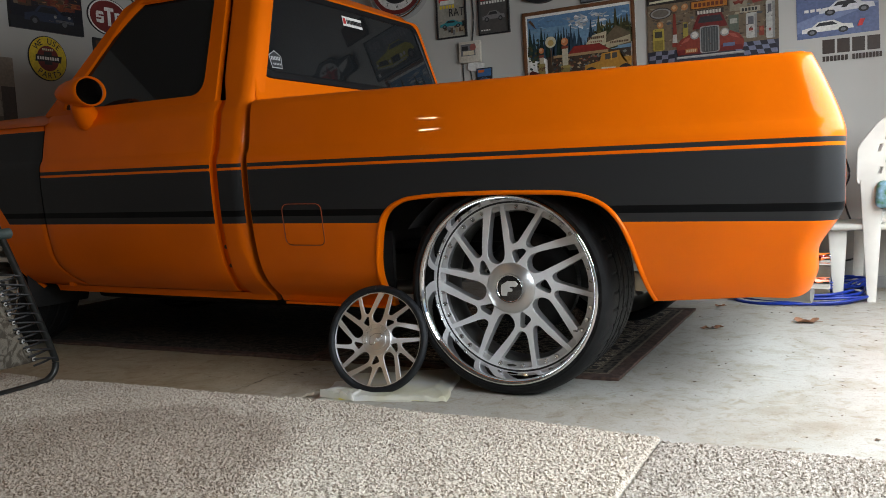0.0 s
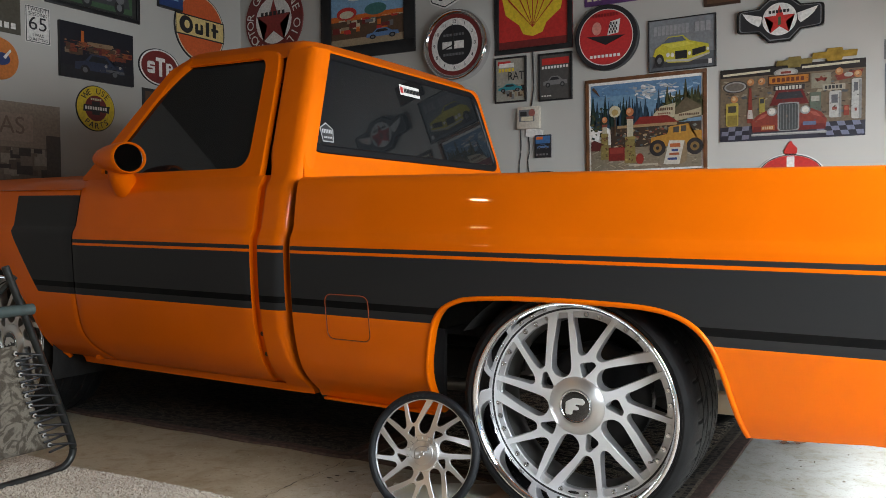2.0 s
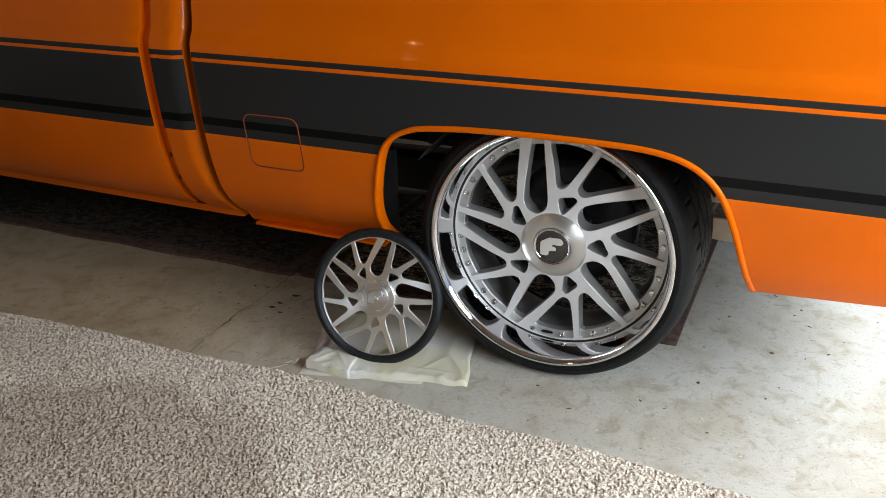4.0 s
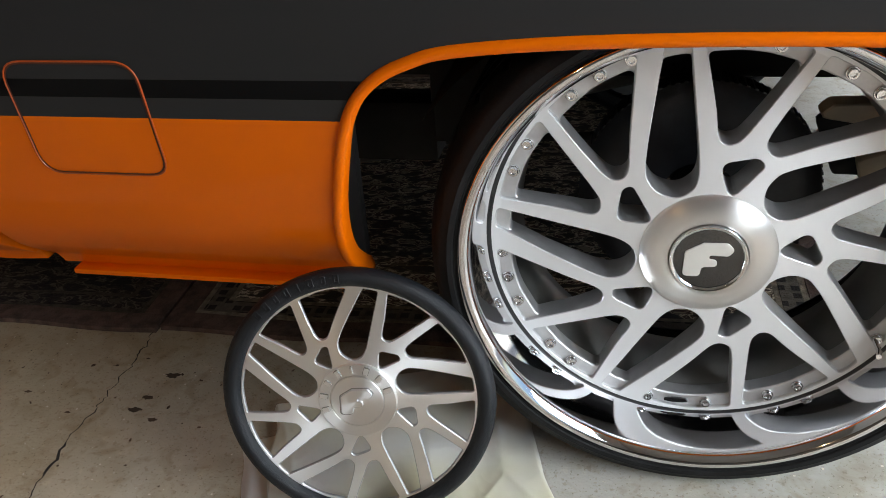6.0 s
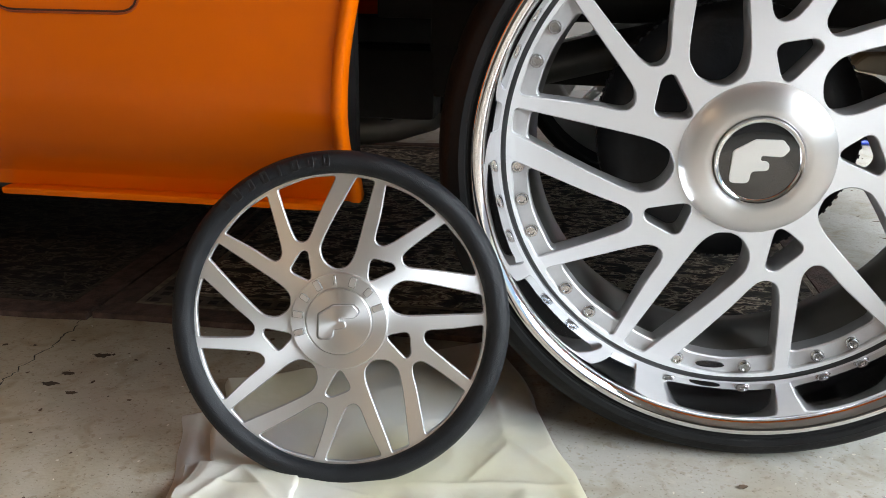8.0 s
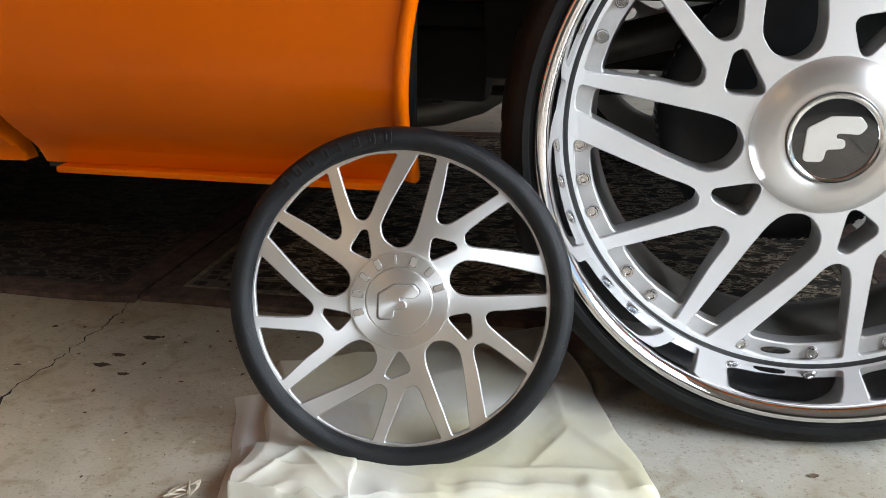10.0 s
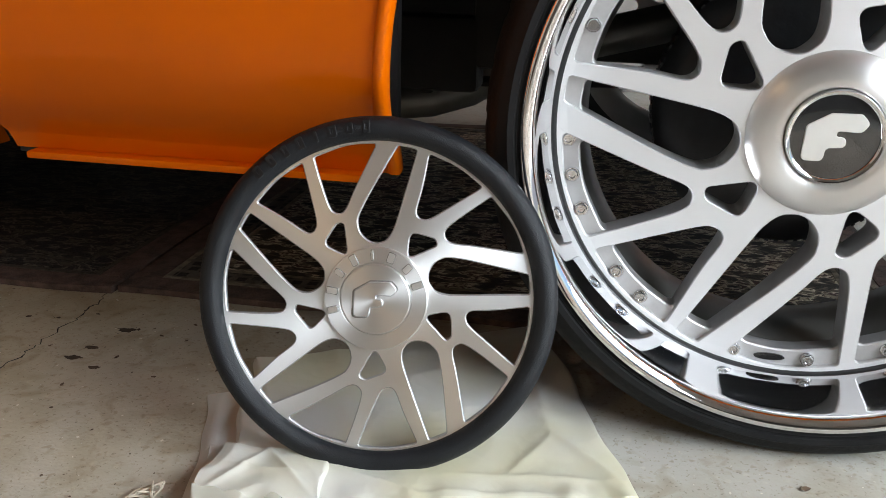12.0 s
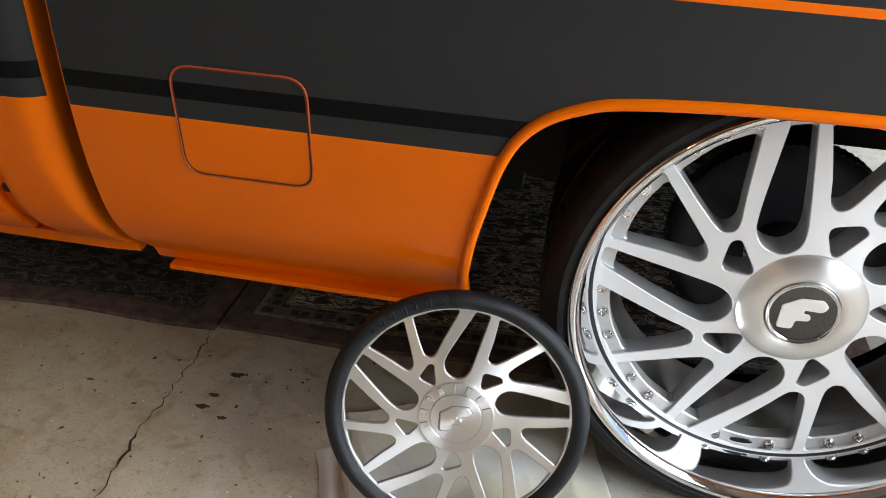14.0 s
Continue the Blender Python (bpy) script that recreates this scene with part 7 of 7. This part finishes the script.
sh = [((0.08, 0.07, 0.05), rect(0, 1, 0, 1)), ((0.35, 0.08, 0.09), [(0, 0.35), (0.5, 0.5), (1.0, 0.62), (1.0, 0.95), (0.3, 0.9), (0, 0.7)])] + bars(0.35, 0.95, 0.08, 0.10, 6, WHITE)
panel_thing("poster_print", "w", 0.40, 0.862, 2.235, 2.62, "poster of a red car with a pale caption", "poster", sh, DARK, 0.005)
sh = [((0.26, 0.21, 0.165), rect(0, 1, 0, 1)), ((0.17, 0.13, 0.10), rect(0, 1, 0, 0.45)), ((0.31, 0.24, 0.19), rect(0.06, 0.70, 0.52, 0.86)), ((0.08, 0.065, 0.055), rect(0.84, 1, 0, 0.62))] + speckle(0.02, 0.84, 0.04, 0.44, 34, ((0.06, 0.05, 0.045), (0.12, 0.09, 0.07), (0.30, 0.26, 0.21), (0.20, 0.16, 0.13)), 0.05, 0.18) + [((0.40, 0.34, 0.27), rect(0.16, 0.34, 0.26, 0.36))]
root, w, h = panel_thing("canvas_print", "w", 0.45, 1.125, 1.262, 1.795, "sepia canvas print of an old filling station", "picture", sh, (0.13, 0.1, 0.08), 0.02)
words(root, "GAS", 0.16, -0.075, 0.375, -0.0285, (0.185, 0.13, 0.10))
prt = disc_thing("round_sign", "w", 1.425, 1.822, 0.163, "round yellow parts sign with a red centre", [(1, DARK), (0.96, YEL), (0.56, DEEP)], [(DARK, [(-0.66, -0.16), (-0.28, -0.14), (0.28, -0.14), (0.66, -0.16), (0.72, 0.14), (0.30, 0.14), (-0.28, 0.14), (-0.62, 0.14)]), (DARK, rect(-0.2, 0.2, -0.28, 0.3))] + bars(-0.56, 0.58, -0.07, 0.14, 9, WHITE) + bars(-0.28, 0.28, 0.34, 0.09, 6, CREAM), 0.008)
arc_words(prt, "WE USE", 0.060, 0, 0.163, 0.122, 90, 92, -0.0125, DARK)
arc_words(prt, "PARTS", 0.060, 0, 0.163, 0.126, -90, -78, -0.0125, DARK)
disc_thing("oval_sign", "w", 2.015, 2.205, 0.205, "oval red sign with a white double outline", [(1, DARK), (0.95, WHITE), (0.88, DEEP)], [(WHITE, rect(-0.60, -0.24, -0.26, 0.18, 0.09)), (DEEP, rect(-0.48, -0.24, 0.0, 0.06)), (DEEP, rect(-0.60, -0.36, -0.13, -0.07)), (WHITE, rect(-0.20, 0.24, 0.22, 0.36)), (WHITE, rect(-0.06, 0.09, -0.34, 0.30)), (WHITE, rect(0.28, 0.42, -0.26, 0.20)), (WHITE, oval(0.46, 0.08, 0.15, 0.13, 20)), (DEEP, oval(0.46, 0.08, 0.06, 0.05, 14))], 0.008, 0.70)
disc_thing("round_sign", "w", 2.44, 2.585, 0.275, "round orange sign with a cream band and dark outline", [(1, DARK), (0.965, CREAM), (0.93, (0.56, 0.10, 0.025))], [(DARK, rect(-0.955, 0.955, -0.29, 0.33)), ((0.66, 0.50, 0.20), rect(-0.93, 0.93, -0.25, 0.29)), (DARK, oval(-0.56, 0.03, 0.26, 0.25)), ((0.66, 0.50, 0.20), oval(-0.53, 0.04, 0.10, 0.12)), (DARK, rect(-0.22, 0.10, -0.18, 0.13, 0.08)), ((0.66, 0.50, 0.20), rect(-0.11, -0.01, -0.05, 0.14, 0.03)), (DARK, rect(0.20, 0.34, -0.18, 0.24, 0.03)), (DARK, rect(0.48, 0.62, -0.18, 0.24, 0.03)), (DARK, rect(0.42, 0.72, 0.00, 0.09, 0.03))], 0.012)
sx = disc_thing("round_sign", "w", 0.70, 2.06, 0.135, "round orange ball sign with a dark mark", [(1, (0.60, 0.22, 0.04)), (0.97, (0.55, 0.17, 0.03))], [(NAVY, oval(0.1, 0.0, 0.45, 0.30)), (WHITE, [(0.3, 0.0), (0.62, 0.42), (0.55, 0.5), (0.2, 0.1)])], 0.02)
panel_thing("framed_picture", "w", 1.84, 2.10, 1.80, 2.03, "small dark framed picture beside the truck roof", "picture", [(BRN, rect(0.1, 0.9, 0.1, 0.9))], DARK, 0.01)
panel_thing("car_cutout", "w", 2.0, 2.24, 2.675, 2.82, "small blue car wall ornament", "ornament", [((0.02, 0.05, 0.16), rect(0, 1, 0.1, 0.8)), (SKY, rect(0.2, 0.8, 0.5, 0.75))], DARK, 0.03)

# stickers on the rear glass
for x0, x1, z0, z1, shp, lab in ((0.785, 0.965, 1.580, 1.630, [(WHITE, rect(0, 1, 0, 1)), (RED, rect(0.03, 0.16, 0.2, 0.8))] + bars(0.2, 0.97, 0.28, 0.42, 11, DARK, 0.2), "white sticker with a red square"), (0.115, 0.205, 1.305, 1.385, [((0.35, 0.35, 0.35), [(0.1, 0.0), (0.9, 0.0), (1, 0.7), (0.5, 1.0), (0, 0.7)]), (DARK, [(0.15, 0.06), (0.85, 0.06), (0.93, 0.68), (0.5, 0.93), (0.07, 0.68)])] + bars(0.15, 0.85, 0.45, 0.2, 6, (0.45, 0.45, 0.45)) + bars(0.2, 0.8, 0.18, 0.1, 5, (0.4, 0.4, 0.4)), "small shield-shaped sticker")):
    bm = bmesh.new()
    mats, idx = [], {}
    for k, (color, loop) in enumerate(shp):
        if color not in idx:
            idx[color] = len(mats)
            mats.append(ink(*color))
        f = bm.faces.new([bm.verts.new((rear_x(z0 + p[1] * (z1 - z0)) + 0.0035 + 0.0004 * k, x0 + p[0] * (x1 - x0), z0 + p[1] * (z1 - z0))) for p in loop])
        f.material_index = idx[color]
    part("sticker", bm, mats, rear_window, lab)

# ---- reclining garden chair ----
TUBE = material("dark_tube_steel", (0.03, 0.032, 0.03), 0.35, 0.3, 20, 0.3, 0.05)
GREENTUBE = material("green_grey_sleeve", (0.06, 0.085, 0.08), 0.5, 0.0, 20, 0.2, 0.1)
fab = material("woven_sling", (0.22, 0.195, 0.155), 0.95, 0.0, 17, 0.4, 0.5, 260, color2=(0.10, 0.085, 0.066), detail=4, spec=0.1)
for q in node_of(fab, "ShaderNodeTexNoise")[:1]:
    q.inputs["Distortion"].default_value = 2.2
for q in node_of(fab, "ShaderNodeMapRange")[:1]:
    q.inputs[1].default_value, q.inputs[2].default_value = 0.44, 0.56
chair = thing("reclining_chair", pose(-2.0, -0.9, 0), "folding reclining chair with patterned sling and dark tube frame", "garden chair")


def cp(y, z, x=0.0):
    return (x, y + 0.9, z)


bm = bmesh.new()
tube(bm, smooth_path([cp(-1.55, 0.016), cp(-0.80, 0.016), cp(-0.50, 0.016), cp(-0.425, 0.030), cp(-0.392, 0.075), cp(-0.405, 0.15), cp(-0.50, 0.42), cp(-0.595, 0.67), cp(-0.66, 0.84)], 7), 0.0145, 12)
part("front_frame", bm, TUBE, chair, "", True, 60)
bm = bmesh.new()
tube(bm, smooth_path([cp(-1.5, 0.016, -0.36), cp(-0.7, 0.016, -0.36), cp(-0.50, 0.018, -0.36), cp(-0.44, 0.05, -0.36), cp(-0.45, 0.13, -0.36), cp(-0.70, 0.60, -0.36)], 7), 0.0145, 12)
part("rear_frame", bm, TUBE, chair, "", True, 60)
bm = bmesh.new()
tube(bm, [cp(-1.3, 0.665, 0.01), cp(-0.56, 0.672, 0.01)], 0.022, 12)
part("armrest", bm, GREENTUBE, chair, "grey-green armrest tube", True, 60)
bm = bmesh.new()
tube(bm, [cp(-0.60, 0.66, 0.0), cp(-0.60, 0.66, -0.36)], 0.010, 10)
tube(bm, [cp(-0.62, 0.80, 0.0), cp(-0.85, 0.42, -0.30)], 0.010, 10)
part("cross_bar", bm, TUBE, chair, "", True, 60)
bm = bmesh.new()
NU, NV = 30, 24
grid = []
for j in range(NV + 1):
    v = j / NV
    z = 0.112 + v * 0.42
    right = -0.468 - 0.125 * v - 0.022 * math.sin(v * math.pi)
    row = []
    for i in range(NU + 1):
        u = i / NU
        y = right - u * 0.62
        row.append(bm.verts.new(cp(y, z + 0.018 * u - 0.02 * math.sin(u * 3.1), -0.012 - 0.05 * math.sin(u * 3.1) - 0.03 * v)))
    grid.append(row)
for j in range(NV):
    for i in range(NU):
        bm.faces.new((grid[j][i], grid[j + 1][i], grid[j + 1][i + 1], grid[j][i + 1]))
sling = part("sling", bm, fab, chair, "grey-brown patterned woven sling", True, 70)
ld = sling.modifiers.new("thickness", "SOLIDIFY")
ld.thickness = 0.004
EYELET = material("white_eyelet", (0.70, 0.70, 0.68), 0.3, 0.4, 20, 0.05)
first = None
for k in range(10):
    v = 0.03 + k / 10
    z = 0.112 + v * 0.42
    y = -0.468 - 0.125 * v - 0.022 * math.sin(v * math.pi) - 0.016
    t = (z - 0.15) / 0.52
    yt = -0.405 - 0.19 * t
    if first is None:
        bm = bmesh.new()
        lathe(bm, [(0.0035, 0.0), (0.0045, -0.003), (0.008, -0.003), (0.0095, 0.0)], 14)
        bmesh.ops.rotate(bm, verts=bm.verts, cent=(0, 0, 0), matrix=Matrix.Rotation(radians(90), 3, "Z"))
        first = part("eyelet", bm, EYELET, chair, "white metal eyelet", True, 60)
        first.location = cp(y, z, -0.006 - 0.03 * v)
    else:
        o = first.copy()
        scene.collection.objects.link(o)
        o.parent, o.location = chair, cp(y, z, -0.006 - 0.03 * v)
    bm = bmesh.new()
    tube(bm, [cp(y, z, -0.005 - 0.03 * v), cp((y + yt) / 2, z - 0.004, 0.008), cp(yt + 0.004, z - 0.014, 0.014)], 0.0048, 6)
    tube(bm, [cp(yt + 0.004, z - 0.014, -0.012), cp((y + yt) / 2, z - 0.022, -0.008), cp(y, z - 0.030, -0.01 - 0.03 * v)], 0.0048, 6)
    part("lace", bm, BLACK, chair, "", True, 60)

# ---- white plastic chair, hose, tray ----
PLASTIC = material("white_plastic", (0.62, 0.60, 0.54), 0.45, 0.0, 6, 0.08, 0.05)
pc = thing("plastic_chair", pose(1.43, 2.42, 0), "off-white moulded plastic garden chair by the wall", "chair")


def leg(x0, y0, x1, y1, z1, w0, w1):
    bm = bmesh.new()
    n = 12
    rows = []
    for k in range(n + 1):
        s = k / n
        x, y, w = x0 + (x1 - x0) * s, y0 + (y1 - y0) * s, w0 + (w1 - w0) * s
        pr = rounded([(x - w / 2, y - 0.016), (x + w / 2, y - 0.016), (x + w / 2, y + 0.016), (x - w / 2, y + 0.016)], 0.007, 2)
        rows.append([bm.verts.new((p.x, p.y, s * z1)) for p in pr])
    for A, B in zip(rows, rows[1:]):
        for k in range(len(A)):
            j = (k + 1) % len(A)
            bm.faces.new((A[k], A[j], B[j], B[k]))
    cap(bm, rows[0], 0, True)
    cap(bm, rows[-1])
    part("leg", bm, PLASTIC, pc, "", True, 40)


leg(-0.222, -0.08, -0.215, -0.06, 0.68, 0.045, 0.120)
leg(-0.392, -0.02, -0.392, 0.02, 0.43, 0.050, 0.105)
leg(0.225, -0.08, 0.262, -0.06, 0.68, 0.040, 0.062)
leg(0.30, 0.32, 0.27, 0.28, 0.43, 0.05, 0.07)
leg(-0.30, 0.32, -0.27, 0.28, 0.43, 0.05, 0.07)
bm = bmesh.new()
box(bm, -0.43, 0.27, -0.07, 0.36, 0.40, 0.435, 0.015, 3)
part("seat", bm, PLASTIC, pc, "", True, 40)
bm = bmesh.new()
outer = rounded([(-0.29, 0.66), (0.29, 0.66), (0.285, 0.86), (0.16, 1.02), (-0.16, 1.02), (-0.285, 0.86)], [0.02, 0.02, 0.12, 0.12, 0.12, 0.12], 6)
hol = []
for i in range(6):
    for j in range(4):
        cx, cz = -0.175 + i * 0.07 + (0.035 if j % 2 else 0), 0.73 + j * 0.062
        if abs(cx) < 0.20 and (abs(cx) < 0.14 or cz < 0.87):
            hol.append(rounded([(cx - 0.018, cz - 0.022), (cx + 0.004, cz - 0.022), (cx + 0.018, cz + 0.022), (cx - 0.004, cz + 0.022)], 0.005, 2))
plate(bm, outer, hol, lambda x, z, d: (x, -0.07 + d, z), 0.018, 0.004, (0, 0))
part("backrest", bm, PLASTIC, pc, "pierced plastic backrest", True, 40)
bm = bmesh.new()
box(bm, -0.075, 0.075, -0.055, 0.055, 0.0, 0.15, 0.03, 3)
o = part("snack_pack", bm, material("pack_print", (0.25, 0.42, 0.62), 0.35, 0.0, 22, 0.2, 0.3, 60, color2=(0.05, 0.16, 0.03)), None, "", True, 50)
o.matrix_world = pose(1.30, 2.33, 0.52, 0, 5, 0)
tagged(o, "crumpled blue and green plastic pack on the chair", "pack")
bm = bmesh.new()
box(bm, -0.08, 0.08, -0.06, 0.06, 0.0, 0.085, 0.02, 3)
o = part("seat_cushion_box", bm, ink(*WHITE), None, "", True, 50)
o.matrix_world = pose(1.30, 2.42, 0.4355)
tagged(o, "small white box standing on the plastic chair", "box")
HOSE = material("blue_hose", (0.008, 0.03, 0.26), 0.35, 0.0, 20, 0.2, 0.05)
bm = bmesh.new()
pts = []
for k in range(150):
    a = 2 * math.pi * k / 30
    r = 1 + 0.10 * math.sin(k * 0.37) - 0.02 * (k // 30)
    pts.append((0.82 + 0.37 * r * math.cos(a), 2.42 + 0.27 * r * math.sin(a), 0.010 + 0.012 * (k // 30) + 0.004 * math.sin(k * 0.9)))
tube(bm, pts, 0.0085, 8)
o = part("garden_hose", bm, HOSE, None, "", True, 60)
tagged(o, "coiled bright blue hose lying on the concrete", "hose")
bm = bmesh.new()
pts = [(0.95 + 0.22 * math.cos(a * 0.5) * (1 + 0.2 * math.sin(a)), 2.55 + 0.16 * math.sin(a * 0.5), 0.05 + 0.05 * abs(math.sin(a * 0.8))) for a in range(40)]
tube(bm, smooth_path(pts, 3), 0.007, 7)
o = part("garden_hose", bm, HOSE, None, "", True, 60)
tagged(o, "loose heap of thin blue hose by the wall", "hose")
bm = bmesh.new()
outer = rounded([(-0.20, -0.13), (0.20, -0.13), (0.20, 0.13), (-0.20, 0.13)], 0.03, 4)
crate = thing("storage_box", pose(0.80, 2.70, 0.0, 0, 0, 6), "cream plastic storage box with a lid on the floor", "storage box")
CREAMBOX = material("cream_plastic", (0.60, 0.54, 0.42), 0.5, 0.0, 8, 0.12, 0.1)
for nm, prof in (("body", ((0.90, 0.0), (0.97, 0.17), (0.95, 0.17), (0.88, 0.012))), ("lid", ((1.0, 0.165), (1.03, 0.17), (1.03, 0.205), (1.0, 0.225), (0.93, 0.232), (0.90, 0.226)))):
    bm = bmesh.new()
    rr = [[bm.verts.new((p.x * g, p.y * g, z)) for p in outer] for g, z in prof]
    for A, B in zip(rr, rr[1:]):
        for k in range(len(A)):
            j = (k + 1) % len(A)
            bm.faces.new((A[k], A[j], B[j], B[k]))
    cap(bm, rr[0], 0, True)
    cap(bm, rr[-1])
    part(nm, bm, CREAMBOX, crate, "", True, 50)
# exhaust tips under the tail
for z, y in ((0.50, 0.16), (0.425, 0.13)):
    bm = bmesh.new()
    lathe(bm, [(0.018, 0.05), (0.020, -0.035), (0.017, -0.037), (0.015, 0.03)], 24)
    bmesh.ops.transform(bm, matrix=pose(1.032, y, z, 0, 0, 90), verts=bm.verts)
    part("exhaust_tip", bm, CHROME, truck, "polished exhaust tip", True, 50)
# baseboard and ceiling lamp
bm = bmesh.new()
box(bm, WALL_W, DOOR_X, WALL_N - 0.012, WALL_N - 0.0005, 0.0, 0.075, 0.003)
tagged(part("baseboard", bm, material("grey_baseboard", (0.36, 0.35, 0.34), 0.7, 0.0, 6, 0.15, 0.1)), "dusty grey baseboard along the wall", "baseboard", kind="structure")
lampx = thing("ceiling_lamp", pose(-2.3, -3.9, CEIL), "small warm ceiling lamp with a metal shade", "lamp")
bm = bmesh.new()
lathe(bm, [(0.02, 0.0), (0.012, -0.03), (0.012, -0.62), (0.06, -0.66), (0.13, -0.75), (0.126, -0.75), (0.055, -0.665)], 32, axis="z")
part("shade", bm, TUBE, lampx, "", True, 60)
